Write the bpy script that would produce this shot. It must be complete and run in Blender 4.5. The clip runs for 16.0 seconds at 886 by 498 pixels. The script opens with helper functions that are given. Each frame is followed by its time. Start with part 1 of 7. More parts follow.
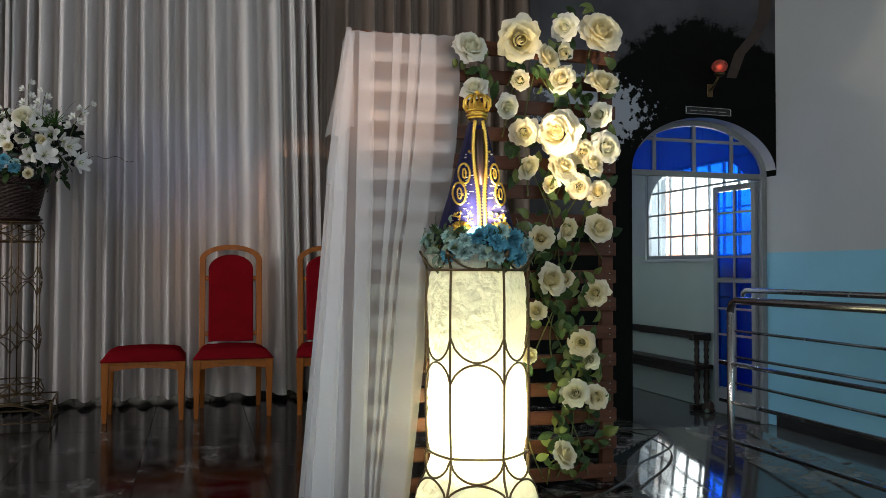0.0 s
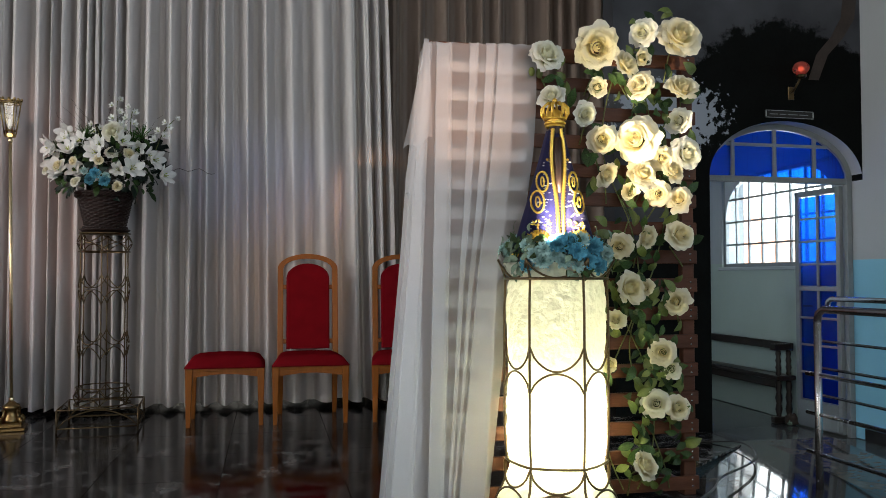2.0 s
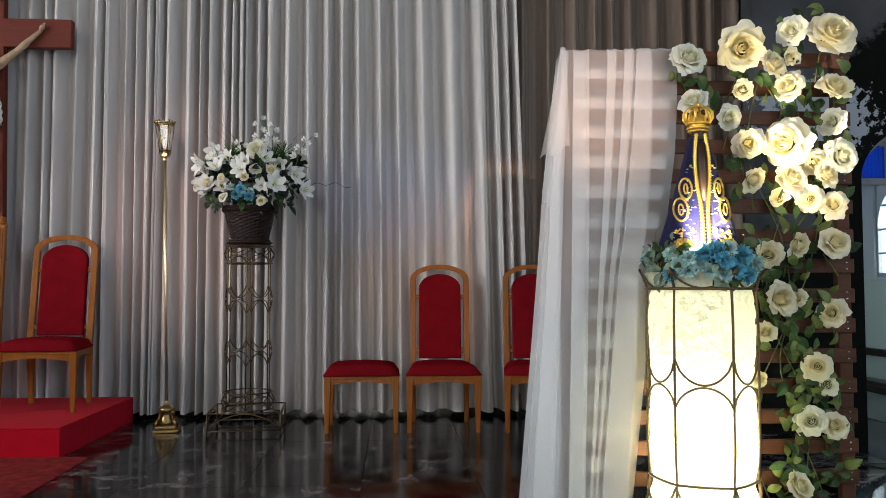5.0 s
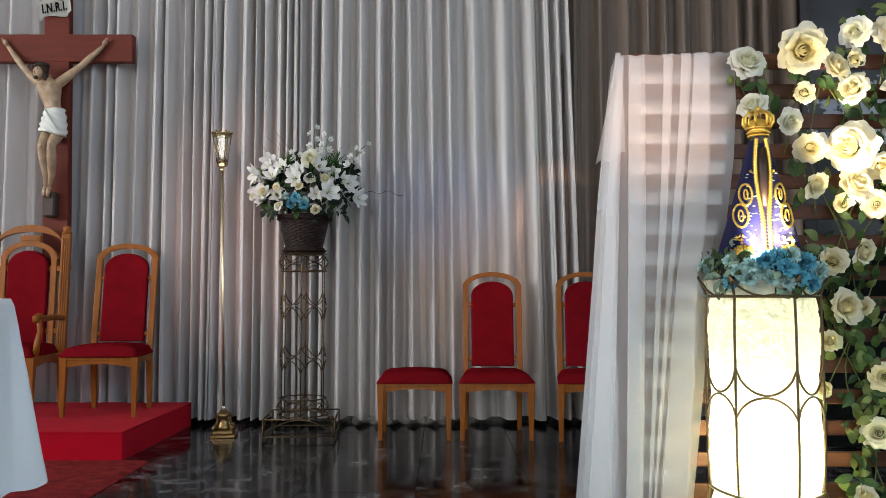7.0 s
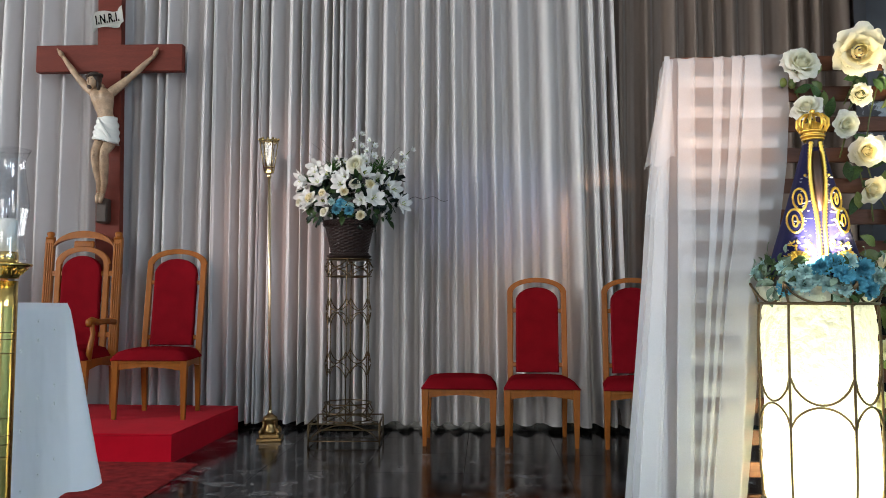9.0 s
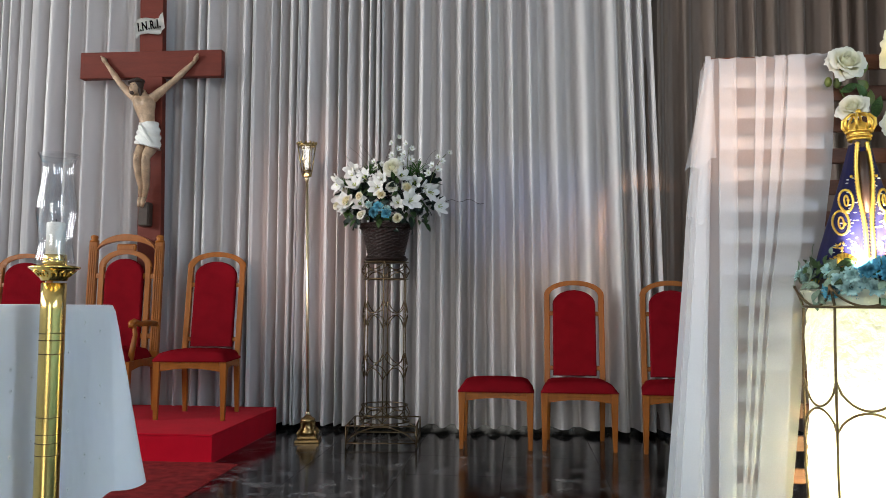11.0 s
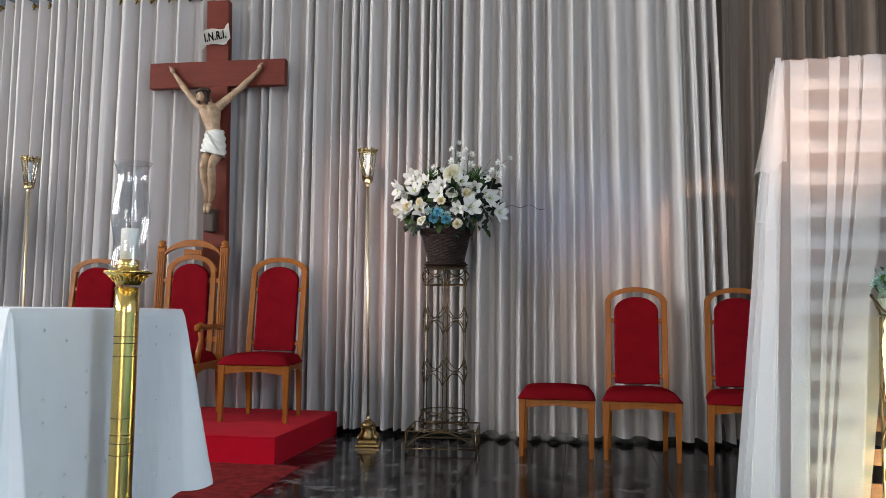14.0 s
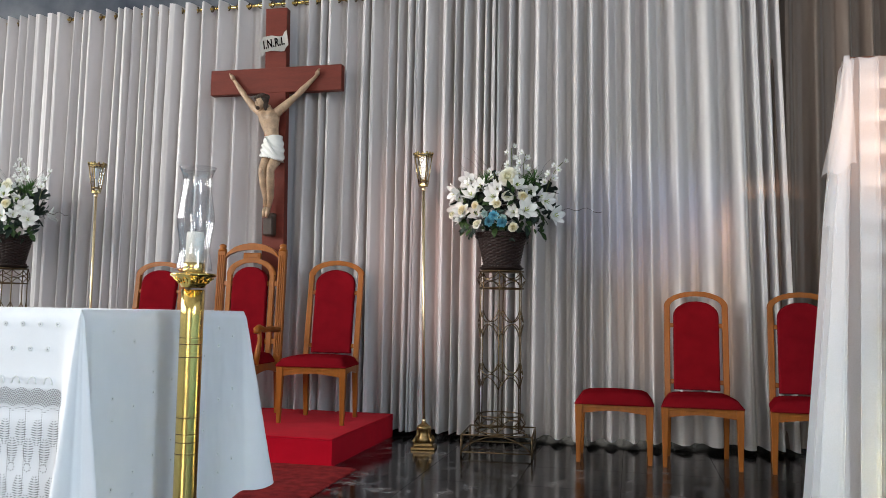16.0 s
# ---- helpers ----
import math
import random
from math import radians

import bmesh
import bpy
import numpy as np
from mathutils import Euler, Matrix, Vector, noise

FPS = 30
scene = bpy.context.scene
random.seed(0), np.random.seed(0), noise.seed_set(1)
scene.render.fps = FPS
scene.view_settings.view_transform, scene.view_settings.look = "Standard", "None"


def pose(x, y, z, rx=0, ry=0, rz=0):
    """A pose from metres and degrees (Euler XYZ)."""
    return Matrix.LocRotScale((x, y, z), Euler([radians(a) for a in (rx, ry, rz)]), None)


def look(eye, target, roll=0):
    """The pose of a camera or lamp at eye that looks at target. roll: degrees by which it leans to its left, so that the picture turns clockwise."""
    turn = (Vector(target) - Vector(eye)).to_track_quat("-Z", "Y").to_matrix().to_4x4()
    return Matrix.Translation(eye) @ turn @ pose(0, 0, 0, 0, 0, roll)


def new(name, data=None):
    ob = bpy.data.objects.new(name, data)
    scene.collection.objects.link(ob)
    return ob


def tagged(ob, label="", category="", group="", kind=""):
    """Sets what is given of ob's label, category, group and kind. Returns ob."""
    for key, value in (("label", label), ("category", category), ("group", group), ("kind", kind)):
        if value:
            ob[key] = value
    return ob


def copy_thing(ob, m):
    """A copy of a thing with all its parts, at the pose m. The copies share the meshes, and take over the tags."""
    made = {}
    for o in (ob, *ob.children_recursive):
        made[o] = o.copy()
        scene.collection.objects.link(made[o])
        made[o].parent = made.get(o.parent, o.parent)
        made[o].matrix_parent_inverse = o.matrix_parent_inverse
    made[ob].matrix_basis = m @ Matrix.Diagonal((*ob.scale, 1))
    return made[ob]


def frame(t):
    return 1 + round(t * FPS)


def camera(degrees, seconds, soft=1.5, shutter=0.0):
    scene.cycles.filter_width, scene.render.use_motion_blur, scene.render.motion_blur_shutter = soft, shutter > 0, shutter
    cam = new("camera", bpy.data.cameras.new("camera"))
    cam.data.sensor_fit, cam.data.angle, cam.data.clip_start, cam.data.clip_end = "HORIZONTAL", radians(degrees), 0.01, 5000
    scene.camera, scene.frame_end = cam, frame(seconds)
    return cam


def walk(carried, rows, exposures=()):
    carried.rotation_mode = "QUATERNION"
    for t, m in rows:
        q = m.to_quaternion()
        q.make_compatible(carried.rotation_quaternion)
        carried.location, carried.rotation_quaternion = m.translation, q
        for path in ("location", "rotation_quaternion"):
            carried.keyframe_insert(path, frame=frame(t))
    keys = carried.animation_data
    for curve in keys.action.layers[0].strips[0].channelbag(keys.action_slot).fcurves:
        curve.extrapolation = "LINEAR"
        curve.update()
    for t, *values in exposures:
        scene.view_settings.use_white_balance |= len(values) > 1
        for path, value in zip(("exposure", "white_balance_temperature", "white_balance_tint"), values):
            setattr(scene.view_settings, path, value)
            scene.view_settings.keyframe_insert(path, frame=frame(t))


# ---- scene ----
cam = camera(57.5, 16.0, soft=0.7)
PATH = [
    (0, (0.011, -5.628, 0.997), (0.593, -3.715, 1.048), 0.1),
    (0.5, (-0.002, -5.62, 0.995), (0.54, -3.695, 1.053), 0.1),
    (1, (-0.015, -5.625, 0.996), (0.482, -3.689, 1.062), 0.0),
    (1.5, (-0.027, -5.63, 0.999), (0.428, -3.684, 1.067), 0.1),
    (2, (-0.036, -5.627, 0.999), (0.385, -3.673, 1.07), 0.0),
    (2.5, (-0.047, -5.62, 0.999), (0.329, -3.657, 1.075), 0.0),
    (3, (-0.059, -5.618, 0.997), (0.272, -3.647, 1.078), 0.1),
    (3.5, (-0.069, -5.617, 0.999), (0.212, -3.639, 1.084), 0.1),
    (4, (-0.081, -5.615, 0.998), (0.138, -3.629, 1.085), 0.1),
    (6.5, (-0.122, -5.625, 0.998), (-0.09, -3.629, 1.111), -0.1),
    (7, (-0.125, -5.62, 0.999), (-0.124, -3.624, 1.114), -0.0),
    (7.5, (-0.129, -5.615, 0.999), (-0.163, -3.619, 1.116), 0.0),
    (8, (-0.13, -5.614, 0.998), (-0.185, -3.618, 1.116), 0.0),
    (8.5, (-0.134, -5.614, 0.998), (-0.216, -3.62, 1.121), 0.1),
    (9, (-0.145, -5.615, 1.001), (-0.247, -3.622, 1.129), 0.2),
    (11.5, (-0.162, -5.618, 1.001), (-0.364, -3.632, 1.136), 0.4),
    (12, (-0.164, -5.62, 1.003), (-0.381, -3.636, 1.139), 0.5),
    (12.5, (-0.17, -5.62, 1.0), (-0.418, -3.641, 1.139), 0.5),
    (13, (-0.169, -5.622, 1.0), (-0.446, -3.646, 1.146), 0.6),
    (13.5, (-0.177, -5.618, 1.002), (-0.479, -3.646, 1.148), 0.6),
    (14, (-0.184, -5.615, 1.002), (-0.51, -3.648, 1.149), 0.7),
    (14.5, (-0.188, -5.619, 1.001), (-0.545, -3.657, 1.151), 0.8),
    (15, (-0.188, -5.624, 1.0), (-0.575, -3.667, 1.152), 0.9),
    (15.5, (-0.194, -5.618, 1.0), (-0.615, -3.669, 1.153), 0.9),
    (16, (-0.202, -5.617, 1.001), (-0.657, -3.675, 1.155), 1.0),
]
walk(cam, [(t, look(eye, target, roll)) for t, eye, target, roll in PATH],
     exposures=[(0, -0.40, 6900, 7), (1, -0.32, 6900, 7), (2, -0.20, 6850, 7), (4, 0.05, 6800, 6.5), (7, 0.29, 6650, 6), (9, 0.39, 6550, 5.5), (12, 0.43, 6650, 6.5), (14, 0.48, 6720, 7), (14.5, 0.60, 6740, 7), (16, 0.62, 6760, 7)])

# ---- world and light ----
scene.world = bpy.data.worlds.new("world")
scene.world.use_nodes = True
wnt = scene.world.node_tree
sky = wnt.nodes.new("ShaderNodeTexSky")
sky.sky_type = "NISHITA"
sky.sun_disc = False
sky.sun_elevation, sky.sun_rotation = radians(38), radians(250)
wnt.links.new(sky.outputs[0], wnt.nodes["Background"].inputs[0])
wnt.nodes["Background"].inputs[1].default_value = 0.10


def lamp(name, kind, m, energy, color, **more):
    data = bpy.data.lights.new(name, kind)
    data.energy, data.color = energy, color
    if kind == "AREA":
        data.shape, data.size, data.size_y = "RECTANGLE", more["size"], more["size_y"]
    else:
        data.shadow_soft_size = more.get("soft", 0.03)
    if kind == "SPOT":
        data.spot_size, data.spot_blend = radians(more["cone"]), 0.8
    ob = new(name, data)
    ob.matrix_world = m
    return ob


# unseen nave windows and entrance, added as sources for the room's daylight
LEFT_X, RIGHT_X, NAVE_Y, BACK_Y, CEIL_Z, LOW_Z = -9.0, 4.47, -15.0, 0.95, 6.2, -0.25
LEFT_UNSEEN_WINDOWS = [(-11.5, 1.6), (-8.0, 1.6), (-4.5, 1.6), (-1.6, 1.2)]
RIGHT_UNSEEN_WINDOWS = [(-11.0, 1.4), (-7.5, 1.4)]
for (wy, ww), power in zip(LEFT_UNSEEN_WINDOWS, (130, 240, 300, 80)):
    lamp("unseen_window_daylight", "AREA", look((LEFT_X - 0.1, wy, 3.5), (LEFT_X + 3, wy, 3.8)), power, (0.97, 0.97, 0.98), size=ww, size_y=2.6)
for wy, ww in RIGHT_UNSEEN_WINDOWS:
    lamp("unseen_window_daylight", "AREA", look((RIGHT_X + 0.1, wy, 3.2), (RIGHT_X - 3, wy, 2.6)), 165, (0.66, 0.82, 1.0), size=ww, size_y=2.4)
lamp("unseen_entrance_daylight", "AREA", look((-1.3, NAVE_Y - 0.1, 2.6), (-1.3, NAVE_Y + 3, 2.9)), 225, (1.0, 0.94, 0.87), size=3.4, size_y=4.2)

# added unseen spots standing in for coloured window light, also brightening the curtain
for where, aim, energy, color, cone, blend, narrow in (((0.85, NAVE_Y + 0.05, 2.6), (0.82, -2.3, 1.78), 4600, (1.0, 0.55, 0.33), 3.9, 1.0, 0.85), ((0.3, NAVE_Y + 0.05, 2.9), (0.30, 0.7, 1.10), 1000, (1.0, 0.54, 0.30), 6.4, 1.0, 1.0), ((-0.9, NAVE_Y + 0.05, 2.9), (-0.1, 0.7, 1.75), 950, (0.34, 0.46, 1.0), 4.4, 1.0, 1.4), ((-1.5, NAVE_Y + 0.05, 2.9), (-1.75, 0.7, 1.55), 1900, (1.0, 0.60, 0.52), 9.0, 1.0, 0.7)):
    beam = lamp("added_coloured_beam", "SPOT", look(where, aim) @ Matrix.Diagonal((narrow, 1, 1, 1)), energy, color, soft=0.06, cone=cone)
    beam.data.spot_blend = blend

# ---- materials ----
def material(name, color, rough=0.5, metal=0.0, vary=0.15, scale=8.0, fine=60.0, bump=0.1, tint=None, per_object=0.0, spec=0.5, sheen=0.0, coat=0.0, stretch=(1, 1, 1)):
    """A surface with two scales of variation in colour, roughness and relief."""
    m = bpy.data.materials.new(name)
    m.use_nodes = True
    nt = m.node_tree
    N, L = nt.nodes.new, nt.links.new
    b = nt.nodes["Principled BSDF"]
    co = N("ShaderNodeTexCoord")
    mp = N("ShaderNodeMapping")
    mp.inputs["Scale"].default_value = stretch
    L(co.outputs["Object"], mp.inputs[0])
    n1 = N("ShaderNodeTexNoise")
    n1.inputs["Scale"].default_value, n1.inputs["Detail"].default_value = scale, 5
    n2 = N("ShaderNodeTexNoise")
    n2.inputs["Scale"].default_value, n2.inputs["Detail"].default_value = fine, 3
    L(mp.outputs[0], n1.inputs["Vector"])
    L(mp.outputs[0], n2.inputs["Vector"])
    ramp = N("ShaderNodeValToRGB")
    lo = [c * (1 - vary) for c in color]
    hi = [min(1, c * (1 + vary)) for c in (tint or color)]
    ramp.color_ramp.elements[0].color, ramp.color_ramp.elements[1].color = (*lo, 1), (*hi, 1)
    ramp.color_ramp.elements[0].position, ramp.color_ramp.elements[1].position = 0.3, 0.7
    mix = N("ShaderNodeMath")
    mix.operation = "MULTIPLY_ADD"
    mix.inputs[1].default_value = 0.35
    L(n2.outputs[0], mix.inputs[0])
    add = N("ShaderNodeMath")
    add.operation = "MULTIPLY_ADD"
    add.inputs[1].default_value = 0.65
    L(n1.outputs[0], add.inputs[0])
    L(mix.outputs[0], add.inputs[2])
    mix.inputs[2].default_value = 0.0
    L(add.outputs[0], ramp.inputs[0])
    out = ramp.outputs[0]
    if per_object:
        info = N("ShaderNodeObjectInfo")
        hsv = N("ShaderNodeHueSaturation")
        rng = N("ShaderNodeMapRange")
        rng.inputs[3].default_value, rng.inputs[4].default_value = 1 - per_object, 1 + per_object
        L(info.outputs["Random"], rng.inputs[0])
        L(rng.outputs[0], hsv.inputs["Value"])
        L(out, hsv.inputs["Color"])
        out = hsv.outputs[0]
    L(out, b.inputs["Base Color"])
    rr = N("ShaderNodeMapRange")
    rr.inputs[3].default_value, rr.inputs[4].default_value = max(0.02, rough - min(0.08, rough * 0.4)), min(1, rough + min(0.08, rough * 0.4))
    L(n1.outputs[0], rr.inputs[0])
    L(rr.outputs[0], b.inputs["Roughness"])
    b.inputs["Metallic"].default_value = metal
    b.inputs["Specular IOR Level"].default_value = spec
    b.inputs["Sheen Weight"].default_value = sheen
    b.inputs["Coat Weight"].default_value = coat
    if bump:
        bp = N("ShaderNodeBump")
        bp.inputs["Strength"].default_value, bp.inputs["Distance"].default_value = bump, 0.01
        L(add.outputs[0], bp.inputs["Height"])
        L(bp.outputs[0], b.inputs["Normal"])
    return m


def cloth(name, color, through_share, clear, rough=0.8, scale=6.0, relief=0.35, uneven=0.06, crumpled=False, heart=None):
    """Thin cloth or paper: light passes through, some of it unscattered."""
    m = bpy.data.materials.new(name)
    m.use_nodes = True
    nt = m.node_tree
    N, L = nt.nodes.new, nt.links.new
    out = nt.nodes["Material Output"]
    b = nt.nodes["Principled BSDF"]
    b.inputs["Base Color"].default_value = (*color, 1)
    b.inputs["Roughness"].default_value = rough
    tr = N("ShaderNodeBsdfTranslucent")
    tr.inputs[0].default_value = (*color, 1)
    if heart:
        # petals deeper in colour towards the middle of the bloom
        at, far, fade = N("ShaderNodeTexCoord"), N("ShaderNodeVectorMath"), N("ShaderNodeValToRGB")
        far.operation = "LENGTH"
        fade.color_ramp.elements[0].color, fade.color_ramp.elements[1].color = (*heart, 1), (*color, 1)
        fade.color_ramp.elements[0].position, fade.color_ramp.elements[1].position = 0.25, 0.95
        L(at.outputs["Object"], far.inputs[0])
        L(far.outputs["Value"], fade.inputs[0])
        L(fade.outputs[0], b.inputs["Base Color"])
        L(fade.outputs[0], tr.inputs[0])
    m1 = N("ShaderNodeMixShader")
    m1.inputs[0].default_value = through_share
    L(b.outputs[0], m1.inputs[1])
    L(tr.outputs[0], m1.inputs[2])
    co = N("ShaderNodeTexCoord")
    n = N("ShaderNodeTexNoise")
    n.inputs["Scale"].default_value, n.inputs["Detail"].default_value = scale, 6
    L(co.outputs["Object"], n.inputs["Vector"])
    bp = N("ShaderNodeBump")
    bp.inputs["Strength"].default_value, bp.inputs["Distance"].default_value = relief, 0.02
    if crumpled:
        vor, warp = N("ShaderNodeTexVoronoi"), N("ShaderNodeVectorMath")
        warp.operation, warp.inputs[1].default_value = "MULTIPLY_ADD", (0.10, 0.10, 0.10)
        L(n.outputs["Color"], warp.inputs[0])
        L(co.outputs["Object"], warp.inputs[2])
        vor.inputs["Scale"].default_value = scale
        L(warp.outputs[0], vor.inputs["Vector"])
        L(vor.outputs["Distance"], bp.inputs["Height"])
        bp.inputs["Distance"].default_value = 0.05
    else:
        L(n.outputs[0], bp.inputs["Height"])
    L(bp.outputs[0], b.inputs["Normal"])
    L(bp.outputs[0], tr.inputs["Normal"])
    last = m1
    if clear:
        tp = N("ShaderNodeBsdfTransparent")
        m2 = N("ShaderNodeMixShader")
        rng = N("ShaderNodeMapRange")
        rng.inputs[3].default_value, rng.inputs[4].default_value = clear - uneven, clear + uneven
        L(n.outputs[0], rng.inputs[0])
        L(rng.outputs[0], m2.inputs[0])
        L(m1.outputs[0], m2.inputs[1])
        L(tp.outputs[0], m2.inputs[2])
        last = m2
    L(last.outputs[0], out.inputs[0])
    return m


def glass(name, color, rough=0.03):
    m = bpy.data.materials.new(name)
    m.use_nodes = True
    b = m.node_tree.nodes["Principled BSDF"]
    b.inputs["Base Color"].default_value = (*color, 1)
    b.inputs["Roughness"].default_value = rough
    b.inputs["Transmission Weight"].default_value = 1.0
    b.inputs["IOR"].default_value = 1.45
    return m


def glow(name, color, strength):
    m = bpy.data.materials.new(name)
    m.use_nodes = True
    b = m.node_tree.nodes["Principled BSDF"]
    b.inputs["Base Color"].default_value = (*color, 1)
    b.inputs["Emission Color"].default_value = (*color, 1)
    b.inputs["Emission Strength"].default_value = strength
    return m


def mural_material(name, sky_low, sky_high, dark, centre, radius, rag, scale, edge=0.02, gap=None):
    """A painted wall: ragged dark shapes inside an oval against a dusky sky."""
    m = material(name, dark, rough=0.7, vary=0.5, scale=6, fine=40, bump=0.05, spec=0.08)
    nt = m.node_tree
    N, L = nt.nodes.new, nt.links.new
    b = nt.nodes["Principled BSDF"]
    base = b.inputs["Base Color"].links[0].from_socket
    co = N("ShaderNodeTexCoord")
    mp = N("ShaderNodeMapping")
    mp.inputs["Location"].default_value = (-centre[0] / radius[0], 0, -centre[1] / radius[1])
    mp.inputs["Scale"].default_value = (1 / radius[0], 0, 1 / radius[1])
    L(co.outputs["Object"], mp.inputs[0])
    ln = N("ShaderNodeVectorMath")
    ln.operation = "LENGTH"
    sep, com, grow, low = N("ShaderNodeSeparateXYZ"), N("ShaderNodeCombineXYZ"), N("ShaderNodeMapRange"), N("ShaderNodeMath")
    L(mp.outputs[0], sep.inputs[0])
    grow.inputs[1].default_value, grow.inputs[2].default_value, grow.inputs[3].default_value = -1.2, -0.45, 0.25
    L(sep.outputs[2], grow.inputs[0])
    spread = N("ShaderNodeMath")
    spread.operation, low.operation, low.inputs[1].default_value = "MULTIPLY", "MAXIMUM", -0.25
    L(sep.outputs[0], spread.inputs[0])
    L(grow.outputs[0], spread.inputs[1])
    L(sep.outputs[2], low.inputs[0])
    L(spread.outputs[0], com.inputs[0])
    L(low.outputs[0], com.inputs[2])
    L(com.outputs[0], ln.inputs[0])
    n = N("ShaderNodeTexNoise")
    n.inputs["Scale"].default_value, n.inputs["Detail"].default_value, n.inputs["Roughness"].default_value = scale, 9, 0.7
    L(co.outputs["Object"], n.inputs["Vector"])
    s = N("ShaderNodeMath")
    s.operation = "MULTIPLY_ADD"
    s.inputs[1].default_value = rag
    L(n.outputs[0], s.inputs[0])
    L(ln.outputs["Value"], s.inputs[2])
    ramp = N("ShaderNodeValToRGB")
    ramp.color_ramp.elements[0].position, ramp.color_ramp.elements[1].position = 0.5, 0.5 + edge
    half_it = N("ShaderNodeMath")
    half_it.operation = "MULTIPLY"
    half_it.inputs[1].default_value = 0.5 / (1 + rag * 0.5)
    L(s.outputs[0], half_it.inputs[0])
    L(half_it.outputs[0], ramp.inputs[0])
    skyc = N("ShaderNodeValToRGB")
    skyc.color_ramp.elements[0].color, skyc.color_ramp.elements[1].color = (*sky_low, 1), (*sky_high, 1)
    skyc.color_ramp.elements[0].position, skyc.color_ramp.elements[1].position = 0.35, 0.65
    n2 = N("ShaderNodeTexNoise")
    n2.inputs["Scale"].default_value, n2.inputs["Detail"].default_value = 1.1, 6
    L(co.outputs["Object"], n2.inputs["Vector"])
    L(n2.outputs[0], skyc.inputs[0])
    mx = N("ShaderNodeMix")
    mx.data_type = "RGBA"
    L(ramp.outputs[0], mx.inputs["Factor"])
    L(base, mx.inputs["A"])
    L(skyc.outputs[0], mx.inputs["B"])
    out = mx.outputs["Result"]
    if gap:
        # a patch of pale sky seen through the leaves
        (gx, gz), (gw, gh), pale = gap
        gm, gl, gs, gr, g2 = N("ShaderNodeMapping"), N("ShaderNodeVectorMath"), N("ShaderNodeMath"), N("ShaderNodeValToRGB"), N("ShaderNodeMix")
        gm.inputs["Location"].default_value, gm.inputs["Scale"].default_value = (-gx / gw, 0, -gz / gh), (1 / gw, 0, 1 / gh)
        gl.operation, gs.operation, gs.inputs[1].default_value = "LENGTH", "MULTIPLY_ADD", 2.6
        fine = N("ShaderNodeTexNoise")
        fine.inputs["Scale"].default_value, fine.inputs["Detail"].default_value, fine.inputs["Roughness"].default_value = 15, 4, 0.6
        L(co.outputs["Object"], fine.inputs["Vector"])
        L(co.outputs["Object"], gm.inputs[0])
        L(gm.outputs[0], gl.inputs[0])
        L(fine.outputs[0], gs.inputs[0])
        L(gl.outputs["Value"], gs.inputs[2])
        half_gap = N("ShaderNodeMath")
        half_gap.operation, half_gap.inputs[1].default_value = "MULTIPLY", 0.25
        L(gs.outputs[0], half_gap.inputs[0])
        gr.color_ramp.elements[0].position, gr.color_ramp.elements[1].position = 0.53, 0.56
        gr.color_ramp.elements[0].color, gr.color_ramp.elements[1].color = (1, 1, 1, 1), (0, 0, 0, 1)
        L(half_gap.outputs[0], gr.inputs[0])
        g2.data_type = "RGBA"
        L(gr.outputs[0], g2.inputs["Factor"])
        L(out, g2.inputs["A"])
        g2.inputs["B"].default_value = (*pale, 1)
        out = g2.outputs["Result"]
    L(out, b.inputs["Base Color"])
    return m


M_GREY = material("grey_satin", (0.58, 0.55, 0.555), rough=0.40, vary=0.02, scale=1.2, fine=260, bump=0.03, sheen=0.15, spec=0.5)
M_BROWN = material("brown_satin", (0.175, 0.128, 0.104), rough=0.5, vary=0.08, scale=3, fine=220, bump=0.04, sheen=0.3)
M_WALL = material("white_wall_paint", (0.42, 0.455, 0.49), rough=0.7, vary=0.04, scale=2.5, fine=90, bump=0.12)
M_BLUE = material("light_blue_wall_paint", (0.22, 0.53, 0.72), rough=0.55, vary=0.05, scale=2.5, fine=90, bump=0.1)
M_GREEN = material("pale_green_wall_paint", (0.42, 0.50, 0.46), rough=0.6, vary=0.05, scale=2.5, fine=90, bump=0.1)
# ceiling grey set low so that less light bounces into the curtain folds
M_CEIL = material("ceiling_paint", (0.34, 0.33, 0.32), rough=0.8, vary=0.04)
M_BLACKSTONE = material("black_granite", (0.012, 0.012, 0.013), rough=0.2, vary=0.4, scale=30, fine=200, bump=0.02)
M_TILE = material("dark_marble", (0.010, 0.010, 0.011), rough=0.13, vary=0.8, scale=5.5, fine=26, bump=0.012, tint=(0.078, 0.076, 0.078), per_object=0.7, stretch=(1, 1.4, 1), spec=0.20)
for node in M_TILE.node_tree.nodes:
    if node.type == "VALTORGB":
        node.color_ramp.elements[0].position, node.color_ramp.elements[1].position = 0.47, 0.66
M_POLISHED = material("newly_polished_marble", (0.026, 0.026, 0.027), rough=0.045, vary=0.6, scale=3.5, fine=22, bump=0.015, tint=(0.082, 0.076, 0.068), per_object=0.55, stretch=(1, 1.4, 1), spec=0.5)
M_GREYTILE = material("grey_granite", (0.11, 0.115, 0.12), rough=0.12, vary=0.3, scale=25, fine=140, bump=0.01, per_object=0.12)
M_WOOD = material("orange_brown_varnished_wood", (0.285, 0.088, 0.013), rough=0.36, vary=0.25, scale=5, fine=45, bump=0.05, spec=0.24, stretch=(6, 6, 0.7))
M_VELVET = material("red_velvet", (0.178, 0.006, 0.011), rough=1.0, vary=0.2, scale=9, fine=300, bump=0.08, spec=0.0)
M_REDCARPET = material("red_felt_carpet", (0.48, 0.006, 0.020), rough=1.0, vary=0.12, scale=7, fine=350, bump=0.15, sheen=0.02, spec=0.04)
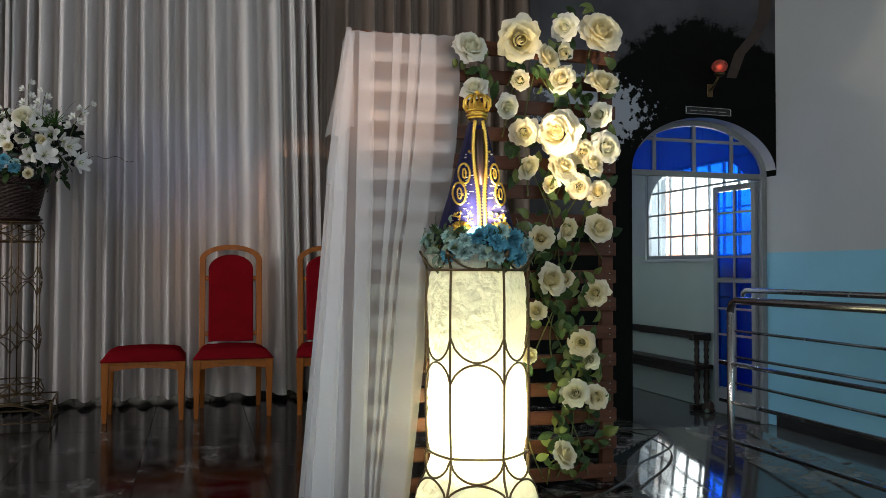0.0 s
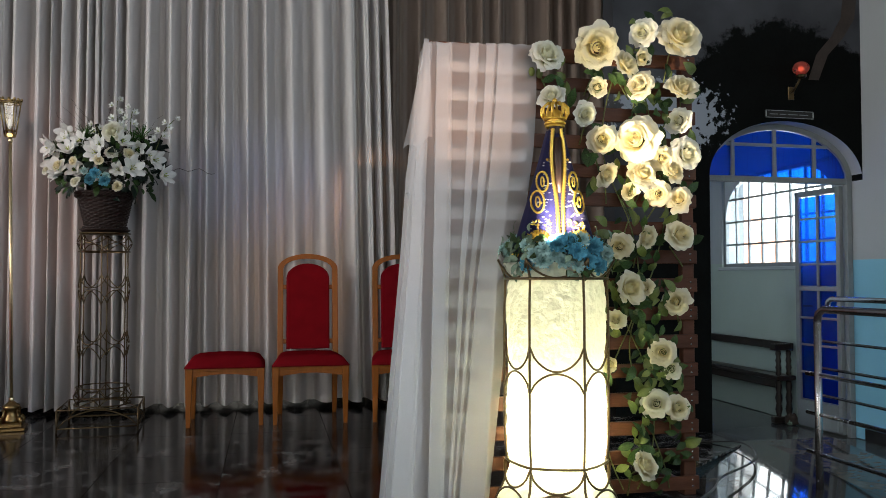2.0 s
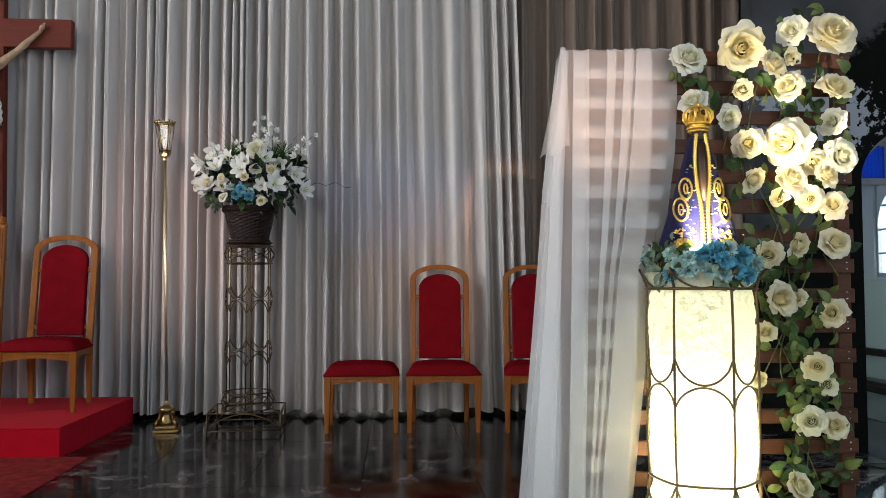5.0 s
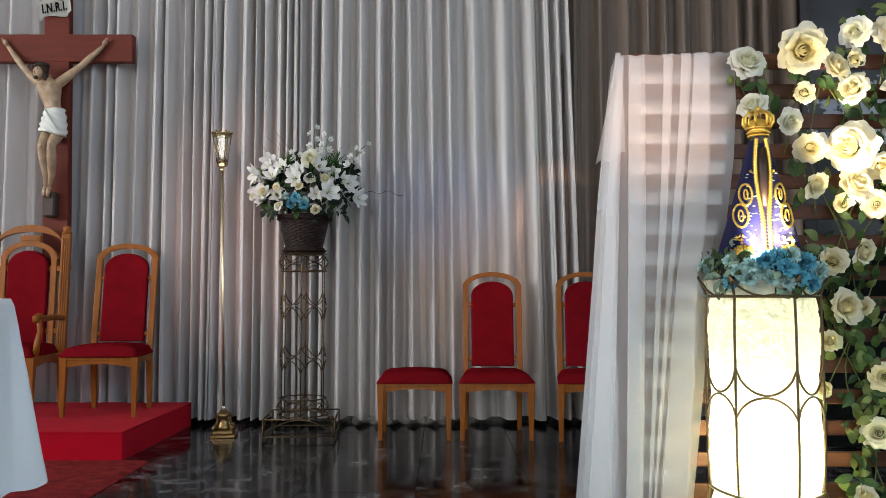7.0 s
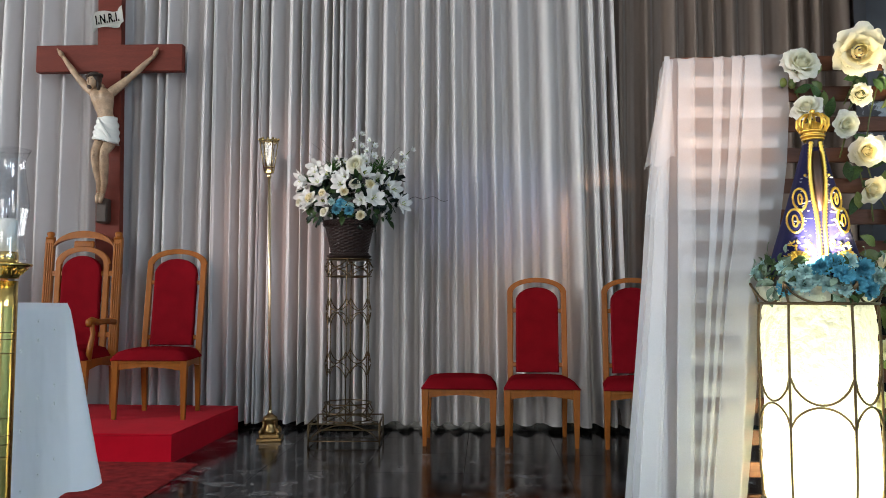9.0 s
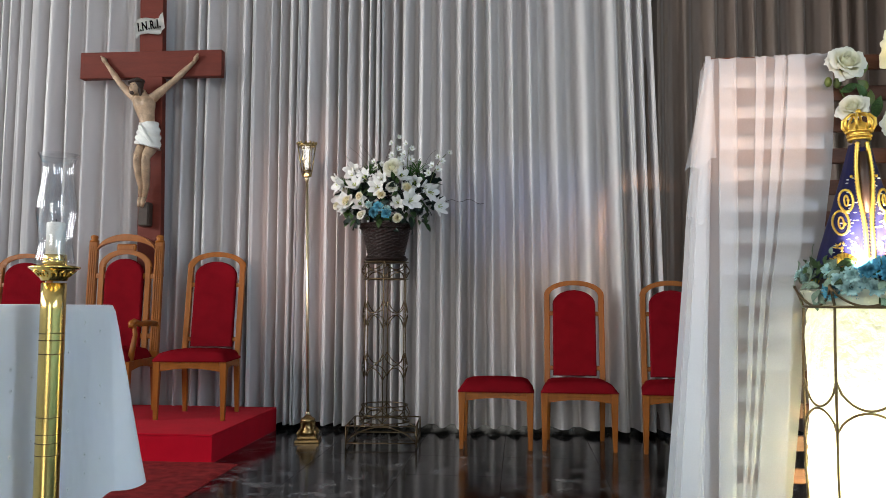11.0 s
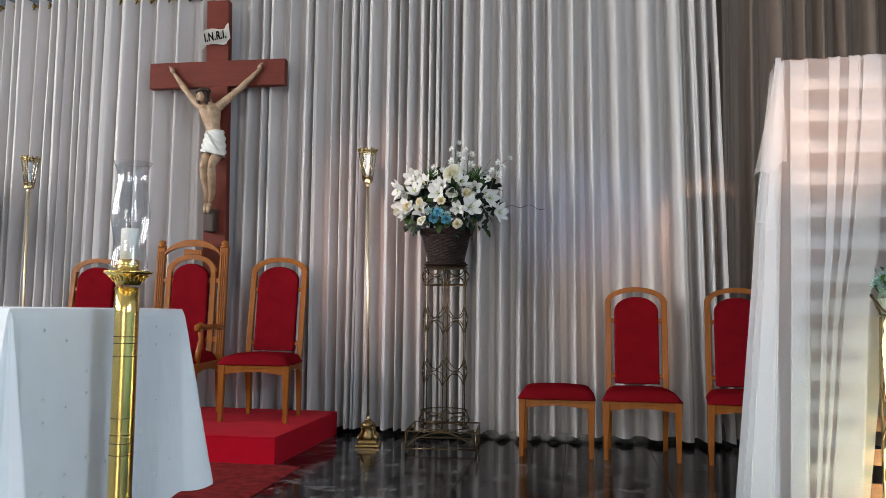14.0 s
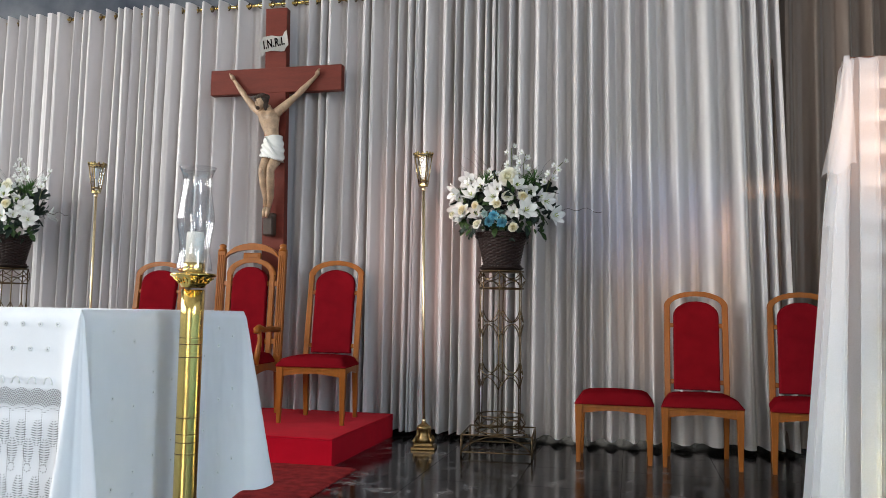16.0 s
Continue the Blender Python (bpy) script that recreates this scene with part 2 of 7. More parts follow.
M_RUG = material("dark_red_rug", (0.17, 0.011, 0.013), rough=0.95, vary=0.45, scale=14, fine=260, bump=0.4, tint=(0.25, 0.025, 0.026), spec=0.1)
M_BRASS = material("polished_brass", (0.80, 0.57, 0.19), rough=0.20, metal=1.0, vary=0.1, scale=20, fine=90, bump=0.02)
M_PALEBRASS = material("tarnished_pale_brass", (0.40, 0.30, 0.13), rough=0.28, metal=1.0, vary=0.25, scale=40, fine=120, bump=0.08)
# paler copy of the brass: the lit pole's brightness is put into its colour
M_POLEBRASS = material("pale_lit_brass", (0.86, 0.72, 0.46), rough=0.36, metal=1.0, vary=0.1, scale=30, fine=90, bump=0.02)
M_BRONZE = material("darkened_bronze", (0.30, 0.20, 0.09), rough=0.32, metal=1.0, vary=0.4, scale=50, fine=140, bump=0.15)
M_OLDBRASS = material("dull_brass_wire", (0.125, 0.086, 0.047), rough=0.38, metal=0.9, vary=0.3, scale=30, fine=90, bump=0.05)
M_GOLD = material("gilded_trim", (0.90, 0.58, 0.12), rough=0.40, metal=1.0, vary=0.2, scale=60, fine=200, bump=0.2)
M_CROSSWOOD = material("reddish_brown_wood", (0.135, 0.026, 0.017), rough=0.6, vary=0.2, scale=4, fine=40, bump=0.05, stretch=(1, 5, 5), spec=0.2)
M_SKIN = material("painted_plaster_flesh", (0.40, 0.27, 0.175), rough=0.45, vary=0.4, scale=18, fine=80, bump=0.08)
M_HAIR = material("painted_plaster_dark_brown", (0.05, 0.03, 0.022), rough=0.6, vary=0.3, scale=40, fine=120, bump=0.4)
M_PLASTER = material("white_painted_plaster", (0.74, 0.73, 0.70), rough=0.6, vary=0.06, scale=12, fine=80, bump=0.1)
M_TRELLIS = material("reddish_brown_stained_slat", (0.085, 0.033, 0.019), rough=0.55, vary=0.35, scale=4, fine=50, bump=0.1, stretch=(0.8, 6, 6), per_object=0.2, spec=0.2)
M_PAPER = cloth("white_crinkled_cloth", (0.87, 0.86, 0.76), 0.55, 0.08, scale=20, relief=0.26, uneven=0.0, crumpled=True)
M_SHEER = cloth("white_sheer_voile", (0.93, 0.945, 0.985), 0.24, 0.69, scale=240, relief=0.04, uneven=0.03)
M_SHEERBACK = cloth("white_sheer_voile_double", (0.93, 0.945, 0.985), 0.30, 0.22, scale=240, relief=0.04, uneven=0.03)
M_LINEN = material("white_linen", (0.74, 0.757, 0.805), rough=0.8, vary=0.03, scale=10, fine=260, bump=0.06, sheen=0.2)
M_LACE = material("white_lace_thread", (0.72, 0.74, 0.75), rough=0.9, vary=0.1, scale=60, fine=300, bump=0.2)
M_STEEL = material("brushed_stainless_steel", (0.50, 0.50, 0.51), rough=0.24, metal=1.0, vary=0.08, scale=20, fine=200, bump=0.02)
M_FRAMEGREY = material("grey_painted_iron", (0.22, 0.25, 0.27), rough=0.45, vary=0.1, scale=12, fine=80, bump=0.05)
M_DARKWOOD = material("dark_walnut", (0.020, 0.013, 0.010), rough=0.35, vary=0.3, scale=8, fine=60, bump=0.05)
M_WICKER = material("dark_brown_wicker", (0.020, 0.011, 0.010), rough=0.5, vary=0.35, scale=40, fine=160, bump=0.2, spec=0.3)
M_BLACK = material("black_rubber", (0.01, 0.01, 0.01), rough=0.5, vary=0.2)
M_CLEAR = bpy.data.materials.new("clear_thin_glass")
M_CLEAR.use_nodes = True
nt = M_CLEAR.node_tree
g_clear, g_gloss, g_mix, g_fres = (nt.nodes.new(k) for k in ("ShaderNodeBsdfTransparent", "ShaderNodeBsdfGlossy", "ShaderNodeMixShader", "ShaderNodeLayerWeight"))
g_clear.inputs[0].default_value = (0.95, 0.96, 0.97, 1)
g_gloss.inputs["Roughness"].default_value, g_fres.inputs[0].default_value = 0.03, 0.5
g_pow, g_add = nt.nodes.new("ShaderNodeMath"), nt.nodes.new("ShaderNodeMath")
g_pow.operation, g_add.operation = "POWER", "MULTIPLY_ADD"
g_pow.inputs[1].default_value, g_add.inputs[1].default_value, g_add.inputs[2].default_value = 3.0, 0.85, 0.12
nt.links.new(g_fres.outputs["Facing"], g_pow.inputs[0])
nt.links.new(g_pow.outputs[0], g_add.inputs[0])
nt.links.new(g_add.outputs[0], g_mix.inputs[0])
nt.links.new(g_clear.outputs[0], g_mix.inputs[1])
nt.links.new(g_gloss.outputs[0], g_mix.inputs[2])
nt.links.new(g_mix.outputs[0], nt.nodes["Material Output"].inputs[0])
M_WAX = material("white_wax", (0.80, 0.79, 0.74), rough=0.45, vary=0.03, bump=0.03)
M_OUTSIDE = glow("bright_daylight_outside", (0.86, 0.95, 1.0), 4.6)
nt = M_OUTSIDE.node_tree
o_noise, o_ramp = nt.nodes.new("ShaderNodeTexNoise"), nt.nodes.new("ShaderNodeValToRGB")
o_noise.inputs["Scale"].default_value = 2.4
o_ramp.color_ramp.elements[0].color, o_ramp.color_ramp.elements[1].color = (0.20, 0.55, 0.80, 1), (0.85, 0.42, 0.26, 1)
o_ramp.color_ramp.elements[0].position, o_ramp.color_ramp.elements[1].position = 0.36, 0.68
for at in (0.44, 0.60):
    o_ramp.color_ramp.elements.new(at).color = (0.92, 0.97, 1.0, 1)
nt.links.new(o_noise.outputs[0], o_ramp.inputs[0])
nt.links.new(o_ramp.outputs[0], nt.nodes["Principled BSDF"].inputs["Emission Color"])
M_REDLAMP = glow("red_lamp_glass", (0.9, 0.10, 0.05), 1.2)
M_BULB = glow("warm_bulb", (1.0, 0.62, 0.25), 30.0)
M_MURAL = mural_material("dusk_tree_mural", (0.030, 0.033, 0.040), (0.085, 0.09, 0.105), (0.003, 0.004, 0.004), (3.80, 1.9), (0.98, 1.02), 0.5, 5.0, gap=((2.84, 2.19), (0.46, 0.27), (0.30, 0.34, 0.41)))
M_SKYMURAL = mural_material("painted_night_sky", (0.012, 0.018, 0.035), (0.17, 0.18, 0.20), (0.02, 0.03, 0.06), (-3.0, 3.0), (0.5, 0.5), 0.4, 2.0)

# ---- mesh helpers ----
def part(name, bm, mat, parent=None, label="", smooth=False):
    me = bpy.data.meshes.new(name)
    bm.to_mesh(me)
    bm.free()
    for m in mat if isinstance(mat, (list, tuple)) else [mat]:
        me.materials.append(m)
    if smooth:
        for p in me.polygons:
            p.use_smooth = True
    ob = new(name, me)
    if parent is not None:
        ob.parent = parent
    if label:
        tagged(ob, label)
    return ob


def thing(name, label, category, group="", m=None, kind=""):
    ob = new(name)
    ob.empty_display_size = 0.1
    tagged(ob, label, category, group, kind)
    if m is not None:
        ob.matrix_basis = m
    return ob


def box(bm, lo, hi, bevel=0.0, m=None, slot=0, segments=1):
    made = bmesh.ops.create_cube(bm, size=1.0)
    size, mid = Vector(hi) - Vector(lo), (Vector(hi) + Vector(lo)) / 2
    vs = made["verts"]
    for v in vs:
        v.co = Vector((v.co.x * size.x, v.co.y * size.y, v.co.z * size.z)) + mid
    if bevel:
        edges = list({e for v in vs for e in v.link_edges})
        vs = list({v for f in bmesh.ops.bevel(bm, geom=edges, offset=bevel, segments=segments, profile=0.5, affect="EDGES")["faces"] for v in f.verts} | {v for v in vs if v.is_valid})
    if m is not None:
        for v in vs:
            v.co = m @ v.co
    if slot:
        for f in {f for v in vs for f in v.link_faces}:
            f.material_index = slot
    return vs


def boxed(lo, hi, bevel=0.0, segments=1):
    bm = bmesh.new()
    box(bm, lo, hi, bevel, segments=segments)
    return bm


def tube(bm, pts, r, n=8, closed=False, slot=0, caps=True):
    """A round bar along pts; r is a number or one radius a point."""
    pts = [Vector(p) for p in pts]
    rs = r if isinstance(r, (list, tuple)) else [r] * len(pts)
    rings, side = [], None
    for i, p in enumerate(pts):
        if closed:
            d = pts[(i + 1) % len(pts)] - pts[i - 1]
        else:
            d = pts[min(i + 1, len(pts) - 1)] - pts[max(i - 1, 0)]
        d.normalize()
        if side is None:
            side = d.orthogonal().normalized()
        side = (side - d * side.dot(d))
        side = side.normalized() if side.length > 1e-6 else d.orthogonal().normalized()
        up = d.cross(side)
        rings.append([bm.verts.new(p + (side * math.cos(a) + up * math.sin(a)) * rs[i]) for a in (2 * math.pi * k / n for k in range(n))])
    count = len(rings) if closed else len(rings) - 1
    for i in range(count):
        a, b = rings[i], rings[(i + 1) % len(rings)]
        for k in range(n):
            f = bm.faces.new((a[k], a[(k + 1) % n], b[(k + 1) % n], b[k]))
            f.smooth, f.material_index = True, slot
    if caps and not closed:
        for ring in (rings[0][::-1], rings[-1]):
            bm.faces.new(ring).material_index = slot
    return rings


def lathe(bm, profile, n=24, centre=(0, 0, 0), slot=0, smooth=True, scale=(1, 1), caps=True):
    """Turns (radius, height) points round the z axis."""
    c = Vector(centre)
    rings = [[bm.verts.new(c + Vector((r * math.cos(a) * scale[0], r * math.sin(a) * scale[1], z))) for a in (2 * math.pi * k / n for k in range(n))] for r, z in profile]
    for a, b in zip(rings, rings[1:]):
        for k in range(n):
            f = bm.faces.new((a[k], a[(k + 1) % n], b[(k + 1) % n], b[k]))
            f.smooth, f.material_index = smooth, slot
    if caps:
        for ring in (rings[0][::-1], rings[-1]):
            if (ring[0].co - ring[1].co).length > 1e-5:
                bm.faces.new(ring).material_index = slot
    return rings


def sheet(bm, rows, slot=0, smooth=True):
    """A skin over a grid of points."""
    grid = [[bm.verts.new(p) for p in row] for row in rows]
    for a, b in zip(grid, grid[1:]):
        for k in range(len(a) - 1):
            f = bm.faces.new((a[k], a[k + 1], b[k + 1], b[k]))
            f.smooth, f.material_index = smooth, slot
    return grid


def prism(bm, outline, y0, y1, slot=0):
    """An outline of (x, z) points given depth along y."""
    a = [bm.verts.new((x, y0, z)) for x, z in outline]
    b = [bm.verts.new((x, y1, z)) for x, z in outline]
    fs = [bm.faces.new(a), bm.faces.new(b[::-1])]
    n = len(a)
    for k in range(n):
        fs.append(bm.faces.new((a[k], b[k], b[(k + 1) % n], a[(k + 1) % n])))
    for f in fs:
        f.material_index = slot
    bmesh.ops.recalc_face_normals(bm, faces=fs)
    return fs


def band(bm, inner, outer, y0, y1, slot=0):
    """The strip between two open outlines of (x, z) points with the same count, given depth along y."""
    for k in range(len(inner) - 1):
        prism(bm, [inner[k], inner[k + 1], outer[k + 1], outer[k]], y0, y1, slot)


def arc(cx, cz, rx, rz, a0, a1, n):
    return [(cx + rx * math.cos(radians(a0 + (a1 - a0) * k / n)), cz + rz * math.sin(radians(a0 + (a1 - a0) * k / n))) for k in range(n + 1)]


def slab(bm, outline, z0, z1):
    """A level slab with that outline in x and y, counter-clockwise."""
    low, top = [bm.verts.new((x, y, z0)) for x, y in outline], [bm.verts.new((x, y, z1)) for x, y in outline]
    n = len(outline)
    bm.faces.new(top)
    bm.faces.new(low[::-1])
    for k in range(n):
        bm.faces.new((low[k], low[(k + 1) % n], top[(k + 1) % n], top[k]))


def structure(name, bm, mat, label, category):
    return tagged(part(name, bm, mat), label, category, kind="structure")


# ---- the building ----
DOOR_L, DOOR_R, SPRING, ARCH_H, MURAL_Y0, MURAL_Y1, MURAL_X, RETURN_X = 3.16, RIGHT_X, 1.76, 0.43, -0.20, -0.02, 2.40, 3.02
PLAT_X, PLAT_Y, RAMP_X0, RAMP_X1, RAMP_Y, SLOPE = 2.738, -4.95, 1.94, 3.42, -1.15, 4.7

structure("nave_floor", boxed((LEFT_X - 0.3, NAVE_Y - 0.3, LOW_Z - 0.2), (8.0, 4.2, LOW_Z - 0.006)), M_GREYTILE, "grey polished granite nave floor", "floor")
bm = bmesh.new()
CUT = [(1.93, -1.90), (2.365, -1.54), (2.738, -1.235)]
slab(bm, [(LEFT_X, PLAT_Y), (1.93, PLAT_Y)] + CUT + [(PLAT_X, BACK_Y), (LEFT_X, BACK_Y)], LOW_Z - 0.005, -0.012)
structure("platform", bm, M_BLACKSTONE, "raised dark granite altar platform", "platform")
RAMP = pose(0, RAMP_Y, 0, SLOPE, 0, 0)
bm = bmesh.new()
box(bm, (RAMP_X0 + 0.002, -3.75, -0.17), (RAMP_X1, -0.002, -0.012), m=RAMP)
structure("ramp", bm, M_BLACKSTONE, "gently sloping dark granite ramp beside the platform", "ramp")
structure("ceiling", boxed((LEFT_X - 0.3, NAVE_Y - 0.3, CEIL_Z), (8.0, 4.2, CEIL_Z + 0.2)), M_CEIL, "unseen church ceiling, added in grey to cut bounced light", "ceiling")
structure("wall_back", boxed((LEFT_X - 0.3, BACK_Y, LOW_Z), (RETURN_X, BACK_Y + 0.2, CEIL_Z)), M_SKYMURAL, "back wall painted with a dark cloudy sky", "wall")
structure("wall_return", boxed((RETURN_X, MURAL_Y1, LOW_Z), (RETURN_X + 0.12, BACK_Y + 0.2, CEIL_Z)), M_WALL, "short white return wall", "wall")
structure("baseboard_back", boxed((LEFT_X, BACK_Y - 0.02, 0.0), (RETURN_X - 0.002, BACK_Y - 0.001, 0.10)), M_BLACKSTONE, "black granite skirting", "baseboard")

# mural wall with its arched doorway
bm = bmesh.new()
mid, half = (DOOR_L + DOOR_R) / 2, (DOOR_R - DOOR_L) / 2
box(bm, (MURAL_X, MURAL_Y0, LOW_Z), (DOOR_L, MURAL_Y1, CEIL_Z))
under = arc(mid, SPRING, half, ARCH_H, 180, 0, 28)
over = [(x, CEIL_Z) for x, z in under]
band(bm, under, over, MURAL_Y0, MURAL_Y1)
bmesh.ops.remove_doubles(bm, verts=bm.verts, dist=0.0004)
mural = structure("wall_mural", bm, [M_MURAL, M_WALL], "wall painted with dark trees against a dusk sky, with an arched doorway", "wall")
for p in mural.data.polygons:
    if p.normal.z < -0.2 or p.normal.y > 0.5:
        p.material_index = 1

M_TRUNK = material("painted_brown_trunk", (0.035, 0.024, 0.020), rough=0.55, vary=0.4, scale=9, fine=60, bump=0.05)
bm = bmesh.new()
spine = [(4.05, 2.52, 0.045), (4.13, 2.72, 0.05), (4.26, 2.86, 0.055), (4.36, 3.02, 0.06), (4.385, 3.22, 0.06), (4.37, 3.5, 0.065)]
band(bm, [(x - w, z) for x, z, w in spine], [(x + w, z) for x, z, w in spine], MURAL_Y0 - 0.002, MURAL_Y0 + 0.001)
part("painted_trunk", bm, M_TRUNK, mural, "brown painted tree trunk")

# side wall: white over a light blue dado, with a window beyond the doorway
WIN_Y0, WIN_Y1, WIN_Z0, WIN_Z1 = 0.10, 1.80, 1.10, 2.0
DADO = 1.14


def side_wall(name, x0, x1, openings, y0, y1, label, mats):
    """A wall along y with rectangular openings (y0, y1, z0, z1), in two colours of paint."""
    bm = bmesh.new()
    cuts = sorted({y0, y1, *(o[0] for o in openings), *(o[1] for o in openings)})
    for a, b in zip(cuts, cuts[1:]):
        hole = next((o for o in openings if o[0] <= a and b <= o[1]), None)
        zs = [(LOW_Z, hole[2]), (hole[3], CEIL_Z)] if hole else [(LOW_Z, CEIL_Z)]
        for z0, z1 in zs:
            for lo, hi, slot in ((max(z0, LOW_Z), min(z1, DADO), 1), (max(z0, DADO), z1, 0)):
                if hi - lo > 1e-4:
                    box(bm, (x0, a, lo), (x1, b, hi), slot=slot)
    return structure(name, bm, mats, label, "wall")


side_wall("wall_right", RIGHT_X, RIGHT_X + 0.25, [(y - w / 2, y + w / 2, 2.0, 4.4) for y, w in RIGHT_UNSEEN_WINDOWS], NAVE_Y, MURAL_Y1, "white wall with a light blue painted dado", [M_WALL, M_BLUE])
side_wall("wall_corridor", RIGHT_X, RIGHT_X + 0.25, [(WIN_Y0, WIN_Y1, WIN_Z0, WIN_Z1)], MURAL_Y1, 4.0, "pale corridor wall below a barred window", [M_WALL, M_GREEN])
# unseen walls that close the nave, added round the daylight lamps
side_wall("wall_left", LEFT_X - 0.25, LEFT_X, [(y - w / 2, y + w / 2, 2.0, 4.6) for y, w in LEFT_UNSEEN_WINDOWS], NAVE_Y, BACK_Y, "unseen plain white nave wall, added with tall openings for daylight", [M_WALL, M_BLUE])
bm = bmesh.new()
for lo, hi in (((LEFT_X, NAVE_Y - 0.25, LOW_Z), (-3.0, NAVE_Y, CEIL_Z)), ((0.4, NAVE_Y - 0.25, LOW_Z), (RIGHT_X + 0.25, NAVE_Y, CEIL_Z)), ((-3.0, NAVE_Y - 0.25, 4.5), (0.4, NAVE_Y, CEIL_Z))):
    box(bm, lo, hi)
structure("wall_entrance", bm, M_WALL, "unseen white end wall, added with a tall opening for daylight", "wall")
structure("wall_corridor_end", boxed((RETURN_X, 4.0, LOW_Z), (RIGHT_X + 0.25, 4.2, CEIL_Z)), M_WALL, "white far wall of the corridor", "wall")
structure("wall_corridor_side", boxed((RETURN_X, BACK_Y + 0.2, LOW_Z), (RETURN_X + 0.12, 4.0, CEIL_Z)), M_WALL, "white near wall of the corridor", "wall")
structure("ceiling_corridor", boxed((RETURN_X + 0.12, MURAL_Y1, 2.9), (RIGHT_X, 4.0, 3.0)), M_CEIL, "low white corridor ceiling", "ceiling")
structure("baseboard_right", boxed((RIGHT_X - 0.018, NAVE_Y, LOW_Z - 0.004), (RIGHT_X - 0.001, MURAL_Y0, LOW_Z + 0.09)), M_BLACKSTONE, "black granite skirting along the blue wall", "baseboard")

# ---- curtains on their rod ----
ROD_Z, CURTAIN_Y = 3.665, 0.768


def fold_lines(x0, x1, period, seed, widths):
    """Fold ridges: chance ones of about the period, then the given widths in cm up to x1."""
    rnd, x = random.Random(seed), x1 - sum(widths) / 100
    xs, back = [x], x
    for w in widths:
        x += w / 100
        xs.append(x)
    while back > x0 + period * 0.4:
        back -= period * rnd.uniform(0.5, 1.6)
        xs.insert(0, max(back, x0))
    return xs


def curtain(x0, x1, y, hem, mat, period, amp, seed, label, widths=(), sway=0.0):
    rnd = random.Random(seed)
    top = thing("curtain", label, "curtain", "curtains on the back wall rod")
    xs = fold_lines(x0, x1, period, seed, widths)
    wide = [b - a for a, b in zip(xs, xs[1:])]
    wide.append(wide[-1])
    deep = [rnd.uniform(0.75, 1.2) * min(1.15, 0.55 + (wide[max(0, i - 1)] + wide[i]) * 1.9) * (1 - 0.42 * min(1.0, max(0.0, (wide[i] - 0.12) / 0.09))) for i in range(len(xs))]
    lean = [rnd.uniform(-0.016, 0.016) for _ in xs]
    sharp = [rnd.uniform(0.85, 1.15) * min(3.2, 0.5 + max(0.0, (w - 0.085) / 0.042)) for w in wide]
    skew = [rnd.uniform(-0.11, 0.11) for _ in xs]
    steps = 18

    def row(z, off=0.0):
        down = (ROD_Z + 0.04 - z) / ROD_Z
        pts = []
        for i in range(len(xs) - 1):
            for k in range(steps + (i == len(xs) - 2)):
                u = k / steps
                x = xs[i] + (xs[i + 1] - xs[i]) * u
                w = deep[i] * (1 - u) + deep[i + 1] * u
                ln = lean[i] * (1 - u) + lean[i + 1] * u
                c = math.cos(2 * math.pi * (u + skew[i] * math.sin(2 * math.pi * u)))
                p = ((1 + c) / 2) ** sharp[i]
                c = 2 * p - 0.8 + 0.20 * math.sin(2 * math.pi * u) * math.sin(5 * math.pi * u + 20 * skew[i])
                a = amp * (0.75 + 0.5 * down) * (w * down + 1 - down)
                wob = 0.012 * noise.noise((x * 7, z * 1.3, seed)) * down
                edge = (x - (x0 + x1) / 2) / (x1 - x0)
                pts.append((x + ln * down + sway * down * max(0, edge + 0.1) * 1.2, y - a * c + wob + off, z))
        return pts

    zs = [ROD_Z + 0.04 - (ROD_Z + 0.04 - hem) * k / 16 for k in range(17)]
    bm = bmesh.new()
    sheet(bm, [row(z) for z in zs])
    part("cloth", bm, mat, top, smooth=True)
    bm = bmesh.new()
    sheet(bm, [row(z, -0.004) for z in (hem + 0.13, hem + 0.07, hem - 0.002)])
    part("hem", bm, mat, top, "doubled hem", smooth=True)
    ring = bmesh.new()
    tube(ring, [(0.0, 0.026 * math.cos(a), 0.026 * math.sin(a)) for a in (2 * math.pi * k / 14 for k in range(14))], 0.006, 6, closed=True)
    me = bpy.data.meshes.new("eyelet")
    ring.to_mesh(me)
    ring.free()
    me.materials.append(M_DARKBRASS)
    for i in range(len(xs) - 1):
        for u in (0.25, 0.75):
            ob = new("eyelet", me)
            ob.parent = top
            ob.matrix_basis = pose(xs[i] + (xs[i + 1] - xs[i]) * u, y, ROD_Z, 0, 0, 62 if u < 0.5 else -62)
    return top


M_DARKBRASS = material("dark_brass_eyelet", (0.12, 0.085, 0.045), rough=0.35, metal=1.0, vary=0.2)
curtain(-8.6, -4.59, CURTAIN_Y, 0.05, M_GREY, 0.12, 0.106, 3, "light grey satin curtain hanging in deep folds from eyelets", (9, 14.5, 10, 16.5, 9.5, 7, 16.5, 12.5, 7, 9))
curtain(-4.6, -1.922, CURTAIN_Y, 0.05, M_GREY, 0.13, 0.106, 5, "light grey satin curtain in deep folds behind the cross", (9.7, 7.3, 9, 12.8, 15.5, 15.4, 14.7, 19.9, 21.7, 22, 21.7, 11.8, 8.1, 15.7, 14, 9.4, 13.8, 7.8, 8.3, 8.2))
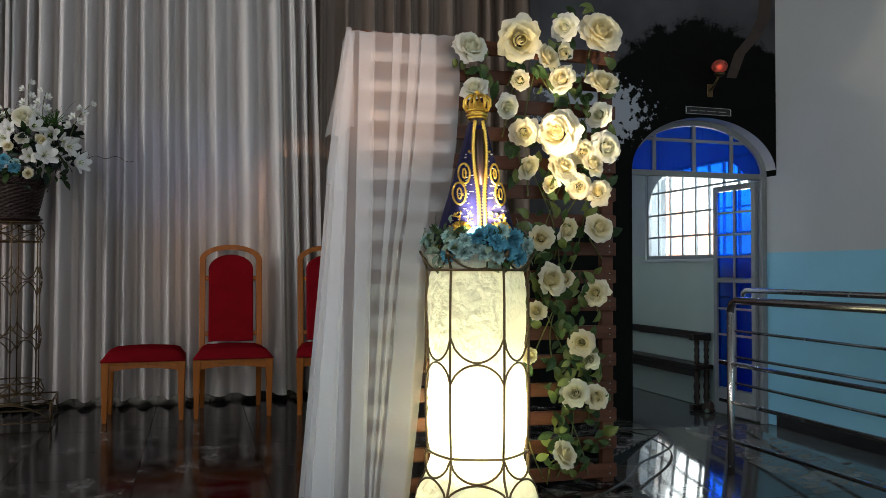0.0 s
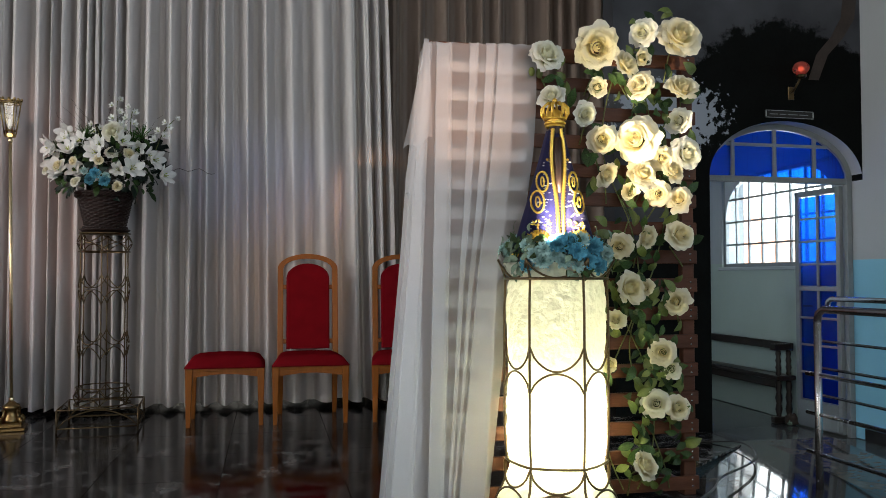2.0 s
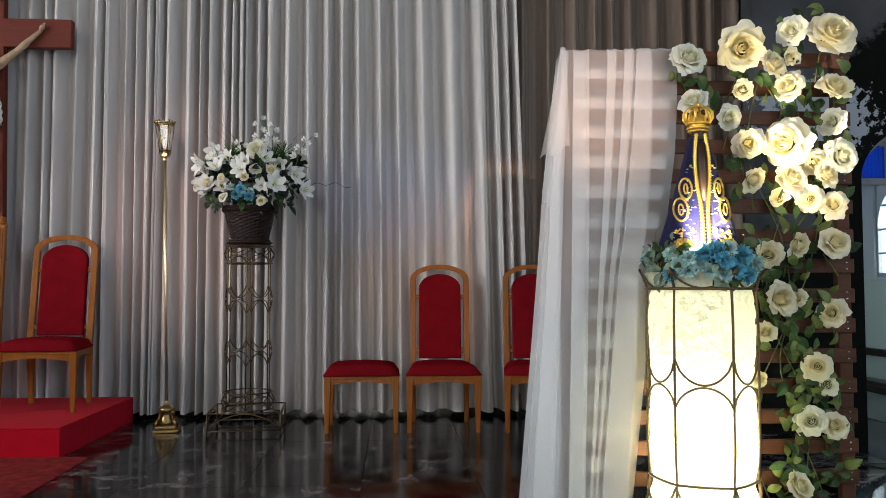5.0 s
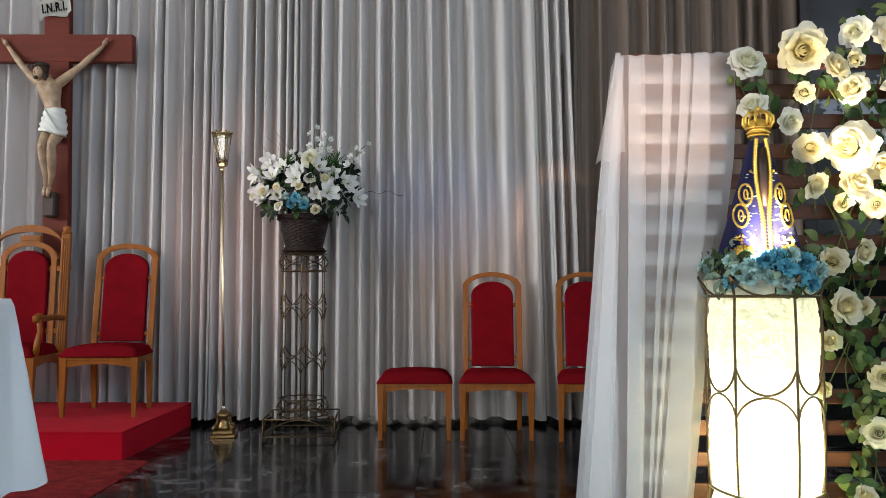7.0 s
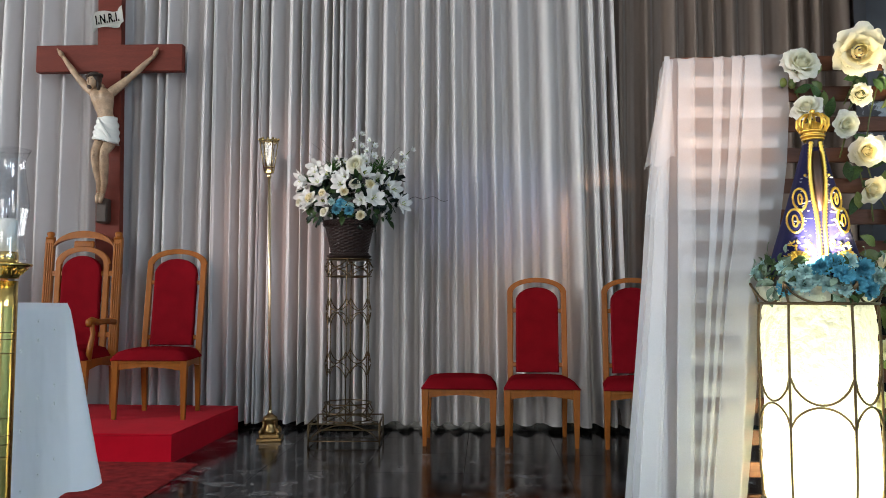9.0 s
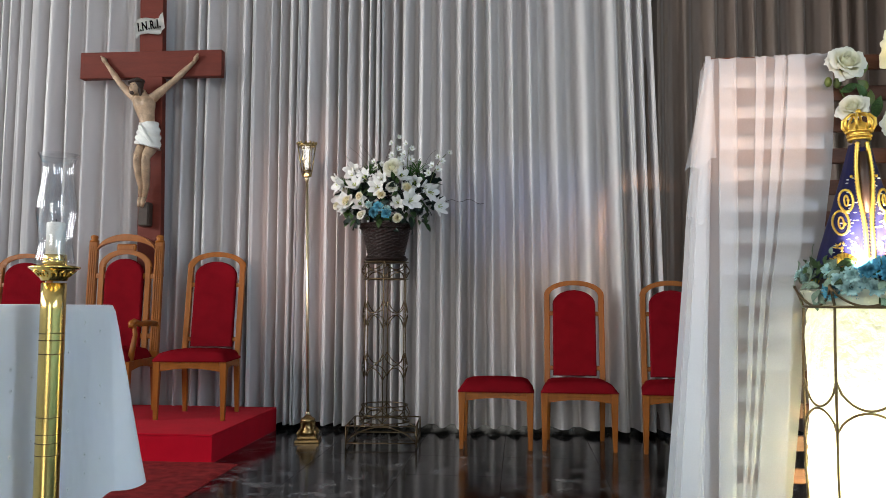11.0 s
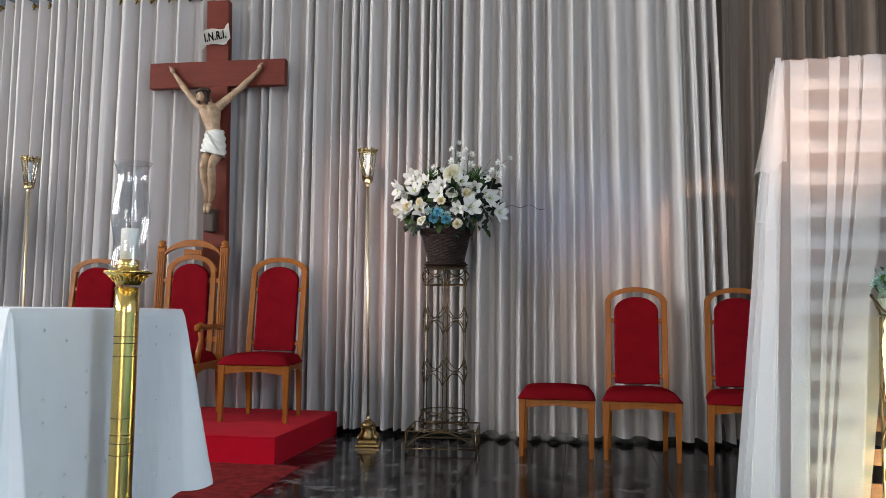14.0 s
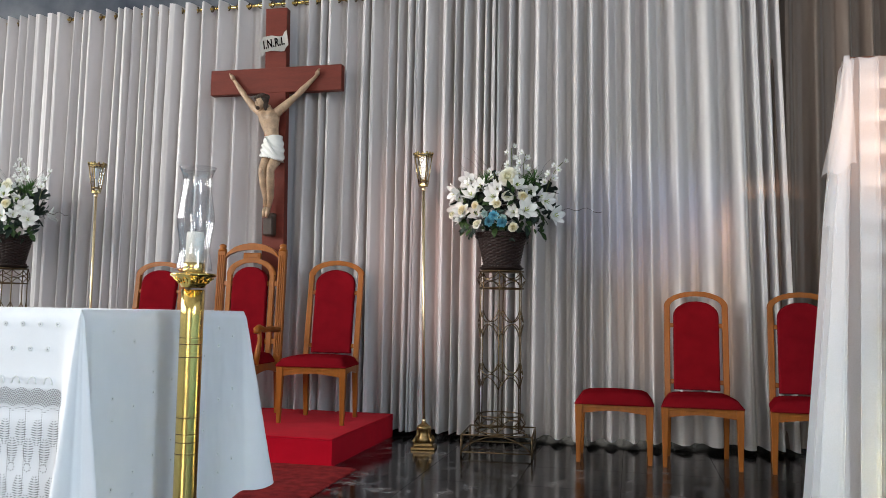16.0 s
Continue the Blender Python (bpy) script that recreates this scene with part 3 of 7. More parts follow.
curtain(-1.93, 0.86, CURTAIN_Y, 0.045, M_GREY, 0.13, 0.106, 8, "light grey satin curtain in deep folds with a doubled hem", (8.2, 15.8, 8.5, 7.1, 11.7, 5.6, 6.9, 3.7, 9.2, 9.2, 14.5, 14.4, 15.2, 11.5, 11.8, 16.9, 13.7, 19.1, 24.3, 21.8, 12.2, 8.1, 8.8), sway=0.13)
curtain(0.78, 2.99, CURTAIN_Y + 0.075, 0.04, M_BROWN, 0.16, 0.066, 13, "brown satin curtain in deep folds", (8, 20, 22, 16.5, 14, 15, 22, 21, 12, 12.5, 22, 10, 17))
rod = thing("curtain_rod", "thin brass curtain rod along the back wall", "curtain rod")
bm = bmesh.new()
tube(bm, [(-8.7, CURTAIN_Y, ROD_Z), (RETURN_X - 0.003, CURTAIN_Y, ROD_Z)], 0.013, 10)
part("pole", bm, M_BRASS, rod)
for rx in (-7.4, -5.2, -1.4, 0.83, 2.2):
    bm = bmesh.new()
    tube(bm, [(rx, BACK_Y - 0.002, ROD_Z), (rx, CURTAIN_Y, ROD_Z)], 0.008, 8)
    part("bracket", bm, M_BRASS, rod)

# ---- the red dais and rug ----
dais = thing("dais", "low dais covered with bright red felt carpet", "dais")
bm = bmesh.new()
box(bm, (-4.35, -0.69, 0.001), (-2.06, 0.66, 0.165))
part("riser", bm, M_REDCARPET, dais)
bm = bmesh.new()
box(bm, (-4.352, -0.692, 0.1655), (-2.058, 0.662, 0.179), 0.006, segments=2)
part("carpet_top", bm, M_REDCARPET, dais)
rug = thing("rug", "worn dark red patterned rug lying before the dais", "rug")
rows = []
for k in range(61):
    v = k / 60
    right = -1.86 - 0.03 * v + 0.010 * noise.noise((v * 9, 0.0, 2.0)) + 0.006 * noise.noise((v * 31, 0.0, 5.0))
    rows.append([(-4.3 + (right + 4.3) * u ** 0.7, -2.35 + 1.655 * v, 0.009 + 0.004 * noise.noise((u * 14, v * 12, 0.0)) - 0.008 * (u == 1)) for u in (i / 40 for i in range(41))])
bm = bmesh.new()
sheet(bm, rows)
part("woven_mat", bm, M_RUG, rug, smooth=True)
fringe, frnd = bmesh.new(), random.Random(3)
for k in range(260):
    v = frnd.random()
    x, y = -1.865 - 0.03 * v, -2.35 + 1.65 * v
    tube(fringe, [(x, y, 0.006), (x + frnd.uniform(0.006, 0.02), y + frnd.uniform(-0.012, 0.012), 0.003)], [0.0022, 0.0012], 4)
tagged(part("frayed_edge", fringe, M_RUG, rug, "short frayed red threads"), kind="stuff")

# ---- chairs ----
def taper(bm, top, bottom, st, sb, bevel=0.004):
    """A square leg from top to bottom, st and sb wide."""
    ring = []
    for c, s in ((Vector(top), st), (Vector(bottom), sb)):
        ring.append([bm.verts.new(c + Vector((dx * s / 2, dy * s / 2, 0))) for dx, dy in ((-1, -1), (1, -1), (1, 1), (-1, 1))])
    a, b = ring
    fs = [bm.faces.new(a), bm.faces.new(b[::-1])] + [bm.faces.new((a[k], b[k], b[(k + 1) % 4], a[(k + 1) % 4])) for k in range(4)]
    bmesh.ops.recalc_face_normals(bm, faces=fs)
    if bevel:
        bmesh.ops.bevel(bm, geom=list({e for f in fs for e in f.edges}), offset=bevel, segments=2, profile=0.5, affect="EDGES")


def cushion(wf, wb, y0, y1, z0, z1, dome=0.018):
    bm = bmesh.new()
    rows, n = [], 14
    for j in range(n + 1):
        v = j / n
        y, w = y0 + (y1 - y0) * v, wf + (wb - wf) * v
        row = []
        for i in range(n + 1):
            u = i / n
            e = max(abs(2 * u - 1), abs(2 * v - 1))
            drop = (max(0, e - 0.72) / 0.28) ** 2.4 * (z1 - z0) * 0.85
            row.append((w * (u - 0.5) * (1 + 0.0), y, z1 - drop + dome * (1 - (2 * u - 1) ** 2) * (1 - (2 * v - 1) ** 2)))
        rows.append(row)
    g = sheet(bm, rows)
    rim = g[0][:-1] + [r[-1] for r in g[:-1]] + g[-1][:0:-1] + [r[0] for r in g[:0:-1]]
    low = [bm.verts.new((v.co.x, v.co.y, z0)) for v in rim]
    for k in range(len(rim)):
        bm.faces.new((rim[k], low[k], low[(k + 1) % len(rim)], rim[(k + 1) % len(rim)])).smooth = True
    bm.faces.new(low[::-1])
    bmesh.ops.recalc_face_normals(bm, faces=bm.faces)
    return bm


def apron(w, y0, y1, z0, z1, rise):
    """A rail whose lower edge is arched."""
    bm = bmesh.new()
    low = [(-w / 2 + w * k / 10, z0 + rise * math.sin(math.pi * k / 10)) for k in range(11)]
    band(bm, low, [(x, z1) for x, z in low], y0, y1)
    bmesh.ops.remove_doubles(bm, verts=bm.verts, dist=0.0003)
    return bm


def shear(bm, z0, k):
    for v in bm.verts:
        v.co.y += (v.co.z - z0) * k


def hoop(half, z0, spring, rise, width, y0, y1):
    """An upright frame: two posts joined by an arch."""
    bm = bmesh.new()
    outer = [(-half, z0)] + arc(0, spring, half, rise, 180, 0, 18) + [(half, z0)]
    inner = [(-half + width, z0)] + arc(0, spring, half - width, rise - width * 0.85, 180, 0, 18) + [(half - width, z0)]
    band(bm, inner, outer, y0, y1)
    bmesh.ops.remove_doubles(bm, verts=bm.verts, dist=0.0003)
    inside = [f for f in bm.faces if len({round(v.co.y, 4) for v in f.verts}) == 2 and all(len(e.link_faces) > 2 for e in f.edges if abs(e.verts[0].co.y - e.verts[1].co.y) > 1e-4)]
    bmesh.ops.delete(bm, geom=[f for f in inside if f.is_valid], context="FACES_ONLY")
    sharp = [e for e in bm.edges if len(e.link_faces) == 2 and e.calc_face_angle(0) > 1.0]
    bmesh.ops.bevel(bm, geom=sharp, offset=0.005, segments=2, profile=0.5, affect="EDGES")
    return bm


def padded(half, z0, spring, rise, y0, y1):
    bm = bmesh.new()
    prism(bm, [(-half, z0)] + arc(0, spring, half, rise, 180, 0, 14) + [(half, z0)], y0, y1)
    bmesh.ops.bevel(bm, geom=[e for e in bm.edges if abs(e.verts[0].co.y - e.verts[1].co.y) < 1e-5], offset=0.016, segments=3, profile=0.6, affect="EDGES")
    return bm


def side_chair(label, m):
    c = thing("chair", label, "chair", "red and wood chairs", m)
    part("seat", cushion(0.525, 0.45, -0.262, 0.215, 0.395, 0.46), M_VELVET, c, "red velvet cushion")
    for sx in (-1, 1):
        bm = bmesh.new()
        taper(bm, (sx * 0.236, -0.228, 0.398), (sx * 0.2375, -0.232, 0.0), 0.05, 0.028)
        part("leg", bm, M_WOOD, c)
        bm = bmesh.new()
        taper(bm, (sx * 0.198, 0.205, 0.43), (sx * 0.198, 0.235, 0.0), 0.046, 0.03)
        part("leg", bm, M_WOOD, c)
        bm = apron(0.40, -0.011, 0.011, 0.335, 0.396, 0.02)
        for v in bm.verts:
            v.co = Vector((sx * (0.232 - 0.07 * (v.co.x + 0.2)) + v.co.y, v.co.x - 0.012, v.co.z))
        part("side_rail", bm, M_WOOD, c)
    part("front_rail", apron(0.435, -0.243, -0.22, 0.328, 0.396, 0.022), M_WOOD, c)
    part("rail_moulding", boxed((-0.212, -0.2485, 0.374), (0.212, -0.2435, 0.392), 0.002), M_WOOD, c)
    bm = hoop(0.222, 0.40, 1.066, 0.112, 0.042, 0.185, 0.222)
    shear(bm, 0.40, 0.15)
    part("back_frame", bm, M_WOOD, c)
    bm = padded(0.158, 0.475, 0.998, 0.108, 0.172, 0.222)
    shear(bm, 0.40, 0.15)
    part("backrest", bm, M_VELVET, c, "arched red velvet back panel")
    for sx in (-1, 1):
        for z in (0.53, 0.93):
            bm = boxed((sx * 0.17 - 0.02, 0.192, z - 0.016), (sx * 0.17 + 0.02, 0.214, z + 0.016), 0.003)
            shear(bm, 0.40, 0.15)
            part("spacer", bm, M_WOOD, c)
    return c


chair = side_chair("varnished wooden chair with red velvet seat on the dark floor", pose(0.250, 0.232, 0))
copy_thing(chair, pose(0.938, 0.19, 0, 0, 0, -3))
tagged(copy_thing(chair, pose(-2.458, 0.108, 0.179, 0, 0, 3) @ Matrix.Diagonal((1, 1, 1.025, 1))), "varnished wooden chair with red velvet seat on the red dais")
tagged(copy_thing(chair, pose(-4.06, 0.19, 0.179, 0, 0, 3) @ Matrix.Diagonal((1, 1, 1.02, 1))), "varnished wooden chair with red velvet seat, beyond the armchair")

stool = thing("stool", "backless varnished wooden stool with a red velvet cushion", "stool", m=pose(-0.318, 0.20, 0))
part("seat", cushion(0.525, 0.515, -0.215, 0.205, 0.392, 0.462, 0.024), M_VELVET, stool, "red velvet cushion")
for sx in (-1, 1):
    for y in (-0.182, 0.165):
        bm = bmesh.new()
        taper(bm, (sx * 0.234, y, 0.394), (sx * 0.2365, y * 1.02, 0.0), 0.05, 0.028)
        part("leg", bm, M_WOOD, stool)
    bm = apron(0.32, -0.011, 0.011, 0.34, 0.393, 0.018)
    for v in bm.verts:
        v.co = Vector((sx * 0.234 + v.co.y, v.co.x - 0.008, v.co.z))
    part("side_rail", bm, M_WOOD, stool)
part("front_rail", apron(0.43, -0.195, -0.172, 0.33, 0.393, 0.022), M_WOOD, stool)
part("rail_moulding", boxed((-0.210, -0.2005, 0.372), (0.210, -0.1955, 0.390), 0.002), M_WOOD, stool)
part("back_rail", apron(0.43, 0.155, 0.178, 0.33, 0.393, 0.022), M_WOOD, stool)


def throne(m):
    c = thing("armchair", "tall carved wooden armchair with red velvet seat on the dais", "armchair", m=m)
    part("seat", cushion(0.56, 0.50, -0.28, 0.22, 0.40, 0.475), M_VELVET, c, "red velvet cushion")
    for sx in (-1, 1):
        bm = bmesh.new()
        taper(bm, (sx * 0.262, -0.245, 0.40), (sx * 0.262, -0.25, 0.0), 0.052, 0.032)
        part("leg", bm, M_WOOD, c)
        bm = bmesh.new()
        taper(bm, (sx * 0.262, 0.215, 0.41), (sx * 0.262, 0.235, 0.0), 0.05, 0.034)
        part("leg", bm, M_WOOD, c)
        bm = boxed((sx * 0.262 - 0.033, 0.19, 0.40), (sx * 0.262 + 0.033, 0.232, 1.285), 0.006, 2)
        for k in (-0.016, 0.0, 0.016):
            box(bm, (sx * 0.262 + k - 0.004, 0.184, 0.45), (sx * 0.262 + k + 0.004, 0.1905, 1.25), 0.002)
        shear(bm, 0.40, 0.06)
        part("back_post", bm, M_WOOD, c, "fluted wooden post")
        bm = bmesh.new()
        lathe(bm, [(0.0, 1.281), (0.034, 1.283), (0.036, 1.296), (0.022, 1.302), (0.030, 1.318), (0.026, 1.334), (0.0, 1.342)], 14, (sx * 0.262, 0.211 + 0.053, 0))
        part("finial", bm, M_WOOD, c)
        arm = [(sx * 0.275, 0.20, 0.655), (sx * 0.278, 0.05, 0.665), (sx * 0.28, -0.10, 0.66), (sx * 0.28, -0.19, 0.675), (sx * 0.28, -0.235, 0.665), (sx * 0.28, -0.245, 0.635)]
        bm = bmesh.new()
        tube(bm, arm, [0.02, 0.021, 0.022, 0.026, 0.026, 0.018], 10)
        part("armrest", bm, M_WOOD, c)
        bm = bmesh.new()
        tube(bm, [(sx * 0.278, -0.19, 0.655), (sx * 0.278, -0.165, 0.58), (sx * 0.274, -0.19, 0.50), (sx * 0.268, -0.21, 0.40)], [0.018, 0.017, 0.021, 0.024], 10)
        part("arm_support", bm, M_WOOD, c)
        bm = apron(0.42, -0.012, 0.012, 0.325, 0.402, 0.025)
        for v in bm.verts:
            v.co = Vector((sx * 0.262 + v.co.y, v.co.x - 0.015, v.co.z))
        part("side_rail", bm, M_WOOD, c)
    part("front_rail", apron(0.48, -0.26, -0.235, 0.32, 0.402, 0.025), M_WOOD, c)
    bm = bmesh.new()
    outer, inner = arc(0, 1.205, 0.235, 0.142, 180, 0, 20), arc(0, 1.205, 0.235, 0.088, 180, 0, 20)
    band(bm, inner, outer, 0.192, 0.23)
    bmesh.ops.remove_doubles(bm, verts=bm.verts, dist=0.0003)
    shear(bm, 0.40, 0.06)
    part("crest_arch", bm, M_WOOD, c)
    bm = boxed((-0.075, 0.196, 1.215), (0.075, 0.226, 1.268), 0.006)
    box(bm, (-0.06, 0.191, 1.226), (0.06, 0.197, 1.257), 0.003)
    shear(bm, 0.40, 0.06)
    part("crest_block", bm, M_WOOD, c, "carved block between the arches")
    bm = hoop(0.205, 0.42, 1.09, 0.135, 0.042, 0.19, 0.224)
    shear(bm, 0.40, 0.06)
    part("back_frame", bm, M_WOOD, c)
    bm = padded(0.148, 0.475, 1.03, 0.125, 0.174, 0.224)
    shear(bm, 0.40, 0.06)
    part("backrest", bm, M_VELVET, c, "arched red velvet back panel")
    for sx in (-1, 1):
        for z in (0.56, 1.02):
            bm = boxed((sx * 0.195 - 0.055, 0.197, z - 0.02), (sx * 0.195 + 0.055, 0.219, z + 0.02), 0.003)
            shear(bm, 0.40, 0.06)
            part("spacer", bm, M_WOOD, c)
    return c


throne(pose(-3.19, 0.14, 0.179, 0, 0, 2))

# ---- the crucifix ----
cross = thing("cross", "large reddish-brown wooden cross hung before the grey curtain", "cross")
CX, CY0, CY1 = -3.105, 0.535, 0.605
bm = boxed((CX - 0.097, CY0, 1.20), (CX + 0.097, CY1, 3.535), 0.004)
for v in bm.verts:
    v.co.x += (2.4 - v.co.z) * 0.018
part("upright", bm, M_CROSSWOOD, cross)
part("crossbar", boxed((-3.71, CY0 - 0.003, 2.805), (-2.525, CY1 - 0.004, 3.020), 0.004), M_CROSSWOOD, cross)
bm = bmesh.new()
tube(bm, [(CX, CY1 - 0.005, 3.35), (CX, BACK_Y - 0.002, 3.35)], 0.012, 8)
part("wall_bracket", bm, M_STEEL, cross)
bm = bmesh.new()
rows = []
for k in range(17):
    u = k / 16
    x = -0.128 + 0.256 * u
    curl = 0.022 * math.sin(u * 2 * math.pi)
    bend = -0.012 * max(0, abs(2 * u - 1) - 0.72) / 0.28
    rows.append([(x, -0.016 - 0.006 * math.cos(u * 4 * math.pi) + bend, z + curl * 0.6 + (0.02 if u > 0.85 else -0.028 if u < 0.12 else 0)) for z in (-0.066, -0.022, 0.022, 0.066)])
sheet(bm, rows)
bmesh.ops.solidify(bm, geom=bm.faces, thickness=0.006)
scroll = part("title_scroll", bm, M_PLASTER, cross, "white plaster scroll lettered in black")
scroll.matrix_basis = pose(CX - 0.01, CY0 - 0.02, 3.215, 0, -9, 0)
crv = bpy.data.curves.new("lettering", "FONT")
crv.body, crv.size, crv.align_x, crv.align_y, crv.extrude = "I.N.R.I.", 0.098, "CENTER", "CENTER", 0.001
crv.offset, crv.space_character = 0.0032, 1.12
tmp = bpy.data.objects.new("lettering", crv)
scene.collection.objects.link(tmp)
bpy.context.view_layer.update()
me = bpy.data.meshes.new_from_object(tmp.evaluated_get(bpy.context.evaluated_depsgraph_get()))
bpy.data.objects.remove(tmp)
me.materials.clear()
me.materials.append(material("black_lettering_paint", (0.004, 0.004, 0.004), rough=0.9, vary=0.1, bump=0.0, spec=0.0))
let = new("lettering", me)
let.parent = scroll
let.matrix_basis = pose(0.0, -0.034, -0.004, 90, 0, 0) @ Matrix.Diagonal((0.62, 1, 1, 1))


def ball(bm, c, r, scale=(1, 1, 1), slot=0, u=14, v=10):
    made = bmesh.ops.create_uvsphere(bm, u_segments=u, v_segments=v, radius=r)
    for w in made["verts"]:
        w.co = Vector((w.co.x * scale[0], w.co.y * scale[1], w.co.z * scale[2])) + Vector(c)
        for f in w.link_faces:
            f.smooth, f.material_index = True, slot


bm = bmesh.new()
FY = 0.455


def rings_body(bm, table, n=40, slot=0, ribs=0.0):
    """Stacked oval rings: (x, y, z, half width, half depth), with four steps from each to the next."""
    rows = []
    for x, y, z, rx, ry in [tuple(p + (q - p) * k / 4 for p, q in zip(a, b)) for a, b in zip(table, table[1:]) for k in range(4)] + [table[-1]]:
        rows.append([(x + rx * math.cos(a), y + ry * math.sin(a) * (1 + ribs * math.sin(z * 260) * max(0, -math.sin(a)) - 2 * ribs * math.exp(-40 * math.cos(a) ** 2) * (math.sin(a) < 0)), z) for a in (2 * math.pi * k / n for k in range(n + 1))])
    sheet(bm, rows, slot=slot)


# torso, narrow at the waist, sagging to one side
rings_body(bm, [(-3.14, FY - 0.01, 2.70, 0.028, 0.028), (-3.135, FY - 0.006, 2.672, 0.036, 0.034), (-3.13, FY, 2.655, 0.066, 0.046), (-3.13, FY - 0.004, 2.635, 0.090, 0.055), (-3.13, FY - 0.010, 2.60, 0.094, 0.064), (-3.131, FY - 0.012, 2.56, 0.088, 0.064), (-3.133, FY - 0.008, 2.52, 0.078, 0.056), (-3.133, FY - 0.002, 2.48, 0.069, 0.048), (-3.130, FY, 2.45, 0.067, 0.048), (-3.124, FY - 0.004, 2.41, 0.078, 0.055), (-3.118, FY - 0.006, 2.36, 0.088, 0.06), (-3.118, FY - 0.006, 2.28, 0.085, 0.06)], ribs=0.035)
for sx, hand in ((-1, (-3.500, 0.515, 2.945)), (1, (-2.720, 0.515, 2.945))):
    sh = Vector((-3.13 + sx * 0.080, FY, 2.640))
    end = Vector(hand)
    el = sh.lerp(end, 0.5) + Vector((0, -0.006, -0.018))
    pts = [Vector((-3.13 + sx * 0.045, FY, 2.615)), sh, sh.lerp(el, 0.5), el, el.lerp(end, 0.35), el.lerp(end, 0.75), end]
    tube(bm, pts, [0.03, 0.036, 0.030, 0.024, 0.025, 0.018, 0.014], 12)
    tube(bm, [end, end + Vector((sx * 0.012, -0.008, 0.02)), end + Vector((sx * 0.026, -0.014, 0.042))], [0.015, 0.022, 0.014], 8)
    for f in (-1, 0, 1):
        p = end + Vector((sx * (0.024 + 0.005 * f), -0.014, 0.038))
        tube(bm, [p, p + Vector((sx * 0.012 + 0.004 * f, -0.012, 0.018 - 0.004 * abs(f)))], [0.006, 0.004], 6)
for sx, kx, fx in ((-1, -3.172, -3.180), (1, -3.092, -3.162)):
    tube(bm, [(-3.118 + sx * 0.044, FY - 0.004, 2.33), (-3.126 + sx * 0.045, FY - 0.03, 2.24), (kx, FY - 0.095, 2.165), (kx, FY - 0.097, 2.125), (kx * 0.7 + fx * 0.3, FY - 0.052, 2.04), (kx * 0.4 + fx * 0.6, FY - 0.005, 1.95), (fx + sx * 0.006, FY + 0.012, 1.86)], [0.052, 0.049, 0.038, 0.037, 0.038, 0.030, 0.019], 14)
    tube(bm, [(fx + sx * 0.006, FY + 0.015, 1.87), (fx + sx * 0.008, FY - 0.012, 1.835), (fx + sx * 0.008, FY - 0.028, 1.79)], [0.022, 0.023, 0.012], 10)
    ball(bm, (kx, FY - 0.126, 2.148), 0.020, (0.95, 0.6, 1.15), u=10, v=8)
# head bowed to one side, with hair, beard and thorn crown
HX, HY, HZ = -3.178, FY - 0.055, 2.712
tube(bm, [(-3.135, FY - 0.008, 2.66), (-3.165, FY - 0.03, 2.70)], [0.032, 0.03], 10)
ball(bm, (HX, HY, HZ), 0.05, (0.80, 0.92, 1.22), u=18, v=14)
ball(bm, (HX - 0.012, HY - 0.044, HZ - 0.008), 0.010, (0.7, 0.8, 1.7), u=8, v=6)
ball(bm, (HX + 0.010, HY + 0.020, HZ + 0.026), 0.056, (0.92, 1.0, 0.98), slot=1)
ball(bm, (HX - 0.008, HY - 0.030, HZ - 0.054), 0.017, (1.0, 0.9, 0.9), slot=1)
for e in (-1, 1):
    ball(bm, (HX - 0.010 + e * 0.017, HY - 0.040, HZ + 0.010), 0.008, (1.2, 0.5, 0.5), slot=1, u=8, v=5)
for dx, dy, low in ((0.036, 0.004, 0.085), (0.042, 0.022, 0.10), (-0.034, 0.022, 0.05)):
    tube(bm, [(HX + dx * 0.8, HY + dy + 0.006, HZ + 0.03), (HX + dx * 1.05, HY + dy, HZ - 0.02), (HX + dx * 1.25, HY + dy + 0.012, HZ - low)], [0.016, 0.019, 0.008], 8, slot=1)
for ph in (0.0, 2.1, 4.2):
    tube(bm, [(HX + 0.008 + (0.054 + 0.006 * math.cos(5 * a + ph)) * math.cos(a), HY + 0.010 + (0.058 + 0.006 * math.cos(5 * a + ph)) * math.sin(a), HZ + 0.040 + 0.008 * math.sin(5 * a + ph) + 0.012 * math.cos(a)) for a in (2 * math.pi * k / 40 for k in range(40))], 0.0065, 6, closed=True, slot=1)
# loincloth, wrapped and pleated towards one hip
rows = []
for k in range(15):
    v = k / 14
    row = []
    for j in range(61):
        a = 2 * math.pi * j / 60
        side = math.cos(a)
        z = 2.435 - (0.188 + 0.030 * side) * v + 0.010 * side
        pleat = 0.075 * math.sin(24 * (v - 0.28 * side + 0.12 * math.sin(a)))
        row.append((-3.118 + (0.084 + 0.030 * math.sin(min(1, v * 1.15) * 1.5)) * (1 + pleat) * side, FY - 0.008 - 0.022 * v + (0.066 + 0.020 * v) * (1 + pleat) * math.sin(a), z))
    rows.append(row)
for s in (0.985, 0.95):
    rows.append([((x + 3.118) * s - 3.118, (y - FY + 0.03) * s + FY - 0.03, z + 0.004) for x, y, z in rows[14]])
sheet(bm, rows, slot=2)
tube(bm, [(-3.165, FY - 0.082, 2.425), (-3.12, FY - 0.100, 2.36), (-3.06, FY - 0.092, 2.28), (-3.035, FY - 0.068, 2.235)], [0.004, 0.013, 0.016, 0.006], 10, slot=2)
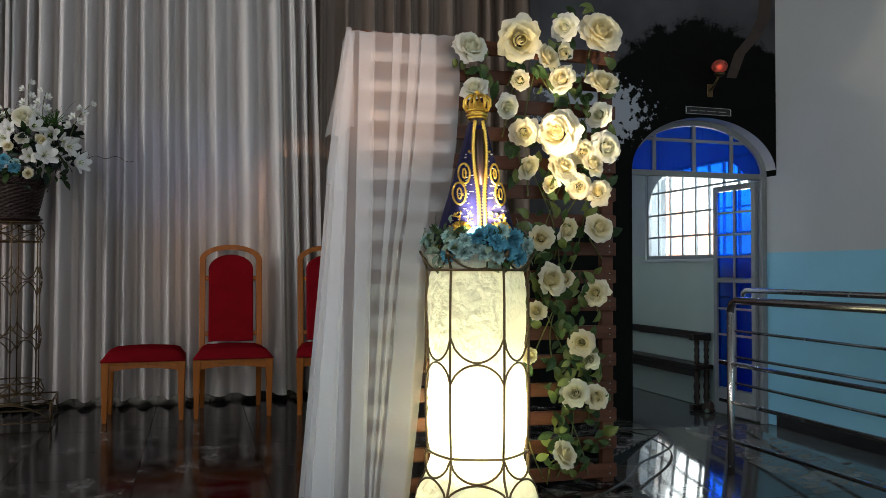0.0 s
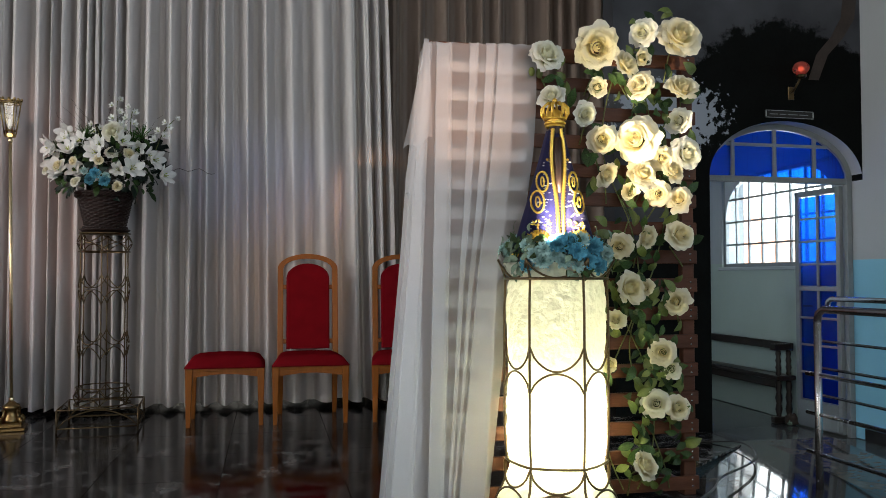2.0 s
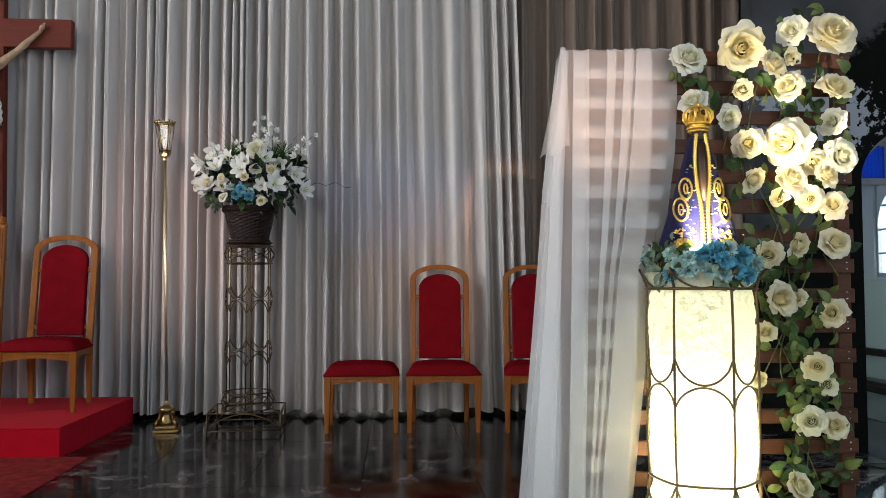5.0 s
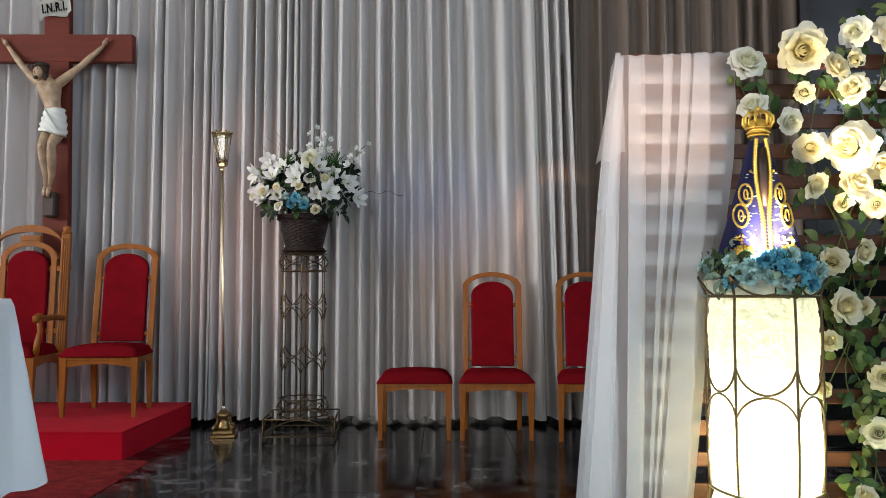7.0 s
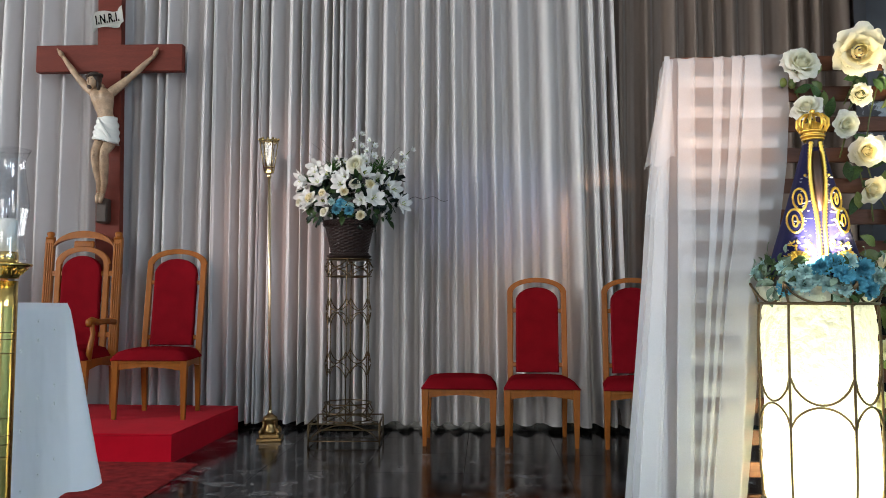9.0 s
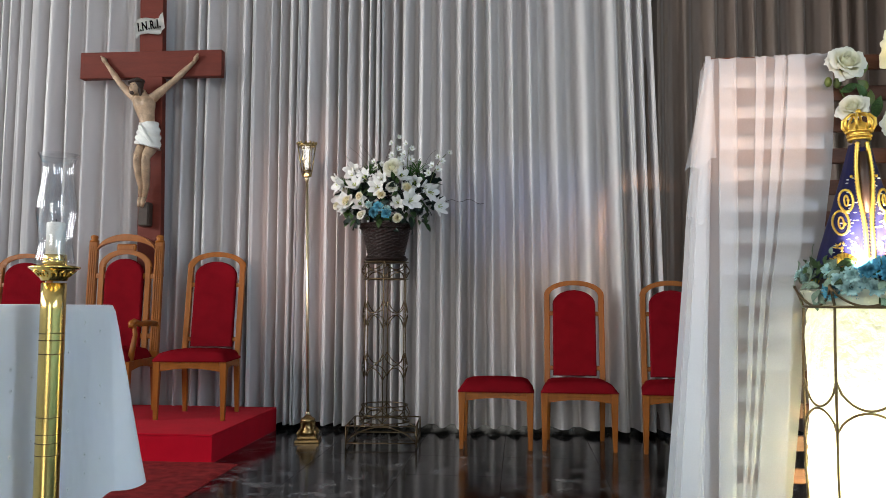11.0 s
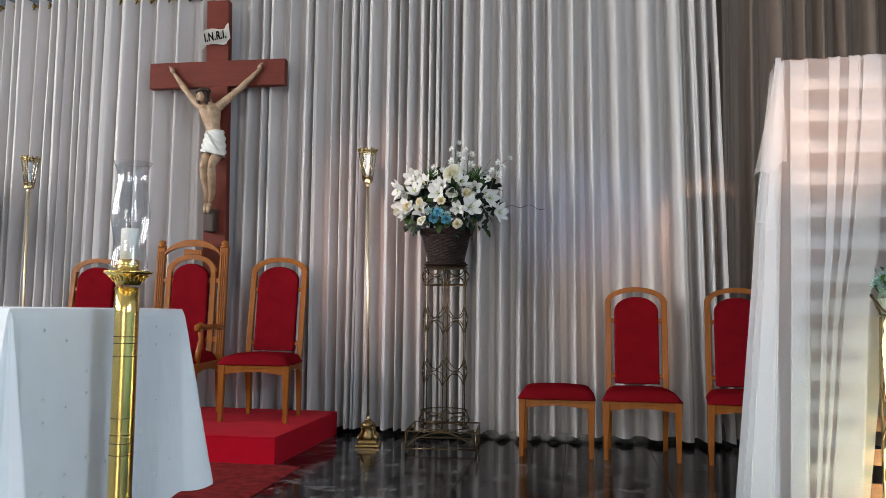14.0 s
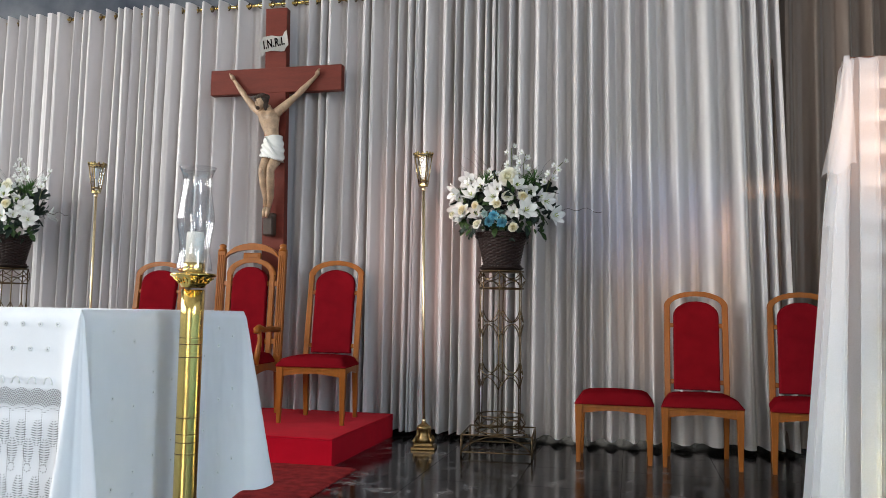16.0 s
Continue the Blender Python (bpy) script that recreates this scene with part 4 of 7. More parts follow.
# foot rest
box(bm, (-3.205, FY - 0.005, 1.645), (-3.105, CY0 + 0.002, 1.83), 0.012, slot=1)
for v in bm.verts:
    low_part = min(1.0, max(0.0, (2.66 - v.co.z) / 0.26))
    if v.co.y < FY - 0.01 and 2.44 < v.co.z < 2.68 and abs(v.co.x + 3.13) < 0.10:
        side = abs(v.co.x + 3.132)
        v.co.y -= 0.012 * math.exp(-((side - 0.038) / 0.024) ** 2 - ((v.co.z - 2.612) / 0.026) ** 2)
        v.co.y += 0.008 * math.exp(-(side / 0.045) ** 2 - ((v.co.z - 2.525) / 0.030) ** 2)
    v.co.x += 0.048 * low_part - 0.05 * (v.co.x + 3.13) * (v.co.z > 2.72) - 0.13 * low_part * (v.co.x + 3.118)
    v.co.z -= 0.022 + 0.030 * max(0.0, 2.60 - v.co.z) / 0.95
tagged(part("crucified_figure", bm, [M_SKIN, M_HAIR, M_PLASTER]), "painted plaster crucified figure with a white loincloth", "statue")

# ---- processional lanterns on brass poles ----
def lantern_post(m):
    c = thing("processional_lantern", "tall polished brass processional lantern on a square scrolled foot", "lantern", "brass lanterns beside the dais", m)
    bm = bmesh.new()
    box(bm, (-0.088, -0.088, 0), (0.088, 0.088, 0.022), 0.004)
    box(bm, (-0.072, -0.072, 0.022), (0.072, 0.072, 0.05), 0.006)
    lathe(bm, [(0.066, 0.05), (0.058, 0.075), (0.044, 0.10), (0.042, 0.125), (0.05, 0.14), (0.054, 0.152), (0.048, 0.165), (0.03, 0.176), (0.016, 0.19)], 20)
    for k in range(4):
        a = radians(45 + 90 * k)
        pts = [(math.cos(a) * r, math.sin(a) * r, z) for r, z in ((0.085, 0.05), (0.092, 0.066), (0.08, 0.082), (0.068, 0.074), (0.072, 0.062))]
        tube(bm, pts, [0.012, 0.012, 0.011, 0.009, 0.006], 8)
        pts = [(math.cos(a) * r, math.sin(a) * r, z) for r, z in ((0.07, 0.08), (0.058, 0.105), (0.056, 0.13), (0.066, 0.138))]
        tube(bm, pts, 0.009, 8)
    part("foot", bm, M_BRONZE, c, "dark bronze scrolled foot")
    bm = bmesh.new()
    tube(bm, [(0, 0, 0.18), (0, 0, 1.94)], 0.0105, 12)
    for z in (0.20, 1.91):
        lathe(bm, [(0.0125, z - 0.012), (0.0155, z - 0.006), (0.0155, z + 0.006), (0.0125, z + 0.012)], 12, caps=False)
    part("pole", bm, M_POLEBRASS, c)
    head = bmesh.new()
    lathe(head, [(0.0, 1.925), (0.034, 1.93), (0.036, 1.952), (0.026, 1.956)], 6, smooth=False)
    for k in range(6):
        a = 2 * math.pi * k / 6
        tube(head, [(0.034 * math.cos(a), 0.034 * math.sin(a), 1.945), (0.064 * math.cos(a), 0.064 * math.sin(a), 2.152)], 0.0042, 6)
    for r, z in ((0.066, 2.155), (0.069, 2.168), (0.036, 1.972)):
        tube(head, [(r * math.cos(2 * math.pi * k / 6), r * math.sin(2 * math.pi * k / 6), z) for k in range(6)], 0.006, 6, closed=True)
    for k in range(12):
        a = 2 * math.pi * k / 12
        r = 0.069 if k % 2 == 0 else 0.060
        ball(head, (r * math.cos(a), r * math.sin(a), 2.178), 0.009, (1, 1, 1.2), u=8, v=6)
    part("lantern_frame", head, M_PALEBRASS, c)
    for k in range(6):
        a, b = 2 * math.pi * k / 6, 2 * math.pi * (k + 1) / 6
        bm = bmesh.new()
        sheet(bm, [[(0.035 * math.cos(a), 0.035 * math.sin(a), 1.97), (0.035 * math.cos(b), 0.035 * math.sin(b), 1.97)], [(0.063 * math.cos(a), 0.063 * math.sin(a), 2.152), (0.063 * math.cos(b), 0.063 * math.sin(b), 2.152)]], smooth=False)
        bmesh.ops.solidify(bm, geom=bm.faces, thickness=0.002)
        part("pane", bm, M_CLEAR, c)
    bm = bmesh.new()
    lathe(bm, [(0.012, 1.957), (0.012, 2.05), (0.004, 2.053)], 12)
    part("candle", bm, M_WAX, c, "short white candle")
    return c


post = lantern_post(pose(-1.68, 0.19, 0, 0, -1.2, 8))
copy_thing(post, pose(-4.545, 0.22, 0, 0, 0, -14))

# ---- flower stand of brass wire ----
def ring_pts(r, z, n=32):
    return [(r * math.cos(2 * math.pi * k / n), r * math.sin(2 * math.pi * k / n), z) for k in range(n)]


def flower_stand(m):
    c = thing("flower_stand", "tall round dull brass wire stand on a square base", "plant stand", "wire flower stands", m)
    R, n = 0.162, 6
    rods = [2 * math.pi * (k + 0.5) / n for k in range(n)]
    for z, r in ((1.298, R), (1.175, R), (0.265, 0.168), (0.15, 0.178)):
        bm = bmesh.new()
        tube(bm, ring_pts(r, z), 0.005, 6, closed=True)
        part("ring", bm, M_OLDBRASS, c)
    bm = bmesh.new()
    lathe(bm, [(0.0, 1.291), (R - 0.004, 1.292), (R - 0.004, 1.297), (0.0, 1.298)], 24, caps=False)
    part("plate", bm, M_OLDBRASS, c)
    for a in rods:
        bm = bmesh.new()
        tube(bm, [(R * math.cos(a), R * math.sin(a), z) for z in (1.298, 1.18, 0.7, 0.15)], 0.0046, 6)
        part("rod", bm, M_OLDBRASS, c)

    def arch(z_end, z_mid, k, r=R, bulge=0.0):
        a0, a1 = rods[k], rods[(k + 1) % n] + (2 * math.pi if k == n - 1 else 0)
        pts = []
        for i in range(11):
            u = i / 10
            s = math.sin(math.pi * u) ** 0.75
            a = a0 + (a1 - a0) * u
            rr = r + bulge * s
            pts.append((rr * math.cos(a), rr * math.sin(a), z_end + (z_mid - z_end) * s))
        return pts

    for bands in ([(1.02, 0.93), (0.82, 0.915)], [(0.64, 0.555), (0.455, 0.54)], [(1.295, 1.24), (1.178, 1.232)], [(0.262, 0.20), (0.152, 0.208)]):
        for k in range(n):
            bm = bmesh.new()
            for ze, zm in bands:
                tube(bm, arch(ze, zm, k, R if ze > 0.3 else 0.172, 0.0 if 0.3 < ze < 1.1 else 0.012), 0.0038, 6)
            part("scallop", bm, M_OLDBRASS, c)
    q = 0.245
    for z in (0.148, 0.03):
        bm = bmesh.new()
        corner = [(-q, -q, z), (q, -q, z), (q, q, z), (-q, q, z)]
        for k in range(4):
            tube(bm, [corner[k], corner[(k + 1) % 4]], 0.0056, 6)
        part("base_frame", bm, M_OLDBRASS, c)
    for sx in (-1, 1):
        for sy in (-1, 1):
            bm = bmesh.new()
            tube(bm, [(sx * q, sy * q, 0.15), (sx * q, sy * q, 0.0)], 0.007, 6)
            part("foot", bm, M_OLDBRASS, c)
    for k in range(4):
        bm = bmesh.new()
        p0, p1 = [Vector((-q, -q, 0.03)), Vector((q, -q, 0.03)), Vector((q, q, 0.03)), Vector((-q, q, 0.03))][k], [Vector((q, -q, 0.03)), Vector((q, q, 0.03)), Vector((-q, q, 0.03)), Vector((-q, -q, 0.03))][k]
        tube(bm, [p0.lerp(p1, i / 12) + Vector((0, 0, 0.112 * math.sin(math.pi * i / 12) ** 0.7)) for i in range(13)], 0.0042, 6)
        part("base_arch", bm, M_OLDBRASS, c)
    return c


STAND = (-1.13, 0.235)
FARSTAND = (-5.36, 0.21)
stand = flower_stand(pose(*STAND, 0, 0, 0, 4))
copy_thing(stand, pose(*FARSTAND, 0, 0, 0, -6))

# ---- altar, its cloth, and the big candlestick ----
AX1, AY0, AY1, AZ, AX0 = -1.715, -3.62, -2.64, 0.983, -4.3
altar = thing("altar", "stone altar table hidden under a white cloth", "altar")
part("tabletop", boxed((AX0, AY0, AZ - 0.06), (AX1, AY1, AZ), 0.006), M_PLASTER, altar)
part("block", boxed((AX0 + 0.35, AY0 + 0.2, 0.001), (AX1 - 0.35, AY1 - 0.2, AZ - 0.06)), M_PLASTER, altar)

# ---- trellis ----
TX0, TX1, TY = 0.62, 1.905, -2.205
trellis = thing("trellis", "reddish-brown slatted wooden trellis screen standing upright", "trellis")
for k in range(16):
    z = 2.0 - 0.1294 * k
    part("slat", boxed((TX0, TY - 0.01, z - 0.031), (TX1, TY + 0.01, z + 0.031), 0.003), M_TRELLIS, trellis)
for x in (TX0 + 0.03, TX1 - 0.035):
    part("post", boxed((x - 0.03, TY + 0.011, 0.0), (x + 0.03, TY + 0.05, 2.03), 0.003), M_TRELLIS, trellis)
    bm = bmesh.new()
    box(bm, (x - 0.03, TY + 0.05, 0.0), (x + 0.03, TY + 0.55, 0.04), 0.003)
    part("foot", bm, M_TRELLIS, trellis)
bm = bmesh.new()
for k in range(16):
    for x in (TX0 + 0.03, TX1 - 0.035):
        for dz in (-0.014, 0.014):
            lathe(bm, [(0.0, -0.0016), (0.0045, -0.001), (0.005, 0.001)], 8, caps=False)
            for v in list(bm.verts)[-24:]:
                v.co = Vector((x + v.co.x, TY - 0.0105 + v.co.z * 0.7, 2.0 - 0.1294 * k + dz + v.co.y))
tagged(part("screws", bm, M_STEEL, trellis), kind="stuff")

# ---- lit pedestal ----
PX, PY, PR = 1.122, -2.462, 0.212
ped = thing("pedestal", "hexagonal wire pedestal wrapped in white cloth and lit from inside", "pedestal", m=pose(PX, PY, 0, 0, 0, -19))
ANG = [radians(-120 + 60 * k) for k in range(6)]
bm = bmesh.new()
rows = []
prof = [(0.262, 0.012), (0.258, 0.05), (0.243, 0.10), (0.214, 0.165), (0.196, 0.225), (0.19, 0.256), (0.199, 0.29), (0.205, 0.36), (0.206, 0.45), (0.203, 0.54), (0.196, 0.60), (0.192, 0.63), (0.197, 0.68), (0.203, 0.76), (0.204, 0.86), (0.200, 0.94), (0.192, 0.995), (0.205, 1.03), (0.226, 1.068)]
dense = [0.01 + 0.0125 * k for k in range(85)]
for z in dense:
    r = float(np.interp(z, [p[1] for p in prof], [p[0] for p in prof]))
    row = []
    for j in range(181):
        a = -2 * math.pi / 3 + 2 * math.pi * j / 180
        hexr = math.cos(math.pi / 6) / math.cos((a % (math.pi / 3)) - math.pi / 6)
        rr = r * 1.035 * (0.3 * hexr + 0.7 * 0.975) - 0.005
        rr += 0.005 * noise.noise((math.cos(a) * 5, math.sin(a) * 5, z * 9)) + 0.010 * (abs(noise.noise((math.cos(a) * 3 + z * 4, math.sin(a) * 3, z * 13))) - 0.3) + 0.006 * abs(noise.noise((math.cos(a) * 9, math.sin(a) * 9 + 5, z * 30)))
        row.append((rr * math.cos(a), rr * math.sin(a), z))
    rows.append(row)
sheet(bm, rows)
part("cloth_cover", bm, M_PAPER, ped, "crinkled white cloth glowing from inside", smooth=True)
for a in ANG:
    bm = bmesh.new()
    tube(bm, [(r * math.cos(a), r * math.sin(a), z) for r, z in ((0.262, 0.0), (0.245, 0.09), (0.212, 0.17), (PR - 0.007, 0.256), (PR, 0.4), (PR, 0.63), (PR, 0.86), (PR - 0.005, 0.995), (0.222, 1.04), (0.238, 1.075))], 0.0052, 6)
    part("rib", bm, M_OLDBRASS, ped)
for z, r in ((0.996, PR), (0.256, PR - 0.004), (0.012, 0.265)):
    bm = bmesh.new()
    pts = []
    for k in range(6):
        for i in range(6):
            u = i / 6
            p0, p1 = Vector((math.cos(ANG[k]), math.sin(ANG[k]), 0)), Vector((math.cos(ANG[(k + 1) % 6]), math.sin(ANG[(k + 1) % 6]), 0))
            d = p0.lerp(p1, u)
            pts.append(d * (r * (1 + 0.07 * math.sin(math.pi * u))) + Vector((0, 0, z)))
    tube(bm, pts, 0.0055, 6, closed=True)
    part("ring", bm, M_OLDBRASS, ped)
for (ze, zm), (re, rm) in (((0.73, 0.632), (PR, 0.203)), ((0.545, 0.624), (PR, 0.203)), ((0.25, 0.165), (PR, 0.225)), ((0.10, 0.16), (0.245, 0.226)), ((1.07, 0.998), (0.238, 0.205))):
    for k in range(6):
        bm = bmesh.new()
        p0, p1 = Vector((math.cos(ANG[k]), math.sin(ANG[k]), 0)), Vector((math.cos(ANG[(k + 1) % 6]), math.sin(ANG[(k + 1) % 6]), 0))
        pts = []
        for i in range(13):
            u = i / 12
            s = math.sin(math.pi * u) ** 0.6
            pts.append(p0.lerp(p1, u) * ((re + (rm - re) * s) * (1 + 0.07 * math.sin(math.pi * u))) + Vector((0, 0, ze + (zm - ze) * s)))
        tube(bm, pts, 0.0046, 6)
        part("scallop", bm, M_OLDBRASS, ped)
bm = bmesh.new()
ball(bm, (0, 0, 0.30), 0.035, (1, 1, 1.3))
part("bulb", bm, M_BULB, ped, "warm white bulb")
lamp("pedestal_bulb", "POINT", pose(PX, PY, 0.35), 39, (1.0, 0.98, 0.62), soft=0.05)

# ---- railings ----
def railing(points, z_top, rungs, label, foot=LOW_Z, posts=(0.0, 0.5, 1.0)):
    c = thing("railing", label, "railing", "stainless ramp railings")
    (x0, y0), (x1, y1) = points
    a, b = Vector((x0, y0, 0)), Vector((x1, y1, 0))
    d = (b - a).normalized()
    bm = bmesh.new()
    tube(bm, [a + Vector((0, 0, z_top - 0.06)), a + d * 0.012 + Vector((0, 0, z_top - 0.02)), a + d * 0.05 + Vector((0, 0, z_top)), b + Vector((0, 0, z_top))], 0.0195, 14)
    part("handrail", bm, M_STEEL, c)
    for u in posts:
        p = a.lerp(b, u)
        bm = bmesh.new()
        tube(bm, [p + Vector((0, 0, foot - 0.24 * (foot > -0.1) - 0.005)), p + Vector((0, 0, z_top - (0.055 if u == 0 else 0.0)))], 0.0185, 14)
        if foot < -0.1:
            lathe(bm, [(0.0, 0.006), (0.05, 0.006), (0.05, -0.004), (0.0, -0.004)], 16, (p.x, p.y, foot), caps=False)
        part("post", bm, M_STEEL, c)
    for z in rungs:
        bm = bmesh.new()
        tube(bm, [a - d * 0.09 + Vector((0, 0, z)), b + Vector((0, 0, z))], 0.0105, 10)
        part("rung", bm, M_STEEL, c)
    return c


railing(((2.694, -2.0), (2.694, -4.9)), 0.839, (0.504, 0.306, 0.106), "polished stainless steel railing with a round handrail and thin rungs", foot=-0.02)
railing(((3.97, -0.42), (3.86, -3.6)), 0.845, (0.53, 0.33, 0.13), "polished stainless steel railing along the ramp by the blue wall", posts=(0.5, 1.0))

# ---- petals, roses and leaves ----
M_ROSE = cloth("cream_silk_petal", (0.88, 0.84, 0.71), 0.38, 0.0, rough=0.65, scale=14, relief=0.2, heart=(0.86, 0.77, 0.45))
M_WHITE = cloth("white_silk_petal", (0.86, 0.85, 0.80), 0.35, 0.0, rough=0.65, scale=14, relief=0.2, heart=(0.82, 0.80, 0.58))
M_LILY = cloth("white_silk_lily", (0.87, 0.88, 0.87), 0.25, 0.0, rough=0.65, scale=30, relief=0.15)
M_LEAF = material("dark_green_leaf", (0.018, 0.042, 0.014), rough=0.45, vary=0.4, scale=20, fine=90, bump=0.1, per_object=0.45, tint=(0.035, 0.07, 0.02), spec=0.2)
M_FERN = material("fresh_green_fern", (0.035, 0.10, 0.018), rough=0.5, vary=0.3, scale=30, fine=90, bump=0.05, spec=0.2)
M_LIGHTLEAF = material("yellow_green_leaf", (0.10, 0.135, 0.03), rough=0.5, vary=0.3, scale=20, fine=90, bump=0.1, per_object=0.3)
M_SAGE = material("grey_green_leaf", (0.10, 0.17, 0.13), rough=0.6, vary=0.35, scale=20, fine=90, bump=0.1, per_object=0.4, tint=(0.20, 0.27, 0.20), spec=0.2)
M_BLACKLEAF = material("blackish_green_leaf", (0.012, 0.024, 0.018), rough=0.35, vary=0.4, scale=15, fine=80, bump=0.08, per_object=0.3, spec=0.25)
M_BLUEPETAL = material("turquoise_silk_petal", (0.030, 0.17, 0.31), rough=0.75, vary=0.35, scale=25, fine=90, bump=0.1, per_object=0.3, tint=(0.10, 0.36, 0.46))
M_PALEPETAL = material("pale_teal_silk_petal", (0.33, 0.50, 0.49), rough=0.8, vary=0.3, scale=25, fine=90, bump=0.1, per_object=0.3)
M_STEM = material("green_stem", (0.10, 0.12, 0.03), rough=0.6, vary=0.3, scale=30)
M_TWIG = material("dark_twig", (0.04, 0.028, 0.022), rough=0.7, vary=0.3, scale=30)
M_STAMEN = material("yellow_green_throat", (0.35, 0.42, 0.06), rough=0.6, vary=0.2)


def petal(bm, turn, r0, tilt, curl, length, width, cup, seed=0, slot=0, nu=6, nv=4, tip=0.7, ruffle=0.03, lo=0.12, hi=0.80):
    """One petal round the z axis: tilt and curl in degrees, lengths relative."""
    rows, ca, sa = [], math.cos(turn), math.sin(turn)
    r, z = r0, 0.0
    for i in range(nu + 1):
        u = i / nu
        th = radians(tilt + curl * u * u)
        if i:
            r += math.sin(th) * length / nu
            z += math.cos(th) * length / nu
        w = width * (math.sin(math.pi * min(0.995, lo + hi * u))) ** tip
        row = []
        for j in range(nv + 1):
            v = 2 * j / nv - 1
            lift = cup * v * v * w
            rr = r - lift * math.cos(th)
            zz = z + lift * math.sin(th) * 0.6 + ruffle * u * noise.noise((seed * 3.1 + v * 2.2, u * 2.5, turn))
            side = w * v
            row.append((rr * ca - side * sa, rr * sa + side * ca, zz))
        rows.append(row)
    sheet(bm, rows, slot)


def mesh_of(name, bm, mats):
    me = bpy.data.meshes.new(name)
    bm.to_mesh(me)
    bm.free()
    for m in mats:
        me.materials.append(m)
    return me


def shell_petal(bm, rnd, turn, r0, z0, tilt, roll, length, spread, ruffle=0.03, nu=7, nv=8):
    """A broad petal wrapped round the z axis: tilt from upright and outward roll of its rim in degrees."""
    rows, r, z, seed = [], r0, z0, rnd.uniform(0, 50)
    pinch, notch = rnd.uniform(0.02, 0.11), rnd.uniform(-0.06, 0.05)
    for i in range(nu + 1):
        u = i / nu
        th = radians(tilt + 26 * (u - 0.4) * (tilt < 40) * -1 + roll * max(0.0, (u - 0.55) / 0.45) ** 2)
        if i:
            r += math.sin(th) * length / nu
            z += math.cos(th) * length / nu
        reach = spread * (0.40 + 0.60 * math.sin(math.pi / 2 * min(1.0, u / 0.55))) * math.sqrt(max(0.05, 1 - 0.62 * max(0.0, (u - 0.6) / 0.4) ** 2.6))
        row = []
        for j in range(nv + 1):
            v = 2 * j / nv - 1
            wave = noise.noise((v * 1.7 + seed, u * 1.6, 0.3))
            out = pinch * abs(v) ** 3 * u * length + ruffle * u * wave
            drop = -pinch * abs(v) ** 3 * u * 0.6 * length * (roll > 20) + ruffle * u * noise.noise((v * 2.4, seed, u)) - notch * u ** 6 * (1 - abs(v)) * length
            a = turn + v * reach + 0.05 * wave
            rr = max(0.01, r + out)
            row.append((rr * math.cos(a), rr * math.sin(a), z + drop))
        rows.append(row)
    sheet(bm, rows)


def rose_meshes(seed, mat, open_wide=1.0):
    """The rolled heart of a rose, and its petals one by one from the inside out."""
    rnd, bm = random.Random(seed), bmesh.new()
    rows = []
    for i in range(7):
        u = i / 6
        row = []
        for j in range(45):
            a = j / 44 * 2 * math.pi * 2.6
            r = (0.02 + 0.27 * j / 44) * (0.80 + 0.25 * math.sin(u * 2.3)) * (1 - 0.42 * u ** 4 * (1 - 0.8 * j / 44))
            row.append((r * math.cos(a), r * math.sin(a), -0.10 + u * (0.66 - 0.13 * j / 44) + 0.03 * math.sin(3 * a + seed) * u))
        rows.append(row)
    sheet(bm, rows)
    heart, petals = mesh_of("rose_heart", bm, [mat]), []
    for count, tilt, roll, length, spread, r0, z0, ruffle in ((3, 6, 22, 0.60, 1.25, 0.25, -0.06, 0.03), (4, 19, 46, 0.64, 0.98, 0.28, -0.12, 0.05), (5, 36, 60, 0.72, 0.82, 0.26, -0.18, 0.10), (5, 55, 54, 0.86, 0.80, 0.22, -0.26, 0.15)):
        first = rnd.uniform(0, 6)
        for k in range(count):
            bm = bmesh.new()
            shell_petal(bm, rnd, first + 2 * math.pi * (k + rnd.uniform(-0.14, 0.14)) / count, r0, z0 + 0.02 * (k % 2), tilt * open_wide + rnd.uniform(-8, 8), roll + rnd.uniform(-16, 26), length * rnd.uniform(0.9, 1.1), spread * rnd.uniform(0.9, 1.1), ruffle)
            petals.append(mesh_of("petal", bm, [mat]))
    return heart, petals


def place_rose(pool, parent, where, facing, size, spin=0.0):
    heart, petals = pool
    ob = place("rose", heart, parent, where, facing, size, spin)
    for me in petals:
        new("petal", me).parent = ob
    return ob


def leaf_mesh(seed, mat, long=1.0, wide=0.3, fold=0.25, curl=40):
    rnd, bm = random.Random(seed), bmesh.new()
    petal(bm, 0, 0.0, 60, curl, long, wide, fold, seed, tip=1.15, nu=7, nv=4, ruffle=0.10, lo=0.03, hi=0.96)
    return mesh_of("leaf", bm, [mat])


def lily_mesh(seed):
    rnd, bm = random.Random(seed), bmesh.new()
    for k in range(6):
        petal(bm, math.pi * k / 3 + rnd.uniform(-0.08, 0.08), 0.05, 22 + (k % 2) * 7, 44 + rnd.uniform(-12, 18), 1.08, 0.28, -0.35 if k % 2 else -0.25, k + seed, nu=8, tip=0.8, ruffle=0.05)
    for k in range(5):
        a = 2 * math.pi * k / 5
        tube(bm, [(0, 0, 0.05), (0.06 * math.cos(a), 0.06 * math.sin(a), 0.35), (0.16 * math.cos(a), 0.16 * math.sin(a), 0.58)], [0.022, 0.014, 0.022], 5, slot=1)
    return mesh_of("lily", bm, [M_LILY, M_STAMEN])


